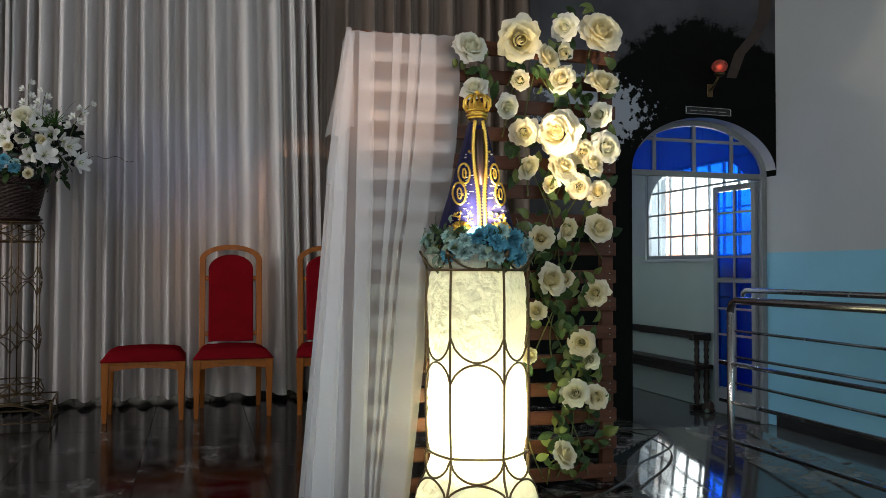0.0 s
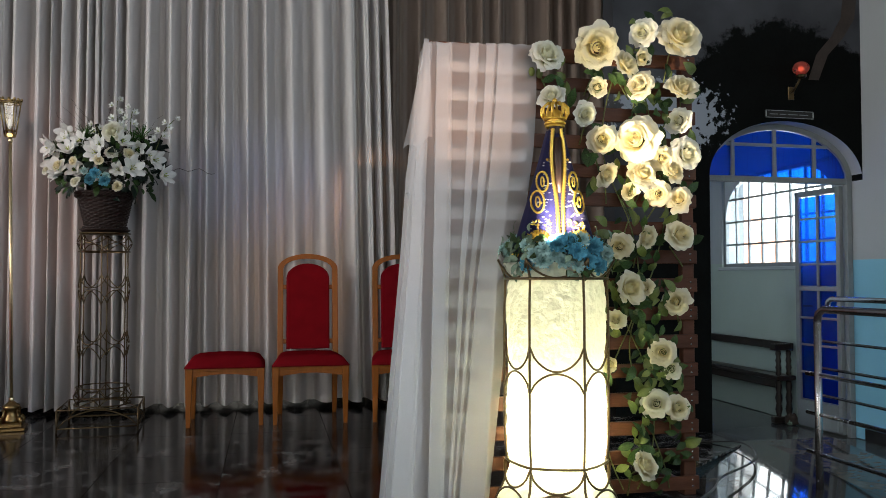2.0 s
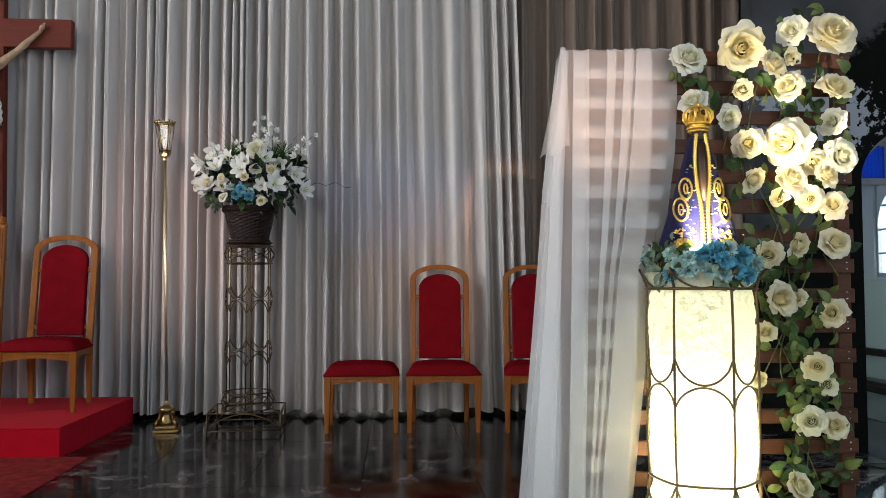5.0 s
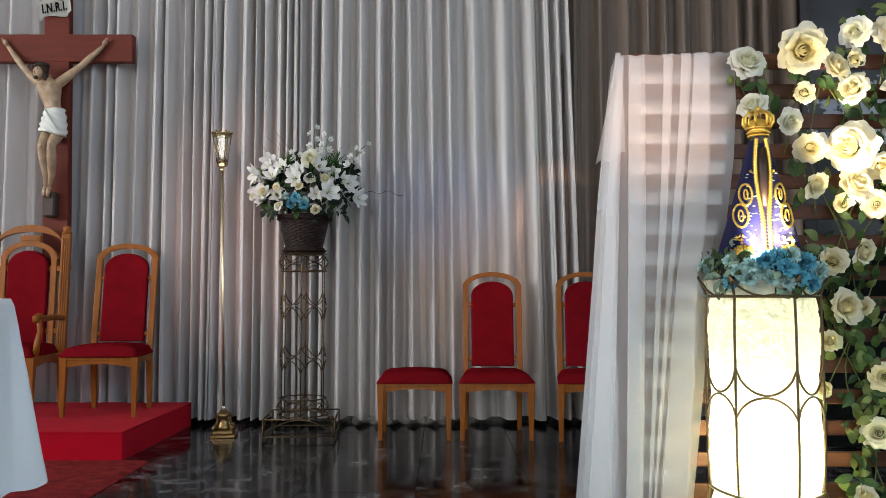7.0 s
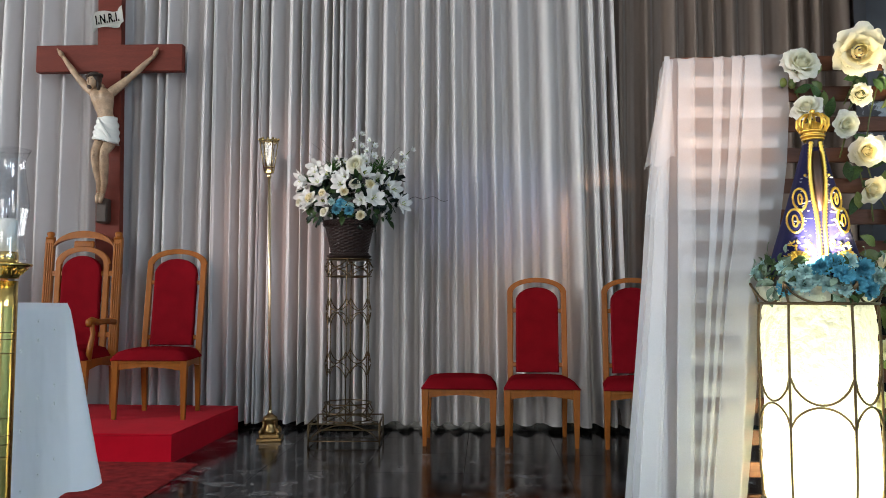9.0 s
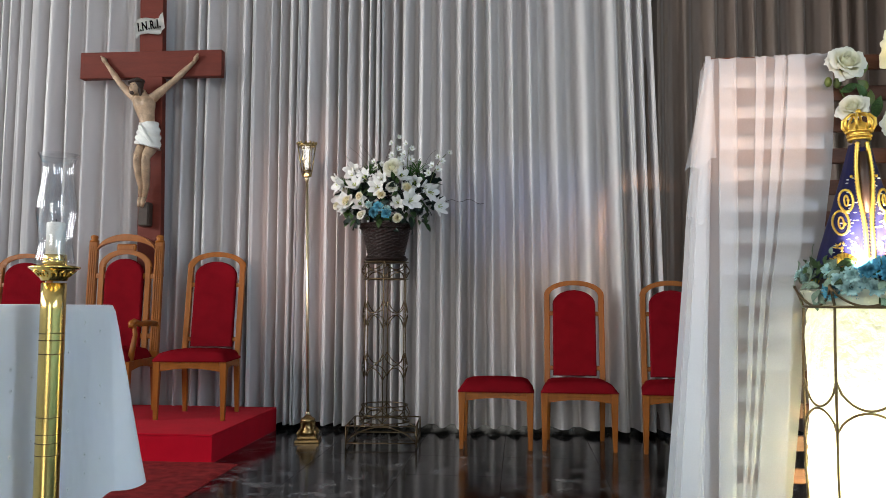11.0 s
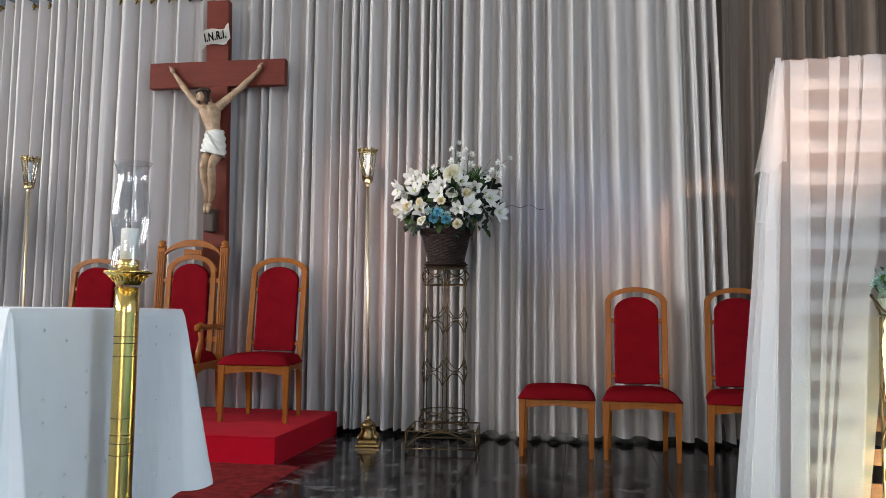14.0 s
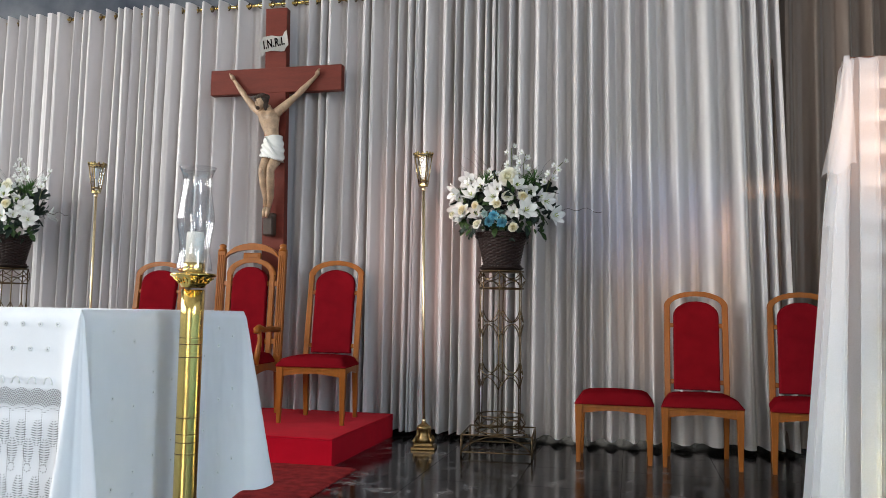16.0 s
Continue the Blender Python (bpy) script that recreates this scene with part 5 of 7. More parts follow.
def puff_mesh(seed, mat, count=44):
    """A round head of many narrow petals, closed in the middle."""
    rnd, bm = random.Random(seed), bmesh.new()
    for k in range(count):
        s = (k + 0.5) / count
        petal(bm, k * 2.39996, 0.05 + 0.12 * s, 6 + 66 * s ** 0.8 + rnd.uniform(-9, 9), -20 + 34 * s + rnd.uniform(-14, 14), 0.62 + 0.25 * s + rnd.uniform(-0.06, 0.06), 0.19, 0.4, k, nu=4, nv=3, tip=0.45, ruffle=0.35, hi=0.72)
    return mesh_of("flower_head", bm, [mat])


def place(name, me, parent, where, facing, size, spin=0.0):
    ob = new(name, me)
    ob.parent = parent
    q = Vector(facing).normalized().to_track_quat("Z", "Y")
    ob.matrix_basis = Matrix.Translation(where) @ q.to_matrix().to_4x4() @ Matrix.Rotation(spin, 4, "Z") @ Matrix.Scale(size, 4)
    return ob


ROSES = [rose_meshes(s, M_ROSE, w) for s, w in ((1, 1.0), (2, 0.86), (3, 1.08))]
WHITE_ROSES = [rose_meshes(s, M_WHITE, w) for s, w in ((4, 0.95), (5, 1.1))]
BUDS = [rose_meshes(s, M_ROSE, 0.62) for s in (6, 7)]
LEAVES = [leaf_mesh(s, M_LEAF, 1.0, 0.23, 0.25, 30 + 12 * s) for s in (1, 2, 3)]
PALE_LEAVES = [leaf_mesh(s, M_LIGHTLEAF, 1.0, 0.25, 0.25, 30 + 10 * s) for s in (4, 5)]
SAGE_LEAVES = [leaf_mesh(s, M_SAGE, 1.0, 0.26, 0.2, 30 + 9 * s) for s in (2, 3)]
LONG_LEAVES = [leaf_mesh(s, M_BLACKLEAF, 1.0, 0.17, 0.2, 4 * s) for s in (6, 7, 8)]
LILIES = [lily_mesh(s) for s in (1, 2)]
BLUE_HEADS = [puff_mesh(s, M_BLUEPETAL) for s in (1, 2)]
PALE_HEADS = [puff_mesh(s, M_PALEPETAL, 30) for s in (3, 4)]

# ---- rose garland on the trellis: (x, z, radius) of each bloom ----
UPPER = [(1.16, 1.97, 0.073), (1.39, 2.02, 0.094), (1.79, 2.09, 0.090), (1.61, 2.10, 0.054), (1.52, 1.95, 0.061), (1.61, 1.99, 0.040), (1.60, 1.86, 0.059), (1.80, 1.85, 0.073), (1.39, 1.84, 0.042), (1.18, 1.79, 0.052), (1.33, 1.72, 0.052), (1.57, 1.61, 0.092), (1.41, 1.61, 0.059), (1.79, 1.71, 0.045), (1.82, 1.56, 0.071), (1.71, 1.54, 0.052), (1.43, 1.46, 0.054), (1.60, 1.46, 0.066), (1.75, 1.48, 0.052)]
LOWER = [(1.56, 1.38, 0.038), (1.69, 1.38, 0.054), (1.78, 1.35, 0.054), (1.62, 1.18, 0.059), (1.78, 1.19, 0.061), (1.50, 1.14, 0.054), (1.54, 0.95, 0.071), (1.62, 0.95, 0.040), (1.77, 0.89, 0.057), (1.47, 0.81, 0.042), (1.69, 0.67, 0.054), (1.75, 0.59, 0.040), (1.45, 0.62, 0.038), (1.66, 0.44, 0.061), (1.76, 0.42, 0.052), (1.59, 0.17, 0.066)]
rnd = random.Random(21)
garland = thing("rose_garland", "garland of cream silk roses with green leaves on the trellis", "garland", m=pose(-0.012, 0, 0))
WHITES = (0, 3, 9, 10, 13, 14)
for i, (x, z, r) in enumerate(UPPER + LOWER):
    small = r < 0.046
    # few lower blooms stay white: cream petals carry the pedestal's warm light there
    pool = WHITE_ROSES if i in WHITES or i in (30, 32) else BUDS if small else ROSES
    y = TY - 0.055 - r * 0.35 - rnd.uniform(0, 0.03)
    place_rose(pool[i % len(pool)], garland, (x, y, z), (rnd.uniform(-1.1, 0.7), -1, rnd.uniform(-0.5, 0.9)), r * (1.20 if not small else 1.35), rnd.uniform(0, 6))
    bm = bmesh.new()
    tube(bm, [(x, y + r * 0.1, z), (x + rnd.uniform(-0.03, 0.03), TY - 0.03, z - r * 0.8), (x + rnd.uniform(-0.06, 0.06), TY - 0.022, z - r * 1.8 - 0.03)], 0.0035, 5)
    part("stem", bm, M_STEM, garland)
    for k in range(4 if z > 1.2 else 5):
        a = rnd.uniform(0, 6.28)
        d = r * rnd.uniform(0.7, 1.35)
        # share of yellow-green leaves raised so that some pass for lamplit ones
        pool = PALE_LEAVES if rnd.random() < 0.40 else LEAVES
        px, pz = min(1.9, max(1.22, x + d * math.cos(a))), max(0.06, z + d * math.sin(a))
        if (px - PX) ** 2 < 0.05 and pz < 1.2:
            continue
        place("leaf", pool[k % len(pool)], garland, (px, TY - 0.035 - rnd.uniform(0, 0.03), pz), (math.cos(a) * 0.4 + rnd.uniform(-0.4, 0.4), -1, math.sin(a) * 0.4), rnd.uniform(0.06, 0.105), rnd.uniform(0, 6))
for k in range(130):
    z = rnd.uniform(0.04, 1.95)
    x = 1.62 + 0.10 * math.sin(z * 5) + rnd.uniform(-0.16, 0.16)
    pool = PALE_LEAVES if rnd.random() < 0.36 else LEAVES
    place("leaf", pool[k % len(pool)], garland, (x, TY - 0.03 - rnd.uniform(0, 0.04), z), (rnd.uniform(-0.7, 0.7), -1, rnd.uniform(-0.6, 0.5)), rnd.uniform(0.05, 0.10), rnd.uniform(0, 6))
for k in range(70):
    z = rnd.uniform(0.08, 1.1)
    pool = PALE_LEAVES if rnd.random() < 0.3 else LEAVES
    place("leaf", pool[k % len(pool)], garland, (1.665 + rnd.uniform(-0.11, 0.11), TY - 0.03 - rnd.uniform(0, 0.05), z), (rnd.uniform(-0.8, 0.8), -1, rnd.uniform(-0.7, 0.5)), rnd.uniform(0.05, 0.095), rnd.uniform(0, 6))
for k, (x0, ph) in enumerate(((1.60, 0.0), (1.66, 1.7), (1.53, 3.1))):
    bm = bmesh.new()
    tube(bm, [(x0 + 0.09 * math.sin(0.32 * i + ph), TY - 0.028 - 0.012 * math.sin(i * 0.9 + ph), 0.05 + 1.95 * i / 30) for i in range(31)], 0.0030, 6)
    part("vine", bm, M_STEM, garland)
for x, z, s in ((1.10, 1.905, 0.018), (1.135, 1.90, 0.020)):
    bm = bmesh.new()
    ball(bm, (x, TY - 0.06, z), s, (0.8, 0.8, 1.15), u=10, v=8)
    part("bud", bm, M_LIGHTLEAF, garland, "green rosebud", smooth=True)

# ---- white sheer draped over the trellis ----
def along(table, z):
    zs = [p[0] for p in table]
    return float(np.interp(z, zs, [p[1] for p in table]))


# pleats of the voile: share of the width and pleat width, at the top and at the hem
PLEATS = [(0.02, 0.05, 0.05, 0.22), (0.105, 0.14, 0.40, 0.17), (0.40, 0.085, 0.60, 0.03), (0.55, 0.09, 0.645, 0.02), (0.655, 0.135, 0.70, 0.27)]
SH_L = [(0.0, 0.0), (1.10, -0.004), (1.40, -0.010), (1.70, -0.008), (2.06, 0.0)]
SH_R = [(0.0, 0.0), (0.62, 0.0), (0.95, -0.01), (1.10, 0.0), (1.24, 0.03), (1.57, 0.04), (1.8, 0.03), (2.06, 0.0)]


def sheer_row(a, b, z, yy, front, gap, pleats, down):
    """One level line of voile with its overlapping pleats."""
    row, at = [], 0.0
    dl, dr = along(SH_L, z), along(SH_R, z)

    def spot(u, off):
        bulge = 0.010 * math.sin(u * 9 + 1.5) * min(1, down * 3)
        return (a + (b - a) * u + dl * max(0.0, 1 - u) ** 7 + dr * u ** 3, yy - front * (off + 0.030 * down) + bulge, z - 0.018 * max(0.0, 1 - u) * max(0.0, 1 - down * 3))

    for k, (p0, w0, p1, w1) in enumerate(pleats):
        p, w = p0 + (p1 - p0) * down, w0 + (w1 - w0) * down
        d = gap * (0.4 + down)
        for i in range(9):
            s = i / 9
            row.append(spot(at + (p + w - at) * (1 - math.cos(math.pi * s)) / 2, d * s))
        for i in range(7):
            s = i / 7
            row.append(spot(p + w - w * (1 - math.cos(math.pi * s)) / 2, d * (1 + s)))
        for i in range(6):
            s = i / 6
            row.append(spot(p + 0.9 * w * s * s * (3 - 2 * s) * (1 if s < 1 else 1), d * (2 + 0.5 * s)))
        at = p + 0.9 * w
    d = gap * (0.4 + down) * 2.5
    for i in range(13):
        s = i / 12
        row.append(spot(at + (1 - at) * s, d * (1 - s)))
    return row


def sheer_layer(bm, y, z_low, gap, front, pleats):
    """A fall of voile over the top slat, in front (1) or behind (-1)."""
    rows = []
    for y0, z0 in ((TY, 2.036), (TY - front * 0.016, 2.036), (TY - front * 0.021, 2.026)):
        row = sheer_row(0.614, 1.117, 2.036, y0, front, gap * 0.25, pleats, 0.0)
        rows.append([(x, yy, z0 + z - 2.036 + 0.006 * math.sin(i * 0.45) ** 2) for i, (x, yy, z) in enumerate(row)])
    for k in range(45):
        z = 2.012 - (2.012 - z_low) * k / 44
        down = (2.04 - z) / 2.04
        rows.append(sheer_row(0.614 - 0.179 * down, 1.117 - 0.235 * down, z, y, front, gap, pleats, down))
    sheet(bm, rows)


drape = thing("sheer_drape", "white sheer voile draped over the trellis and falling to the floor", "drape")
bm = bmesh.new()
sheer_layer(bm, TY - 0.024, 0.012, 0.010, 1, PLEATS)
part("front_fall", bm, M_SHEER, drape, smooth=True)
bm = bmesh.new()
sheer_layer(bm, TY + 0.06, 0.015, 0.008, -1, [(0.3, 0.1, 0.25, 0.1), (0.7, 0.08, 0.65, 0.12)])
part("back_fall", bm, M_SHEERBACK, drape, smooth=True)
# two corners of the folded-over top, hanging free beside the fall
for z_low, reach, hem_up, width, y_off in ((1.545, 0.052, 0.05, 0.17, 0.036), (1.352, 0.034, -0.03, 0.12, 0.031)):
    rows = []
    for k in range(25):
        v = k / 24
        row = []
        for i in range(13):
            u = i / 12
            z = 2.03 - (2.03 - z_low) * v + v ** 3 * hem_up * u + 0.012 * (v > 0.97) * math.sin(u * 9)
            down = (2.04 - z) / 2.04
            left = 0.612 - 0.179 * down - reach * v ** 1.2 * (1 - 0.35 * max(0.0, v - 0.93) / 0.07 * (hem_up < 0))
            row.append((left + width * (0.12 + 0.6 * v) * u, TY - y_off - 0.010 * math.sin(u * 6 + v * 3) * v - 0.012 * v, z))
        rows.append(row)
    bm = bmesh.new()
    sheet(bm, rows)
    part("corner_flap", bm, M_SHEER, drape, "free hanging corner of voile", smooth=True)

# ---- statue on the pedestal ----
bm = bmesh.new()
SZ = 1.10
n = 48
rows = []
for r, ry, z in ((0.176, 0.115, 0.0), (0.168, 0.112, 0.06), (0.146, 0.098, 0.14), (0.122, 0.084, 0.22), (0.099, 0.07, 0.30), (0.077, 0.058, 0.38), (0.058, 0.048, 0.45), (0.046, 0.042, 0.50), (0.036, 0.036, 0.535)):
    rows.append([(r * (1 + 0.03 * math.sin(7 * a)) * math.cos(a), ry * (1 + 0.03 * math.sin(9 * a)) * math.sin(a), SZ + z) for a in (2 * math.pi * k / n for k in range(n + 1))])
sheet(bm, rows)


def on_mantle(x, z, out=0.004):
    """The front of the mantle at that side step and height."""
    zs = [0.0, 0.06, 0.14, 0.22, 0.30, 0.38, 0.45, 0.50, 0.535]
    r = np.interp(z, zs, [0.176, 0.168, 0.146, 0.122, 0.099, 0.077, 0.058, 0.046, 0.036])
    ry = np.interp(z, zs, [0.115, 0.112, 0.098, 0.084, 0.07, 0.058, 0.048, 0.042, 0.036])
    s = max(0.0, 1 - (x / r) ** 2)
    return (x, -ry * math.sqrt(s) - out, SZ + z)


def beaded(bm, pts, thick, pitch, closed=False):
    """A cord of small gold beads along a line."""
    pts = [Vector(p) for p in pts] + ([Vector(pts[0])] if closed else [])
    fine, rs = [], []
    for a, b in zip(pts, pts[1:]):
        steps = max(2, 2 * round((b - a).length / pitch / 2) + 2)
        for i in range(steps):
            fine.append(a.lerp(b, i / steps))
            rs.append(thick if len(rs) % 2 else thick * 0.55)
    tube(bm, fine, rs, 6, slot=1)


for sx in (-1, 1):
    beaded(bm, [on_mantle(sx * w, z, 0.006) for w, z in ((0.016, 0.540), (0.022, 0.49), (0.026, 0.44), (0.026, 0.38), (0.022, 0.32), (0.016, 0.27), (0.012, 0.22), (0.011, 0.10), (0.011, 0.03))], 0.0102, 0.008)
    for cx, cz, rx, rz in ((0.064, 0.318, 0.021, 0.042), (0.085, 0.235, 0.024, 0.046), (0.064, 0.318, 0.006, 0.020), (0.085, 0.235, 0.008, 0.022)):
        beaded(bm, [on_mantle(sx * (cx + rx * math.cos(t)), cz + rz * math.sin(t), 0.005) for t in (2 * math.pi * k / 20 for k in range(20))], 0.0056 if rx > 0.012 else 0.0042, 0.005, closed=True)
    for k in range(9):
        a = radians(150 - 17 * k)
        p = on_mantle(sx * 0.085, 0.075, 0.004)
        q = on_mantle(sx * (0.085 + 0.045 * math.cos(a)), 0.075 + 0.045 * math.sin(a), 0.005)
        tube(bm, [p, q], [0.003, 0.006], 5, slot=1)
    for k in range(5):
        z = 0.05 + 0.09 * k
        ball(bm, on_mantle(sx * (0.112 - 0.17 * z), z, 0.002), 0.006, u=6, v=5, slot=1)
bead = random.Random(12)
for k in range(170):
    z = bead.uniform(0.03, 0.42)
    w = np.interp(z, [0.0, 0.14, 0.30, 0.45], [0.14, 0.12, 0.08, 0.045])
    x = bead.uniform(-0.95, 0.95) * w
    if abs(x) > 0.03:
        ball(bm, on_mantle(x, z, 0.002), bead.uniform(0.0024, 0.0040), (2.1, 0.8, 0.6), u=5, v=4, slot=3)
for sx in (-1, 1):
    for k in range(7):
        p = on_mantle(sx * (0.045 + 0.012 * k), 0.03 + 0.012 * (k % 3), 0.004)
        q = on_mantle(sx * (0.052 + 0.0125 * k), 0.085 + 0.014 * (k % 2) - 0.006 * k, 0.006)
        tube(bm, [p, ((p[0] + q[0]) / 2 + sx * 0.006, (p[1] + q[1]) / 2 - 0.002, (p[2] + q[2]) / 2), q], [0.003, 0.007, 0.002], 6, slot=1)
for k in range(110):
    z = 0.015 + 0.135 * bead.random() ** 1.4
    x = (0.045 + 0.095 * bead.random()) * (1 if k % 2 else -1)
    x *= 1 - z * 1.6
    p = on_mantle(x, z, 0.003)
    a = bead.uniform(0.2, 2.9)
    q = on_mantle(x + 0.016 * math.cos(a), z + 0.016 * math.sin(a), 0.006)
    tube(bm, [p, ((p[0] + q[0]) / 2, (p[1] + q[1]) / 2 - 0.003, (p[2] + q[2]) / 2), q], [0.0015, 0.0042, 0.001], 5, slot=1)
for k in range(30):
    a = math.pi + math.pi * k / 29
    ball(bm, (0.178 * math.cos(a), 0.117 * math.sin(a), SZ + 0.015), 0.0075, (1, 1, 1.6), u=6, v=5, slot=1)
ball(bm, (0, -0.012, SZ + 0.535), 0.034, (0.85, 0.85, 1.15), slot=2)
tube(bm, [on_mantle(0, z, 0.003) for z in (0.50, 0.42, 0.34, 0.27)], [0.014, 0.018, 0.016, 0.008], 8, slot=2)
# crown
CRZ = SZ + 0.555
for r, z in ((0.036, 0.0), (0.040, 0.012), (0.044, 0.030)):
    tube(bm, [(r * math.cos(t), r * math.sin(t), CRZ + z) for t in (2 * math.pi * k / 20 for k in range(20))], 0.006, 6, closed=True, slot=1)
for k in range(8):
    a = 2 * math.pi * (k + 0.5) / 8
    tube(bm, [(r * math.cos(a), r * math.sin(a), CRZ + z) for r, z in ((0.044, 0.03), (0.057, 0.052), (0.055, 0.076), (0.036, 0.095), (0.004, 0.099))], [0.005, 0.006, 0.006, 0.005, 0.004], 6, slot=1)
lathe(bm, [(0.034, CRZ - 0.002), (0.037, CRZ + 0.03), (0.033, CRZ + 0.06), (0.0, CRZ + 0.075)], 16, slot=1, caps=False)
ball(bm, (0, 0, CRZ + 0.108), 0.011, u=8, v=6, slot=1)
M_SEQUIN = material("silver_sequin", (0.86, 0.84, 0.80), rough=0.35, metal=0.7, vary=0.2, scale=200)
M_MANTLE = material("dark_blue_velvet", (0.004, 0.004, 0.040), rough=0.7, vary=0.3, scale=30, fine=200, bump=0.1, sheen=0.05, spec=0.2)
M_DARKFACE = material("dark_brown_terracotta", (0.03, 0.013, 0.007), rough=0.5, vary=0.2)
madonna = tagged(part("madonna_statue", bm, [M_MANTLE, M_GOLD, M_DARKFACE, M_SEQUIN]), "small crowned statue in a gold-trimmed dark blue mantle", "statue")
madonna.matrix_basis = pose(PX, PY, -0.028, 0, 0, -8)
bm = bmesh.new()
lathe(bm, [(0.0, 1.05), (0.175, 1.052), (0.18, 1.075), (0.17, 1.099), (0.0, 1.10)], 24, (PX, PY, 0), caps=False)
tagged(part("statue_base", bm, M_DARKWOOD), "round dark plinth among the flowers on the pedestal", "plinth")
spot = thing("spotlight", "small warm spotlight hidden in the flowers at the statue's feet", "lamp", m=pose(PX - 0.01, PY - 0.175, 1.105))
bm = bmesh.new()
lathe(bm, [(0.0, 0.0), (0.018, 0.002), (0.02, 0.03), (0.016, 0.032)], 14, caps=False)
part("housing", bm, M_BLACK, spot)
bm = bmesh.new()
ball(bm, (0, 0, 0.03), 0.012, u=10, v=6)
part("lens", bm, M_BULB, spot)
lamp("statue_foot_light", "SPOT", look((PX - 0.125, PY - 0.225, 1.15), (PX, PY - 0.10, 1.24)), 80, (1.0, 0.86, 0.78), soft=0.012, cone=70)
lamp("statue_spotlight", "SPOT", look((PX - 0.03, PY - 0.190, 1.17), (PX + 0.46, TY, 1.72)), 62, (1.0, 0.80, 0.46), soft=0.02, cone=77)

# ---- wreath of small flowers round the pedestal's top ----
wreath = thing("flower_wreath", "wreath of turquoise flowers and green leaves round the pedestal top", "wreath")
rnd = random.Random(5)
for k in range(260):
    a = rnd.uniform(0, 2 * math.pi)
    r = rnd.uniform(0.13, 0.212)
    z = 1.092 + rnd.uniform(-0.055, 0.08) - (r - 0.18) * 0.4
    d = (math.cos(a), math.sin(a), rnd.uniform(-0.5, 0.8))
    front = math.sin(a) < 0.2
    pick = rnd.random()
    where = (PX + r * 1.05 * math.cos(a), PY + r * math.sin(a) * 0.95, z)
    if where[1] > TY - 0.03 or (abs(where[0] - PX) < 0.11 and where[1] < PY - 0.1 and z > 1.12):
        continue
    if pick < 0.03 and front:
        place("blue_flower", BLUE_HEADS[k % 2], wreath, where, d, rnd.uniform(0.032, 0.044), rnd.uniform(0, 6))
    elif pick < 0.25:
        place("pale_flower", PALE_HEADS[k % 2], wreath, where, d, rnd.uniform(0.024, 0.034), rnd.uniform(0, 6))
    else:
        pool = LEAVES if pick > 0.58 else SAGE_LEAVES
        place("leaf", pool[k % 2], wreath, where, d, rnd.uniform(0.04, 0.068), rnd.uniform(0, 6))
for x, z in ((-0.065, 1.128), (0.085, 1.120), (0.005, 1.100), (0.055, 1.065), (-0.02, 1.135), (0.105, 1.045)):
    place("blue_flower", BLUE_HEADS[0], wreath, (PX + x, PY - 0.215 + abs(x) * 0.3, z), (x * 2, -1, 0.3), 0.044, x * 40)
for x, z in ((0.03, 1.145), (-0.075, 1.085), (0.145, 1.09), (-0.15, 1.085), (-0.045, 1.06), (-0.115, 1.06), (-0.11, 1.11), (0.01, 1.045)):
    place("pale_flower", PALE_HEADS[0], wreath, (PX + x, PY - 0.215 + abs(x) * 0.3, z), (x * 2, -1, 0.3), 0.036, x * 40)
for x, z in ((-0.03, 1.03), (0.03, 1.015), (0.09, 1.03), (-0.16, 1.07)):
    place("leaf", LEAVES[0], wreath, (PX + x, PY - 0.21 + abs(x) * 0.3, z), (x, -1, -1.2), 0.06, x * 30)

for k in range(26):
    x = -0.165 + 0.34 * (k + rnd.uniform(-0.4, 0.4)) / 25
    z = 1.075 + rnd.uniform(-0.035, 0.07) - 0.045 * max(0.0, 1 - abs(x - 0.03) / 0.09) * rnd.random()
    place("leaf", (SAGE_LEAVES + LEAVES)[k % 5], wreath, (PX + x, PY - 0.228 + abs(x) * 0.45, z), (x * 4 + rnd.uniform(-0.5, 0.5), -0.8, rnd.uniform(-0.6, 0.6)), rnd.uniform(0.035, 0.058), rnd.uniform(0, 6))

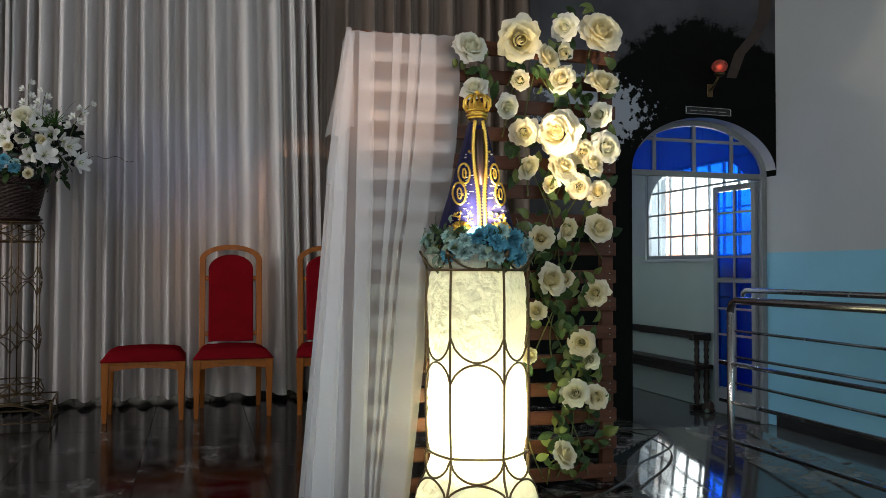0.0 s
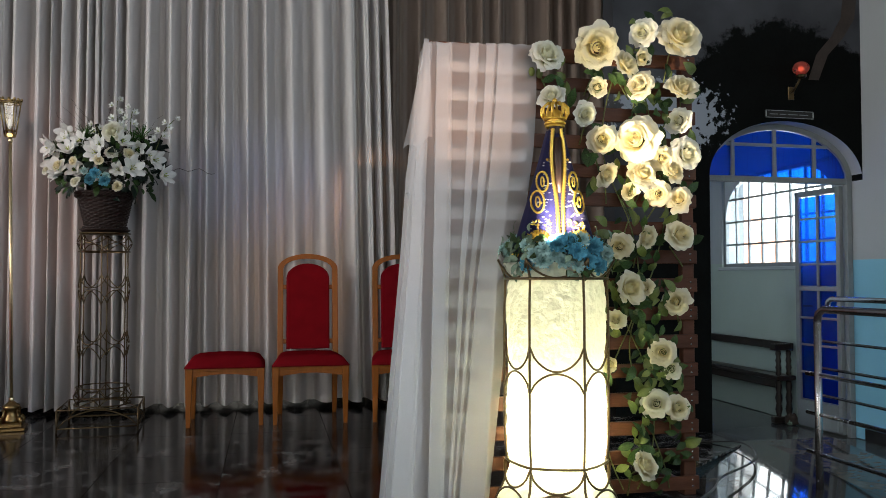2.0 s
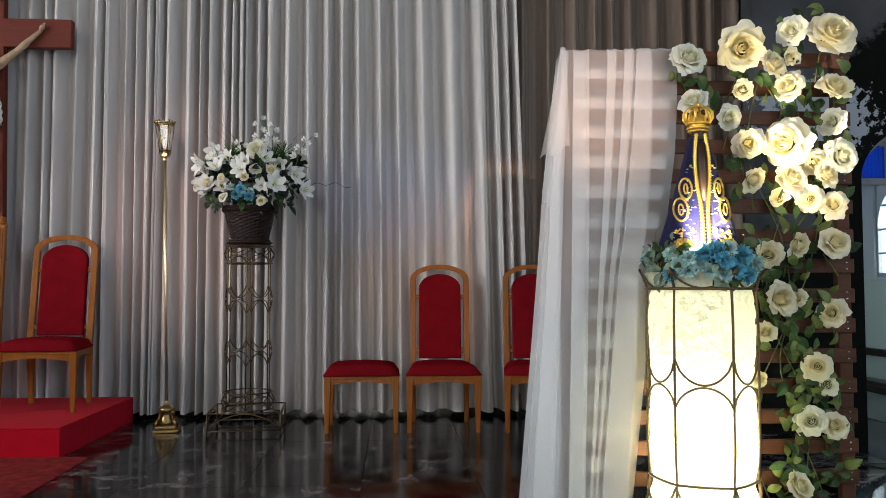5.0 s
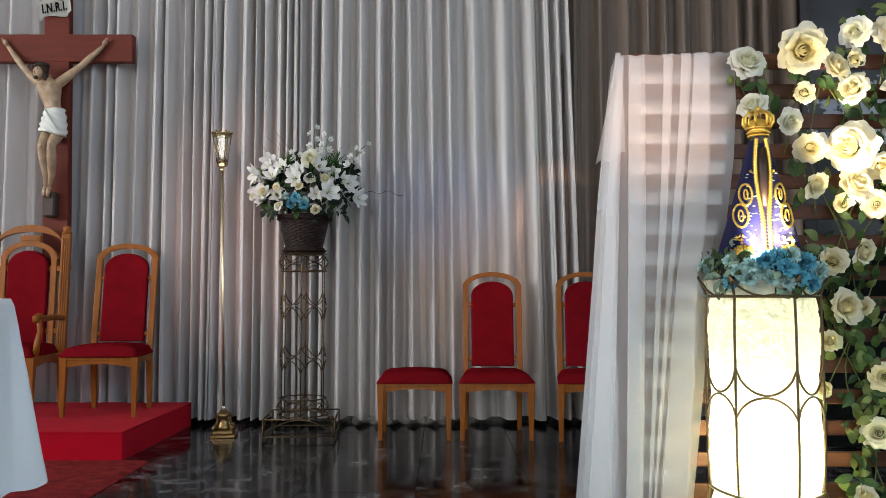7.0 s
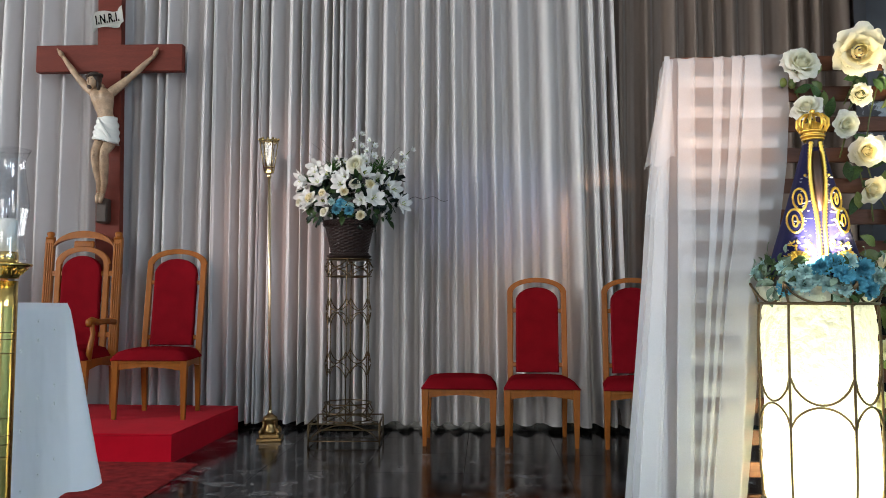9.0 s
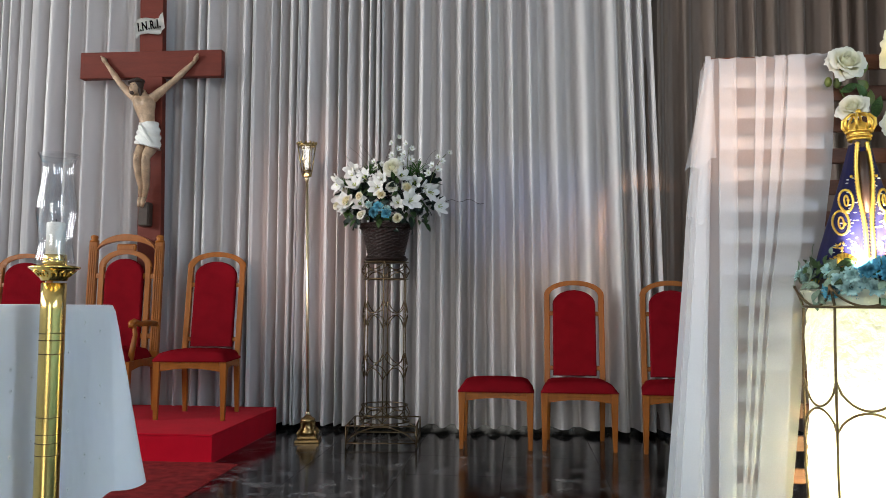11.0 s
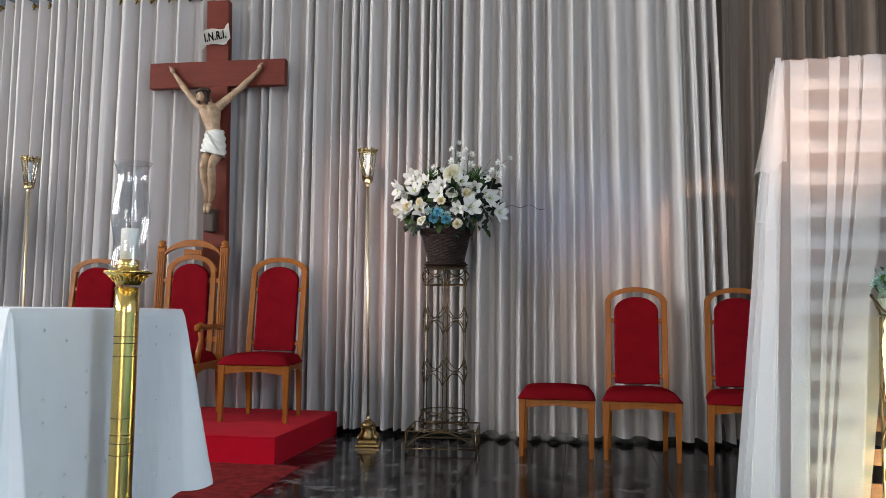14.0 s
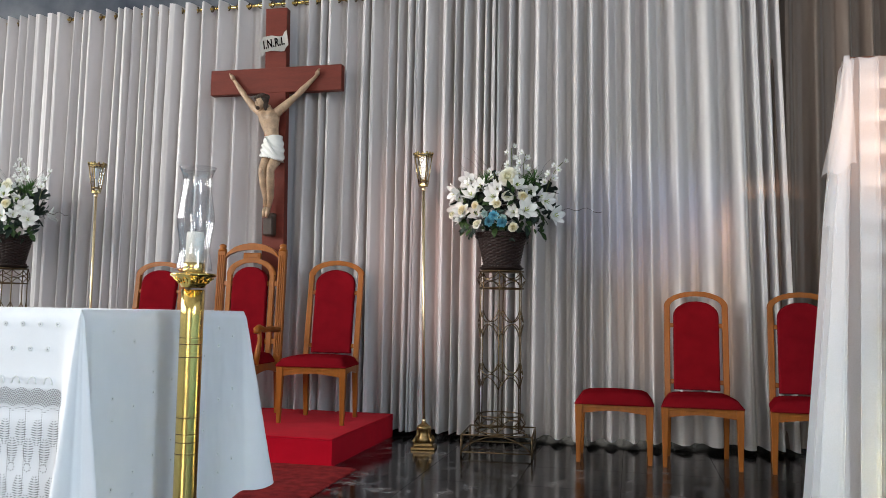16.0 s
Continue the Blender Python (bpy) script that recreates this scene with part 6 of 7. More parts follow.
# ---- wicker pots and lily arrangements ----
def wicker_pot(m):
    c = thing("wicker_pot", "dark brown woven wicker flowerpot on its saucer", "flowerpot", "wicker pots on wire stands", m)
    bm = bmesh.new()
    rows, cols, rowsn = [], 150, 80
    for j in range(rowsn + 1):
        v = j / rowsn
        r = 0.128 + 0.052 * v
        row = []
        for i in range(cols + 1):
            a = 2 * math.pi * i / cols
            weave = math.sin(15 * a + (math.pi if (j // 4) % 2 else 0)) * math.sin(math.pi * (j % 4 + 0.5) / 4)
            rr = r + 0.0055 * weave
            row.append((rr * math.cos(a), rr * math.sin(a), 0.03 + 0.235 * v))
        rows.append(row)
    sheet(bm, rows)
    part("woven_side", bm, M_WICKER, c)
    for r, z, w in ((0.184, 0.268, 0.012), (0.187, 0.252, 0.009), (0.135, 0.036, 0.011)):
        bm = bmesh.new()
        for ph in (0, math.pi):
            tube(bm, [((r + 0.005 * math.cos(20 * t + ph)) * math.cos(t), (r + 0.005 * math.cos(20 * t + ph)) * math.sin(t), z + 0.006 * math.sin(20 * t + ph)) for t in (2 * math.pi * k / 160 for k in range(160))], w * 0.7, 5, closed=True)
        part("braided_rim", bm, M_WICKER, c)
    bm = bmesh.new()
    lathe(bm, [(0.0, 0.001), (0.14, 0.001), (0.158, 0.026), (0.162, 0.028), (0.160, 0.020), (0.144, 0.008), (0.0, 0.008)], 32, caps=False)
    part("saucer", bm, M_WICKER, c)
    bm = bmesh.new()
    lathe(bm, [(0.0, 0.235), (0.155, 0.235)], 24, caps=False)
    part("floral_foam", bm, M_BLACKLEAF, c)
    return c


def monstera_mesh(seed):
    rnd, bm = random.Random(seed), bmesh.new()
    outline = []
    for k in range(41):
        a = -2.5 + 5.0 * k / 40
        r = 0.5 + 0.05 * math.cos(2 * a)
        if k % 6 in (2, 3):
            r *= 0.58
        outline.append((r * math.sin(a), 0.12 + r * math.cos(a)))
    centre = bm.verts.new((0, 0.1, 0.03))
    vs = [bm.verts.new((x, y, 0.10 * math.cos(2.5 * x) - 0.12 * y * y)) for x, y in outline]
    for a, b in zip(vs, vs[1:]):
        bm.faces.new((centre, a, b)).smooth = True
    bmesh.ops.solidify(bm, geom=bm.faces, thickness=0.012)
    return mesh_of("broad_leaf", bm, [M_BLACKLEAF])


MONSTERA = monstera_mesh(1)


def arrangement(m, seed, label):
    c = thing("flower_arrangement", label, "flower arrangement", "lily arrangements in wicker pots", m)
    rnd = random.Random(seed)
    # lilies: side, height, forward, size
    for i, (x, z, y, s) in enumerate(((-0.30, 0.27, -0.12, 0.10), (-0.23, 0.37, -0.06, 0.095), (-0.115, 0.29, -0.14, 0.09), (-0.26, 0.10, -0.16, 0.09), (0.195, 0.115, -0.22, 0.105), (0.31, 0.20, -0.12, 0.095), (0.37, 0.09, -0.12, 0.10), (-0.02, 0.22, -0.20, 0.09), (0.22, 0.28, -0.08, 0.08), (-0.19, 0.22, -0.18, 0.09), (-0.34, 0.18, 0.05, 0.09), (0.10, 0.30, 0.10, 0.09), (-0.15, 0.32, 0.12, 0.09), (0.28, 0.15, 0.14, 0.09))):
        place("lily", LILIES[i % 2], c, (x, y, z), (x * 2.2 + rnd.uniform(-0.9, 0.9), -1 + 2.2 * (y > 0.04), 0.25 + rnd.uniform(-0.7, 0.7)), s * 0.98, rnd.uniform(0, 6))
    for i in range(12):
        a, z = rnd.uniform(math.pi * 1.05, math.pi * 1.95), rnd.uniform(0.05, 0.34)
        place("lily", LILIES[i % 2], c, (0.29 * math.cos(a), 0.02 + 0.20 * math.sin(a), z), (math.cos(a) + rnd.uniform(-0.5, 0.5), -0.8, rnd.uniform(-0.3, 0.7)), rnd.uniform(0.06, 0.085), rnd.uniform(0, 6))
    for i, (x, z, y, s) in enumerate(((0.055, 0.385, -0.08, 0.105), (0.07, 0.225, -0.21, 0.058), (0.175, 0.225, -0.18, 0.055), (0.0, 0.165, -0.25, 0.050), (-0.26, 0.13, -0.20, 0.055), (-0.345, 0.105, -0.13, 0.046), (-0.14, 0.025, -0.24, 0.052), (0.115, 0.0, -0.24, 0.046), (-0.16, 0.16, -0.22, 0.046))):
        place_rose((WHITE_ROSES + ROSES)[i % 5], c, (x, y, z), (x * 3 + rnd.uniform(-0.5, 0.5), -1, 0.35 + rnd.uniform(-0.5, 0.5)), s * 0.78, rnd.uniform(0, 6))
    for i, (x, z) in enumerate(((-0.02, 0.08), (0.04, 0.03), (-0.05, 0.04), (-0.005, 0.075), (0.045, 0.065), (-0.085, 0.095))):
        place("blue_flower", (BLUE_HEADS if i < 3 else PALE_HEADS)[i % 2], c, (x, -0.245, z), (x, -1, 0.1), 0.042 if i < 3 else 0.03, i)
    for i, (x, z, y, s) in enumerate(((0.37, 0.27, 0.03, 0.20), (0.42, 0.13, 0.0, 0.17), (0.27, 0.28, 0.07, 0.19), (-0.36, 0.20, 0.04, 0.20), (-0.37, 0.10, 0.03, 0.15), (-0.08, 0.36, 0.06, 0.17), (0.10, 0.30, 0.02, 0.18), (-0.05, 0.15, -0.12, 0.20), (0.2, 0.12, -0.10, 0.20), (-0.2, 0.2, -0.08, 0.20))):
        place("broad_leaf", MONSTERA, c, (x * 0.9, y, z), (x, -1, 0.35), s, x * 2)
    for k in range(100):
        a = rnd.uniform(0, 2 * math.pi)
        z = rnd.uniform(-0.05, 0.32)
        r = 0.13 + 0.17 * math.sin(min(1, (z + 0.1) / 0.35) * 1.5) * rnd.uniform(0.5, 1.0) - max(0, z - 0.22) * 0.5
        place("leaf", LONG_LEAVES[k % 3], c, (r * math.cos(a), r * 0.7 * math.sin(a), z), (math.cos(a), math.sin(a), rnd.uniform(-0.5, 0.7)), rnd.uniform(0.07, 0.13), rnd.uniform(0, 6))
    for k in range(80):
        a, z = rnd.uniform(math.pi, 2 * math.pi), rnd.uniform(-0.02, 0.30)
        place("leaf", LEAVES[k % 3], c, (0.28 * math.cos(a), 0.17 * math.sin(a), z), (math.cos(a) * 0.8, -0.7, rnd.uniform(-0.3, 0.7)), rnd.uniform(0.05, 0.09), rnd.uniform(0, 6))
    for k in range(18):
        a = rnd.uniform(math.pi * 0.9, 2.1 * math.pi)
        place("leaf", LONG_LEAVES[k % 3], c, (0.26 * math.cos(a), 0.18 * math.sin(a), rnd.uniform(-0.01, 0.06)), (math.cos(a), math.sin(a) - 0.2, 0.25 + rnd.uniform(-0.2, 0.2)), rnd.uniform(0.08, 0.14), rnd.uniform(0, 6))
    for x, z in ((-0.19, 0.31), (-0.13, 0.35), (0.17, 0.33), (0.23, 0.36), (-0.30, 0.24)):
        bm = bmesh.new()
        for k in range(26):
            a, e = rnd.uniform(0, 6.28), rnd.uniform(0.1, 1.3)
            tube(bm, [(x, 0.0, z), (x + 0.05 * math.cos(a) * math.sin(e), 0.05 * math.sin(a) * math.sin(e), z + 0.06 * math.cos(e)), (x + 0.11 * math.cos(a) * math.sin(e), 0.11 * math.sin(a) * math.sin(e), z + 0.10 * math.cos(e))], [0.002, 0.003, 0.001], 4)
        part("grass_tuft", bm, M_FERN, c)
    # orchid sprays and curly twigs
    for x0, x1, z1, first, step in ((0.06, 0.075, 0.62, 4, 1), (0.13, 0.18, 0.57, 5, 1), (0.30, 0.45, 0.50, 4, 1), (-0.02, -0.06, 0.44, 5, 1)):
        path = [Vector((x0 + (x1 - x0) * u ** 2 + 0.012 * math.sin(u * 5), 0.02, 0.22 + (z1 - 0.22) * u)) for u in (i / 9 for i in range(10))]
        bm = bmesh.new()
        tube(bm, path, 0.003, 5)
        part("spray_stem", bm, M_STEM, c)
        for i, p in enumerate(path[first::step]):
            s = 1 if i % 2 else -1
            place("orchid", LILIES[i % 2], c, p + Vector((s * 0.018, -0.02, 0.0)), (s * 0.8, -1, 0.5), 0.044 - 0.003 * i, i + s)
    for k in range(13):
        a = rnd.uniform(-1.0, 1.1)
        tall = rnd.uniform(0.35, 0.55)
        pts = [(math.sin(a) * tall * u * 0.85 + 0.03 * math.sin(u * 9 + k) * u, 0.03 + 0.02 * math.cos(u * 8 + k), 0.15 + math.cos(a * 0.8) * tall * u) for u in (i / 14 for i in range(15))]
        bm = bmesh.new()
        tube(bm, pts, [0.0019 - 0.0012 * i / 14 for i in range(15)], 4)
        part("twig", bm, M_TWIG, c)
    bm = bmesh.new()
    tube(bm, [(0.30 + 0.42 * u, -0.02, 0.10 + 0.05 * math.sin(u * 2.6) + 0.012 * math.sin(u * 19)) for u in (i / 16 for i in range(17))], 0.0022, 4)
    part("twig", bm, M_TWIG, c)
    return c


pot = wicker_pot(pose(*STAND, 1.299))
copy_thing(pot, pose(*FARSTAND, 1.299, 0, 0, 40))
arr = arrangement(pose(*STAND, 1.60), 31, "white lilies, cream roses and turquoise blooms among dark leaves")
copy_thing(arr, pose(*FARSTAND, 1.60, 0, 0, -12))

# ---- altar cloth with its lace front ----
altar_cloth = thing("altar_cloth", "white embroidered altar cloth with a lace front, hanging in folds", "altar cloth")
bm = bmesh.new()
top_z = AZ + 0.004
path = []
for k in range(161):
    path.append((AX0 + (AX1 - AX0) * k / 160, AY0, (0, -1), (AX1 - AX0) * (k / 160 - 1) - 0.05, "f"))
for k in range(1, 24):
    a = -math.pi / 2 + math.pi / 2 * k / 24
    path.append((AX1, AY0, (math.cos(a), math.sin(a)), -0.05 + 0.1 * k / 24, "c"))
for k in range(121):
    path.append((AX1, AY0 + (AY1 - AY0) * k / 120, (1, 0), 0.05 + (AY1 - AY0) * k / 120, "e"))
END = 0.10 + AY1 - AY0
for k in range(1, 24):
    a = math.pi / 2 * k / 24
    path.append((AX1, AY1, (math.cos(a), math.sin(a)), END - 0.05 + 0.1 * k / 24, "b"))
for k in range(61):
    path.append((AX1 - (AX1 - AX0) * k / 60, AY1, (0, 1), END + 0.05 + (AX1 - AX0) * k / 60, "r"))


def crease(x):
    """A pinched fold: straight flanks and a small round at the ridge."""
    return max(0.0, 1 - math.sqrt(x * x + 0.01) + 0.1)


rows = [[(max(AX0, x - dx * 0.05), y - dy * 0.05, top_z) for x, y, (dx, dy), s, e in path], [(x, y, top_z + 0.001) for x, y, (dx, dy), s, e in path]]
for j in range(1, 31):
    v = j / 30
    row = []
    for x, y, (dx, dy), s, e in path:
        near_corner, far_corner = max(0.0, 1 - abs(s) / 0.22), max(0.0, 1 - abs(s - END) / 0.22)
        hang = (top_z - 0.27) * v + v * (0.03 * near_corner - 0.05 * far_corner)
        fold = 0.010 + v * 0.022 * (0.5 + 0.5 * math.sin(s * 13 + 1.3 * math.sin(s * 4.7))) * (0.35 if e in "fr" else 1.0)
        fold += v * (0.140 * crease((s + 0.040) / 0.050) + 0.105 * crease((s - 0.036) / 0.044) + 0.014 * crease((s - 0.30) / 0.16) + 0.085 * far_corner ** 1.3 + 0.05 * crease((s - END + 0.03) / 0.05))
        fold += 0.0022 * noise.noise((s * 9, v * 5, 1.0)) + 0.0012 * noise.noise((s * 34, v * 11, 4.0))
        row.append((x + dx * fold, y + dy * fold, top_z - 0.004 - hang + 0.006 * v ** 8 * math.sin(s * 60)))
    rows.append(row)
sheet(bm, rows)
part("linen", bm, M_LINEN, altar_cloth, smooth=True)
part("linen_top", boxed((AX0, AY0 + 0.02, AZ + 0.002), (AX1 - 0.02, AY1 - 0.02, top_z + 0.0015)), M_LINEN, altar_cloth)

# lace panel on the front: a dark net band over leaf-shaped openwork
LY = AY0 - 0.0205
# dark colour for the shade in the lace holes, which are not cut through
M_SHADE = material("lace_hole_shade", (0.12, 0.13, 0.14), rough=0.9, vary=0.2, scale=120, fine=300)


def opening(bm, x, z, w, h, slant=0.0):
    """One small hole of the lace, its shade laid on as a flat dark lozenge w by h."""
    bm.faces.new([bm.verts.new((x + dx * w / 2, LY, z + dz * h / 2 + dx * slant)) for dx, dz in ((-1, -0.3), (-0.4, -1), (0.4, -1), (1, -0.3), (1, 0.3), (0.4, 1), (-0.4, 1), (-1, 0.3))])


SCALLOP = 0.053
net = bmesh.new()
for k in range(150):
    x = AX1 - 0.040 - 0.0052 * k
    for r in range(9):
        wave = abs(math.sin(math.pi * x / SCALLOP))
        opening(net, x + 0.0026 * (r % 2), 0.754 - 0.0052 * r + 0.011 * wave, 0.0036, 0.0038)
    if k % 2:
        opening(net, x, 0.700 + 0.011 * abs(math.sin(math.pi * x / SCALLOP)), 0.0085, 0.0022)
tagged(part("lace_net", net, M_SHADE, altar_cloth, "openwork net band"), kind="stuff")
fans = bmesh.new()
for k in range(14):
    x0 = AX1 - 0.055 - SCALLOP * k
    for row in range(3):
        for half_step, z0 in ((0.0, 0.676 - 0.155 * row), (SCALLOP / 2, 0.624 - 0.155 * row)):
            for i in range(11):
                w = 0.017 * math.sin(math.pi * (i + 0.8) / 11.6) ** 0.9
                for sgn in (-1, 1):
                    opening(fans, x0 - half_step + sgn * (0.0022 + w / 2), z0 - 0.0068 * i, w, 0.0026, sgn * 0.0016)
        for i in range(22):
            opening(fans, x0 + SCALLOP * 0.25, 0.700 - 0.155 * row - 0.0070 * i, 0.0022, 0.0042)
        for a in range(8):
            opening(fans, x0 - SCALLOP / 2 + 0.011 * math.cos(a * math.pi / 4), 0.545 - 0.155 * row + 0.011 * math.sin(a * math.pi / 4), 0.0036, 0.0036)
tagged(part("lace_leaves", fans, M_SHADE, altar_cloth, "openwork lace leaves"), kind="stuff")
for k in range(12):
    bm = bmesh.new()
    x = AX1 - 0.055 - SCALLOP * (k + 0.5)
    tube(bm, [(x + 0.013 * math.cos(t), LY, 0.777 + 0.020 * math.sin(t)) for t in (math.pi * j / 10 for j in range(11))], 0.0022, 5)
    part("lace_petal", bm, M_LACE, altar_cloth)
# small embroidered eyelets, the shade of each hole a flat dark dot
eye, holes = bmesh.new(), bmesh.new()


def eyelet(centre, side):
    c, side = Vector(centre), Vector(side)
    tube(eye, [c + side * (0.0062 * math.cos(t)) + Vector((0, 0, 0.0066 * math.sin(t))) for t in (2 * math.pi * j / 8 for j in range(8))], 0.0014, 4, closed=True)
    holes.faces.new([holes.verts.new(c + side * (0.0018 * math.cos(t)) + Vector((0, 0, 0.0022 * math.sin(t)))) for t in (2 * math.pi * j / 6 for j in range(6))])


for k in range(16):
    for r in range(2):
        eyelet((AX1 - 0.062 - 0.058 * k - 0.029 * r, LY + 0.004, 0.945 - 0.070 * r), (1, 0, 0))
for k in range(9):
    for r in range(9):
        y, z = AY0 + 0.13 + 0.105 * k, 0.925 - 0.066 * r - 0.033 * (k % 2)
        if (k * 5 + r * 3) % 7 in (0, 2, 5):
            eyelet((AX1 + 0.013 + 0.022 * (top_z - z) / (top_z - 0.27), y, z), (0, 1, 0))
tagged(part("embroidered_dots", eye, M_LACE, altar_cloth), kind="stuff")
tagged(part("eyelet_hole_shade", holes, M_SHADE, altar_cloth), kind="stuff")

# ---- big brass candlestick with a glass chimney ----
candle = thing("candlestick", "tall polished brass floor candlestick with a glass chimney, beside the altar", "candlestick", m=pose(-1.545, -3.32, 0))
bm = bmesh.new()
lathe(bm, [(0.0, 0.0), (0.15, 0.002), (0.152, 0.02), (0.12, 0.035), (0.07, 0.055), (0.045, 0.09), (0.036, 0.12)], 28, caps=False)
part("foot", bm, M_BRASS, candle)
bm = bmesh.new()
lathe(bm, [(0.0355, 0.11 + 0.945 * k / 12) for k in range(13)], 32)
shaft_z = (0.30, 0.55, 0.585, 0.61, 0.66, 0.845, 0.885, 0.905)
part("shaft", bm, M_BRASS, candle, "ringed brass shaft", smooth=True)
for z in shaft_z:
    bm = bmesh.new()
    tube(bm, [(0.0351 * math.cos(t), 0.0351 * math.sin(t), z) for t in (2 * math.pi * k / 32 for k in range(32))], 0.0014, 5, closed=True)
    part("groove", bm, M_DARKBRASS, candle)
bm = bmesh.new()
lathe(bm, [(0.036, 1.062), (0.039, 1.070), (0.043, 1.074), (0.050, 1.086), (0.065, 1.095), (0.072, 1.099), (0.072, 1.104), (0.058, 1.107), (0.034, 1.110), (0.034, 1.118), (0.0325, 1.121), (0.034, 1.124), (0.034, 1.131), (0.0325, 1.134), (0.033, 1.140), (0.0, 1.142)], 28, caps=False)
for k in range(12):
    a = 2 * math.pi * k / 12
    pts = [(r * math.cos(a + t), r * math.sin(a + t), z) for r, z, t in ((0.043, 1.074, -0.12), (0.050, 1.083, -0.16), (0.060, 1.091, 0.0), (0.050, 1.083, 0.16), (0.043, 1.074, 0.12))]
    tube(bm, pts, 0.0020, 6)
part("drip_tray", bm, M_BRASS, candle, "lobed brass drip tray")
bm = bmesh.new()
lathe(bm, [(0.0265, 1.140), (0.0265, 1.232), (0.024, 1.237), (0.006, 1.232), (0.0, 1.230)], 24)
part("candle", bm, M_WAX, candle, "thick white candle")
bm = bmesh.new()
tube(bm, [(0, 0, 1.23), (0.001, 0, 1.248)], 0.0015, 5)
part("wick", bm, M_BLACK, candle)
bm = bmesh.new()
chim = [(0.056, 1.115), (0.054, 1.132), (0.048, 1.165), (0.047, 1.185), (0.050, 1.22), (0.057, 1.258), (0.058, 1.275), (0.056, 1.30), (0.048, 1.35), (0.043, 1.39), (0.044, 1.412), (0.050, 1.432), (0.058, 1.443)]
chim = [(float(np.interp(z, [p[1] for p in chim], [p[0] for p in chim])), z) for z in (1.115 + 0.328 * k / 40 for k in range(41))]
for _ in range(3):
    chim = chim[:1] + [((a[0] + b[0] * 2 + c[0]) / 4, b[1]) for a, b, c in zip(chim, chim[1:], chim[2:])] + chim[-1:]
lathe(bm, chim, 40, caps=False)
bmesh.ops.solidify(bm, geom=bm.faces, thickness=0.0022)
part("glass_chimney", bm, M_CLEAR, candle, "clear flared glass chimney", smooth=True)

# ---- arched door of blue glass, standing open ----
M_BLUEPANE = bpy.data.materials.new("cobalt_blue_pane")
M_BLUEPANE.use_nodes = True
nt = M_BLUEPANE.node_tree
tp, tl, mx, gl, m2 = (nt.nodes.new(n) for n in ("ShaderNodeBsdfTransparent", "ShaderNodeBsdfTranslucent", "ShaderNodeMixShader", "ShaderNodeBsdfGlossy", "ShaderNodeMixShader"))
tp.inputs[0].default_value, tl.inputs[0].default_value = (0.0, 0.38, 1.0, 1), (0.01, 0.14, 0.7, 1)
mx.inputs[0].default_value, gl.inputs["Roughness"].default_value = 0.18, 0.08
wav = nt.nodes.new("ShaderNodeTexNoise")
wav.inputs["Scale"].default_value = 9
bp = nt.nodes.new("ShaderNodeBump")
bp.inputs["Strength"].default_value, bp.inputs["Distance"].default_value = 0.4, 0.01
nt.links.new(wav.outputs[0], bp.inputs["Height"])
nt.links.new(bp.outputs[0], gl.inputs["Normal"])
nt.links.new(tp.outputs[0], mx.inputs[1])
nt.links.new(tl.outputs[0], mx.inputs[2])
m2.inputs[0].default_value = 0.03
nt.links.new(mx.outputs[0], m2.inputs[1])
nt.links.new(gl.outputs[0], m2.inputs[2])
nt.links.new(m2.outputs[0], nt.nodes["Material Output"].inputs[0])

FY0, FY1 = -0.085, -0.04
door = tagged(thing("door_1", "arched grey iron doorway with cobalt blue panes, one leaf open", "door"), kind="structure")
bm = bmesh.new()
for x0, x1 in ((DOOR_L + 0.001, DOOR_L + 0.045), (DOOR_R - 0.05, DOOR_R - 0.002)):
    box(bm, (x0, FY0, LOW_Z - 0.004), (x1, FY1, SPRING), 0.003)
part("jamb", bm, M_FRAMEGREY, door)
bm = bmesh.new()
band(bm, arc(mid, SPRING, half - 0.045, ARCH_H - 0.045, 180, 0, 28), arc(mid, SPRING, half - 0.001, ARCH_H - 0.001, 180, 0, 28), FY0, FY1)
part("arch_frame", bm, M_FRAMEGREY, door)
part("transom", boxed((DOOR_L + 0.045, FY0, SPRING - 0.025), (DOOR_R - 0.05, FY1, SPRING + 0.02), 0.003), M_FRAMEGREY, door)


def arch_z(x):
    return SPRING + (ARCH_H - 0.05) * math.sqrt(max(0.0, 1 - ((x - mid) / (half - 0.045)) ** 2))


MULL = [DOOR_L + 0.27, DOOR_L + 0.63, DOOR_L + 0.98]
for x in MULL:
    part("mullion", boxed((x - 0.014, FY0 + 0.004, SPRING + 0.02), (x + 0.014, FY1 - 0.004, arch_z(x) + 0.003), 0.002), M_FRAMEGREY, door)
BAR_Z = SPRING + 0.265
w = (half - 0.045) * math.sqrt(1 - (0.265 / (ARCH_H - 0.05)) ** 2)
part("glazing_bar", boxed((mid - w, FY0 + 0.006, BAR_Z - 0.012), (mid + w, FY1 - 0.006, BAR_Z + 0.012), 0.002), M_FRAMEGREY, door)
edges = [DOOR_L + 0.047] + MULL + [DOOR_R - 0.052]
for a, b in zip(edges, edges[1:]):
    for lo, hi in ((SPRING + 0.02, BAR_Z), (BAR_Z, 9.0)):
        xs = [a + (b - a) * k / 8 for k in range(9)]
        pts = [(x, min(hi, arch_z(x))) for x in xs]
        if max(z for x, z in pts) <= lo + 0.01:
            continue
        keep = [(x, z) for x, z in pts if z > lo + 0.002]
        bm = bmesh.new()
        band(bm, [(x, lo) for x, z in keep], keep, -0.064, -0.060)
        part("pane", bm, M_BLUEPANE, door, "cobalt blue glass pane")
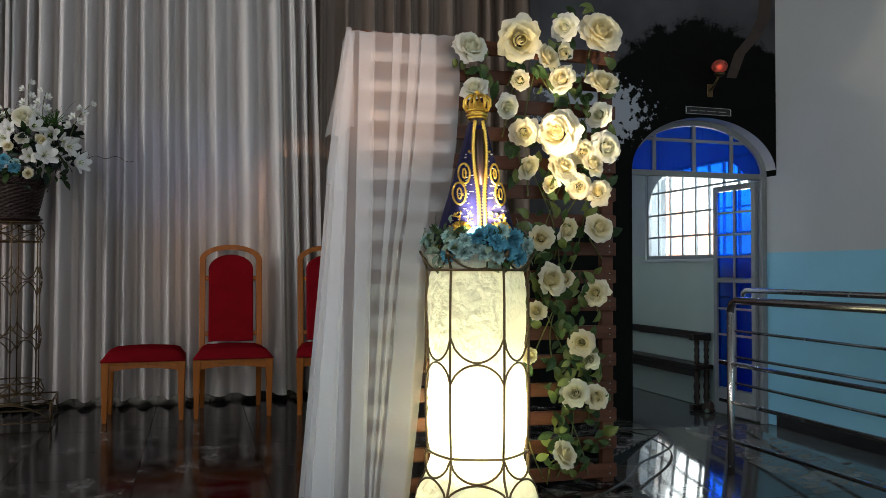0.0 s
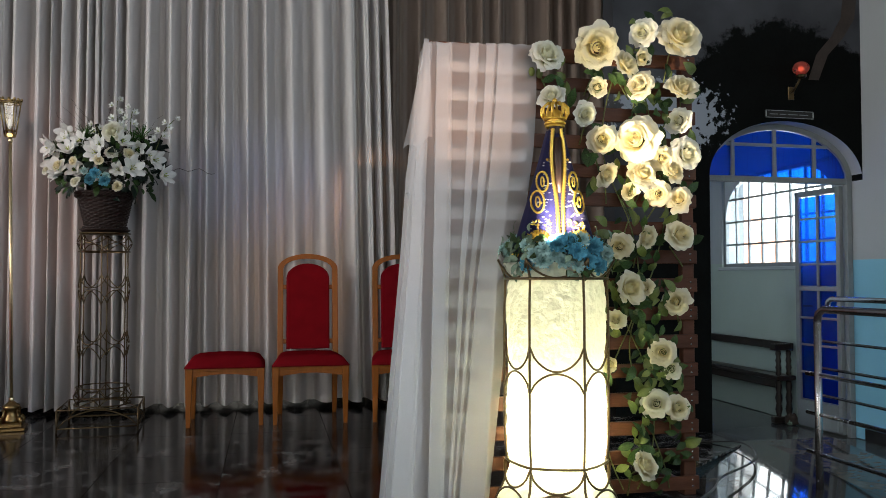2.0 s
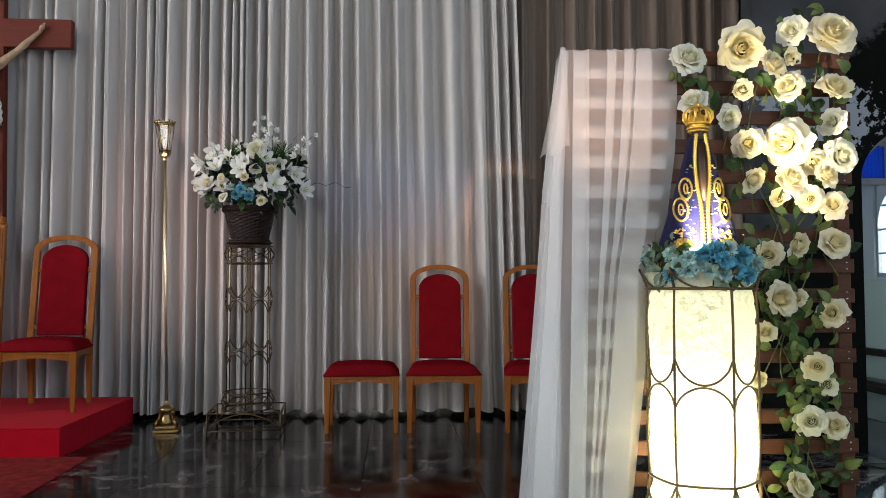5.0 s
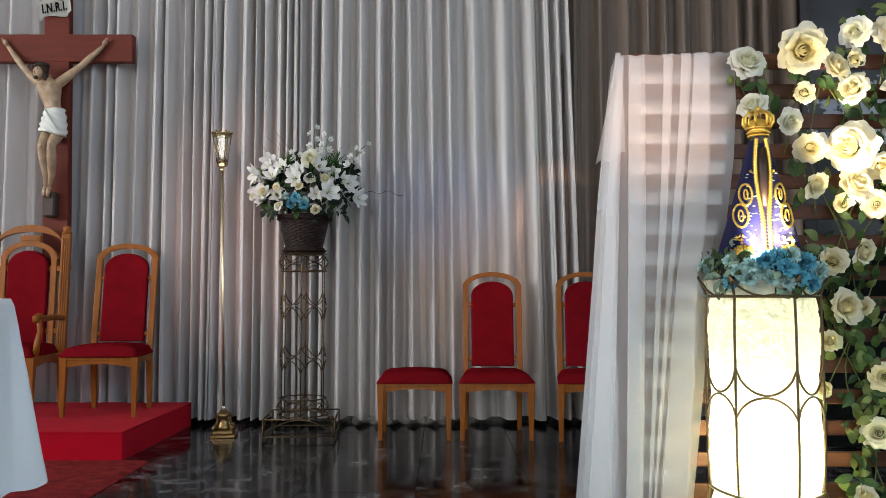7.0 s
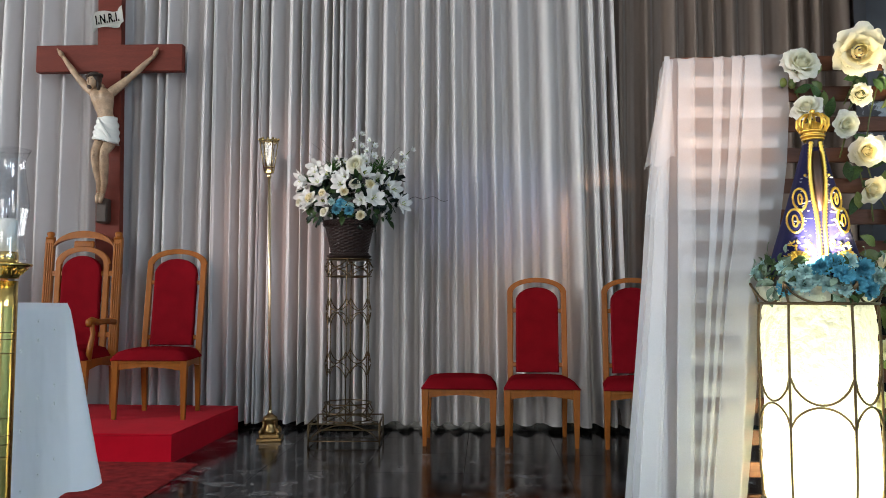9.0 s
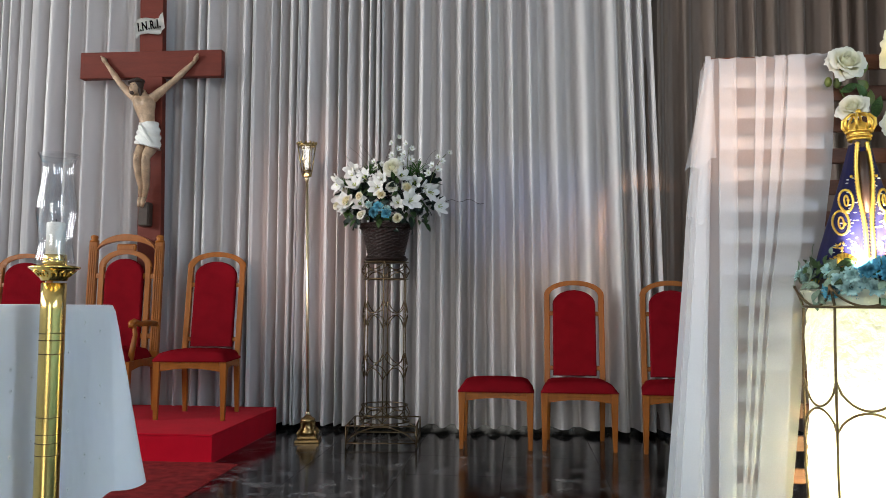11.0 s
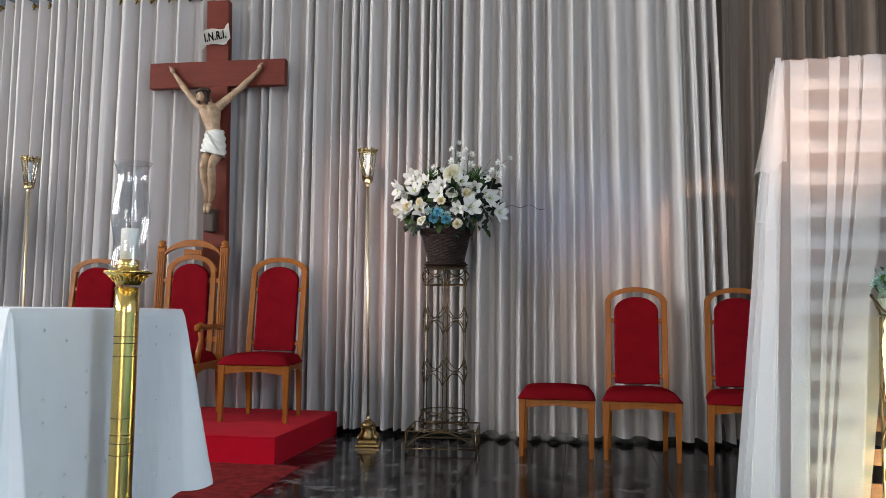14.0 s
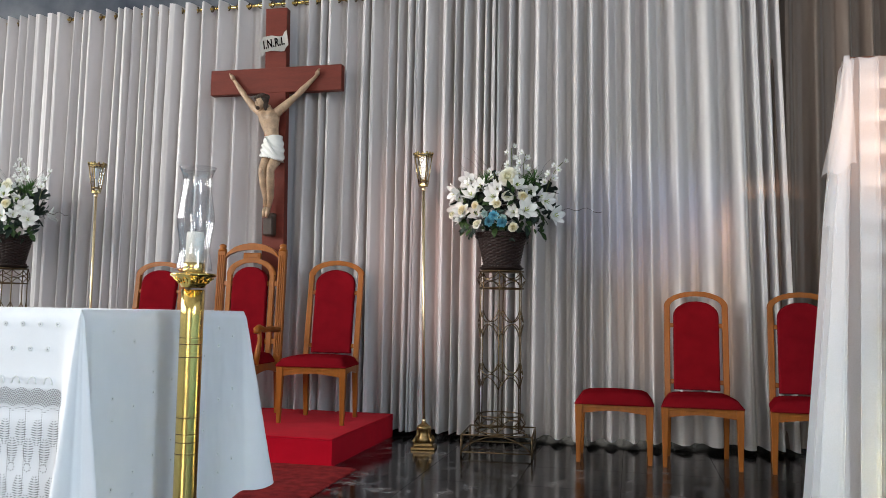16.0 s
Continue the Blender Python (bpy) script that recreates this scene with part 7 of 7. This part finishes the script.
# open leaf, swung back along the corridor wall
leaf = part("door_leaf", boxed((0.0, -0.02, 0.0), (0.045, 0.02, 1.965), 0.003), M_FRAMEGREY, door, "open leaf with blue panes")
leaf.matrix_basis = pose(DOOR_R - 0.065, -0.035, LOW_Z + 0.01, 0, 0, 93)
LW = 0.52
for lo, hi in (((LW - 0.045, -0.02, 0.0), (LW, 0.02, 1.965)), ((0.045, -0.02, 1.92), (LW - 0.045, 0.02, 1.965)), ((0.045, -0.02, 0.0), (LW - 0.045, 0.02, 0.22)), ((0.045, -0.018, 1.13), (LW - 0.045, 0.018, 1.165)), ((LW / 2 - 0.012, -0.015, 0.22), (LW / 2 + 0.012, 0.015, 1.92))):
    part("stile", boxed(lo, hi, 0.002), M_FRAMEGREY, leaf)
zs = [0.22, 0.45, 0.68, 0.905, 1.165, 1.35, 1.54, 1.73, 1.92]
for z in zs[1:-1]:
    if z not in (1.165,):
        part("glazing_bar", boxed((0.045, -0.012, z - 0.009), (LW - 0.045, 0.012, z + 0.009), 0.002), M_FRAMEGREY, leaf)
for z0, z1 in zip(zs, zs[1:]):
    for x0, x1 in ((0.047, LW / 2 - 0.012), (LW / 2 + 0.012, LW - 0.047)):
        part("pane", boxed((x0, -0.003, z0 + 0.008), (x1, 0.003, z1 - 0.008)), M_BLUEPANE, leaf)
bm = bmesh.new()
tube(bm, [(LW - 0.03, -0.02, 1.0), (LW - 0.03, -0.06, 1.0), (LW - 0.10, -0.065, 1.0)], 0.008, 8)
part("handle", bm, M_BLACK, leaf, "black lever handle")

# ---- barred window beyond the door ----
win = tagged(thing("window_1", "white iron window of many small panes, bright with daylight", "window"), kind="structure")
WX = RIGHT_X + 0.02
part("sill", boxed((RIGHT_X - 0.03, WIN_Y0 - 0.03, WIN_Z0 - 0.03), (RIGHT_X + 0.2, WIN_Y1 + 0.03, WIN_Z0 + 0.002), 0.004), M_WALL, win)
for a, b in (((WIN_Y0, WIN_Z0), (WIN_Y0 + 0.035, WIN_Z1)), ((WIN_Y1 - 0.035, WIN_Z0), (WIN_Y1, WIN_Z1)), ((WIN_Y0 + 0.035, WIN_Z0 + 0.002), (WIN_Y1 - 0.035, WIN_Z0 + 0.04)), ((WIN_Y0 + 0.035, WIN_Z1 - 0.035), (WIN_Y1 - 0.035, WIN_Z1))):
    part("frame", boxed((WX, a[0], a[1]), (WX + 0.04, b[0], b[1]), 0.003), M_FRAMEGREY, win)
for k in range(1, 8):
    y = WIN_Y0 + (WIN_Y1 - WIN_Y0) * k / 8
    part("bar", boxed((WX + 0.005, y - 0.009, WIN_Z0 + 0.04), (WX + 0.03, y + 0.009, WIN_Z1 - 0.035), 0.002), M_FRAMEGREY, win)
for k in range(1, 4):
    z = WIN_Z0 + (WIN_Z1 - WIN_Z0) * k / 4
    part("bar", boxed((WX + 0.007, WIN_Y0 + 0.035, z - 0.009), (WX + 0.028, WIN_Y1 - 0.035, z + 0.009), 0.002), M_FRAMEGREY, win)
bm = bmesh.new()
for lo_y, sgn in ((WIN_Y1 - 0.034, -1), (WIN_Y0 + 0.034, 1)):
    rim = [(lo_y + sgn * 0.42 * (1 - math.cos(radians(t))), WIN_Z1 - 0.034 - 0.40 * (1 - math.sin(radians(t)))) for t in range(0, 91, 10)]
    for (ya, za), (yb, zb) in zip(rim, rim[1:]):
        vs = [bm.verts.new((x, y, z)) for x in (WX, WX + 0.04) for y, z in ((ya, za), (yb, zb), (lo_y, WIN_Z1 - 0.033))]
        for f in ((0, 1, 2), (5, 4, 3), (0, 3, 4, 1), (1, 4, 5, 2), (2, 5, 3, 0)):
            bm.faces.new([vs[k] for k in f])
bmesh.ops.recalc_face_normals(bm, faces=bm.faces)
part("arched_head", bm, M_WALL, win)
pane = part("glass", boxed((WX + 0.016, WIN_Y0 + 0.03, WIN_Z0 + 0.03), (WX + 0.019, WIN_Y1 - 0.03, WIN_Z1 - 0.03)), M_CLEAR, win)
pane.visible_shadow = False
tagged(part("backdrop_daylight", boxed((RIGHT_X + 1.6, -1.5, 0.0), (RIGHT_X + 1.62, 6.5, 4.5)), M_OUTSIDE), "bright overexposed daylight outside the window", "backdrop", kind="structure")
lamp("corridor_window_daylight", "AREA", look((RIGHT_X + 0.30, (WIN_Y0 + WIN_Y1) / 2, 1.6), (RIGHT_X - 1, (WIN_Y0 + WIN_Y1) / 2, 1.2)), 42, (0.85, 0.95, 1.0), size=1.2, size_y=0.85)

# ---- dark bench under that window ----
bench = thing("bench", "dark walnut bench with turned arm posts against the corridor wall", "bench")
BX0, BX1, BY0, BY1 = RIGHT_X - 0.22, RIGHT_X - 0.03, 0.60, 2.35
part("seat", boxed((BX0, BY0, 0.11), (BX1, BY1, 0.15), 0.008), M_DARKWOOD, bench)
part("back_rail", boxed((BX1 - 0.035, BY0 + 0.03, 0.36), (BX1, BY1, 0.43), 0.008), M_DARKWOOD, bench)
part("seat_rail", boxed((BX0 + 0.03, BY0 + 0.05, 0.04), (BX0 + 0.06, BY1, 0.11), 0.004), M_DARKWOOD, bench)
turned = [(0.016, 0.0), (0.024, 0.015), (0.018, 0.04), (0.026, 0.07), (0.018, 0.10), (0.026, 0.13), (0.017, 0.16), (0.024, 0.19), (0.018, 0.22)]
for y in (BY0 + 0.04, BY1 - 0.05):
    for x in (BX0 + 0.04, BX1 - 0.05):
        bm = bmesh.new()
        lathe(bm, [(r, z + 0.15) for r, z in turned], 12, (x, y, 0))
        part("arm_post", bm, M_DARKWOOD, bench, "turned post")
        bm = bmesh.new()
        lathe(bm, [(r * 1.15, LOW_Z + z * 1.6) for r, z in turned], 12, (x, y, 0))
        part("leg", bm, M_DARKWOOD, bench)
    part("armrest", boxed((BX0 - 0.02, y - 0.035, 0.37), (BX1 - 0.036, y + 0.035, 0.425), 0.01, 2), M_DARKWOOD, bench)
    part("bench_foot", boxed((BX0 - 0.02, y - 0.03, LOW_Z - 0.004), (BX1, y + 0.03, LOW_Z + 0.05), 0.006), M_DARKWOOD, bench)

# ---- sanctuary lamp and sign over the door ----
slamp = thing("sanctuary_lamp", "small red glass sanctuary lamp on a wall bracket", "lamp", m=pose(3.87, MURAL_Y0, 2.575))
bm = bmesh.new()
ball(bm, (0, -0.10, 0), 0.060, (1, 1, 0.85))
part("globe", bm, cloth("rosy_glass", (0.8, 0.25, 0.2), 0.6, 0.55), slamp, "rosy glass globe")
bm = bmesh.new()
ball(bm, (0, -0.10, -0.005), 0.022, (1, 1, 0.9))
part("flame_glass", bm, M_REDLAMP, slamp, "glowing red bulb")
bm = bmesh.new()
tube(bm, [(-0.02, -0.001, -0.17), (-0.03, -0.05, -0.16), (-0.02, -0.09, -0.11), (0, -0.10, -0.06)], 0.009, 8)
lathe(bm, [(0.0, -0.075), (0.035, -0.072), (0.04, -0.052), (0.0, -0.05)], 14, (0, -0.10, 0), caps=False)
box(bm, (-0.045, -0.01, -0.22), (0.005, 0.0, -0.12), 0.003)
part("bracket", bm, M_DARKBRASS, slamp)
sign = thing("sign", "small dark sign with a pale border above the door", "sign", m=pose(3.83, MURAL_Y0, 2.24) @ Matrix.Diagonal((1, 1, 0.74, 1)))
part("plate", boxed((-0.205, -0.012, -0.038), (0.205, -0.001, 0.038), 0.002), M_BLACK, sign)
bm = bmesh.new()
for lo, hi in (((-0.205, -0.0165, 0.034), (0.205, -0.0125, 0.038)), ((-0.205, -0.0165, -0.038), (0.205, -0.0125, -0.034)), ((-0.205, -0.0165, -0.029), (-0.198, -0.0125, 0.029)), ((0.198, -0.0165, -0.029), (0.205, -0.0125, 0.029))):
    box(bm, lo, hi)
part("border", bm, M_WALL, sign, "pale border")
bm = bmesh.new()
for x0, x1 in ((-0.17, -0.10), (-0.085, -0.03), (-0.015, 0.07), (0.085, 0.16)):
    box(bm, (x0, -0.0145, -0.005), (x1, -0.0125, 0.003))
part("writing", bm, M_FRAMEGREY, sign, "unreadable pale bars of writing")

# ---- black cable on the platform edge ----
bm = bmesh.new()
for off in (0.0, 0.012):
    run = [Vector(p) for p in ((1.72 + off, -2.40, 0.004), (1.98 + off, -2.19, 0.004), (2.17, -1.95 + off, 0.004), (2.38, -1.80 + off, 0.004), (2.534, -1.68 + off, 0.004), (2.64, -1.55 + off, 0.006), (2.70 + off * 0.3, -1.40, 0.018), (2.70, -1.27 + off, 0.026), (2.64, -1.20 + off, 0.014), (2.55, -1.14 + off, 0.004), (2.45, -1.05, 0.004))]
    for _ in range(2):
        run = run[:1] + [q for a, b in zip(run, run[1:]) for q in (a.lerp(b, 0.25), a.lerp(b, 0.75))] + run[-1:]
    tube(bm, run, 0.0036, 6)
tagged(part("cable", bm, M_BLACK), "loose black electric cable lying on the floor", "cable")

# ---- small cloth left on the corridor floor ----
bundle = thing("cloth_bundle", "small dark crumpled cloth lying by the bench", "cloth", m=pose(4.33, 0.52, LOW_Z + 0.002))
for name, mat, r, at in (("dark_cloth", M_TWIG, 0.050, (0.0, 0.0)), ("pale_cloth", M_SAGE, 0.018, (-0.045, -0.035))):
    bm = bmesh.new()
    ball(bm, (0, 0, 0), 1.0, u=20, v=14)
    for v in bm.verts:
        s = r * (1 + 0.55 * noise.noise(v.co * 2.3 + Vector((r * 90, 0, 0))))
        v.co = Vector((at[0] + v.co.x * s * 1.15, at[1] + v.co.y * s, max(0.0, (v.co.z + 0.55) * s)))
    part(name, bm, mat, bundle, smooth=True)

# ---- floor tiles, the pieces of the platform and of the lower floor ----
def tile_mesh(w, d, h, mat):
    bm = bmesh.new()
    box(bm, (-w / 2, -d / 2, -h), (w / 2, d / 2, 0), 0.0011)
    return mesh_of("tile", bm, [mat])


plat = bpy.data.objects["platform"]
TW, TD, GAP = 0.60, 0.60, 0.0022
me = tile_mesh(TW - GAP, TD - GAP, 0.0115, M_TILE)
nx = int((PLAT_X + 6.6) / TW)
for i in range(nx):
    for j in range(9):
        x, y = PLAT_X - TW * (i + 0.5), BACK_Y - TD * (j + 0.5)
        if y < PLAT_Y + 0.2 or (i == 0 and j > 2) or (i == 1 and j > 3):
            continue
        ob = new("tile", me)
        ob.parent = plat
        ob.matrix_basis = pose(x, y, 0.0, 0, 0, 90 * ((i * 7 + j * 3) % 4))
# tiles cut along the slanting edge
C0, C1, G = PLAT_X - TW, PLAT_X - 2 * TW, GAP / 2
R3, R4, R5 = BACK_Y - 3 * TD, BACK_Y - 4 * TD, BACK_Y - 5 * TD
for outline in ([(C0 + G, R4 + G), (2.472, R4 + G), (2.738, -1.235), (2.738, R3 - G), (C0 + G, R3 - G)],
                [(C0 + G, -1.735), (2.467, R4 - G), (C0 + G, R4 - G)],
                [(C1 + G, R5 + G), (1.93, R5 + G), (1.93, -1.90), (C0 - G, -1.738), (C0 - G, R4 - G), (C1 + G, R4 - G)]):
    bm = bmesh.new()
    slab(bm, outline, -0.0115, 0.0)
    part("tile", bm, M_TILE, plat)
me = tile_mesh(1.93 - C1 - GAP, TD - GAP, 0.0115, M_TILE)
for j in range(5, 9):
    ob = new("tile", me)
    ob.parent = plat
    ob.matrix_basis = pose((1.93 + C1) / 2, BACK_Y - TD * (j + 0.5), 0.0)
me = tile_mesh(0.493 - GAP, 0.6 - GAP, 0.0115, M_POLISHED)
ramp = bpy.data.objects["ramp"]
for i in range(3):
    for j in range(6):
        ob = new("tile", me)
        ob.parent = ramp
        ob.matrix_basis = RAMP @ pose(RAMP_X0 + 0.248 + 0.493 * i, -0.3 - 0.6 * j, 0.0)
low = bpy.data.objects["nave_floor"]
me = tile_mesh(0.45 - GAP, 0.45 - GAP, 0.008, M_GREYTILE)
for i in range(4):
    for j in range(18):
        x, y = PLAT_X + 0.45 * (i + 0.5) + 0.005, 3.6 - 0.45 * (j + 0.5)
        if x > RIGHT_X - 0.02 - 0.22 or y < RAMP_Y:
            continue
        ob = new("tile", me)
        ob.parent = low
        ob.matrix_basis = pose(x, y, LOW_Z + 0.0015)
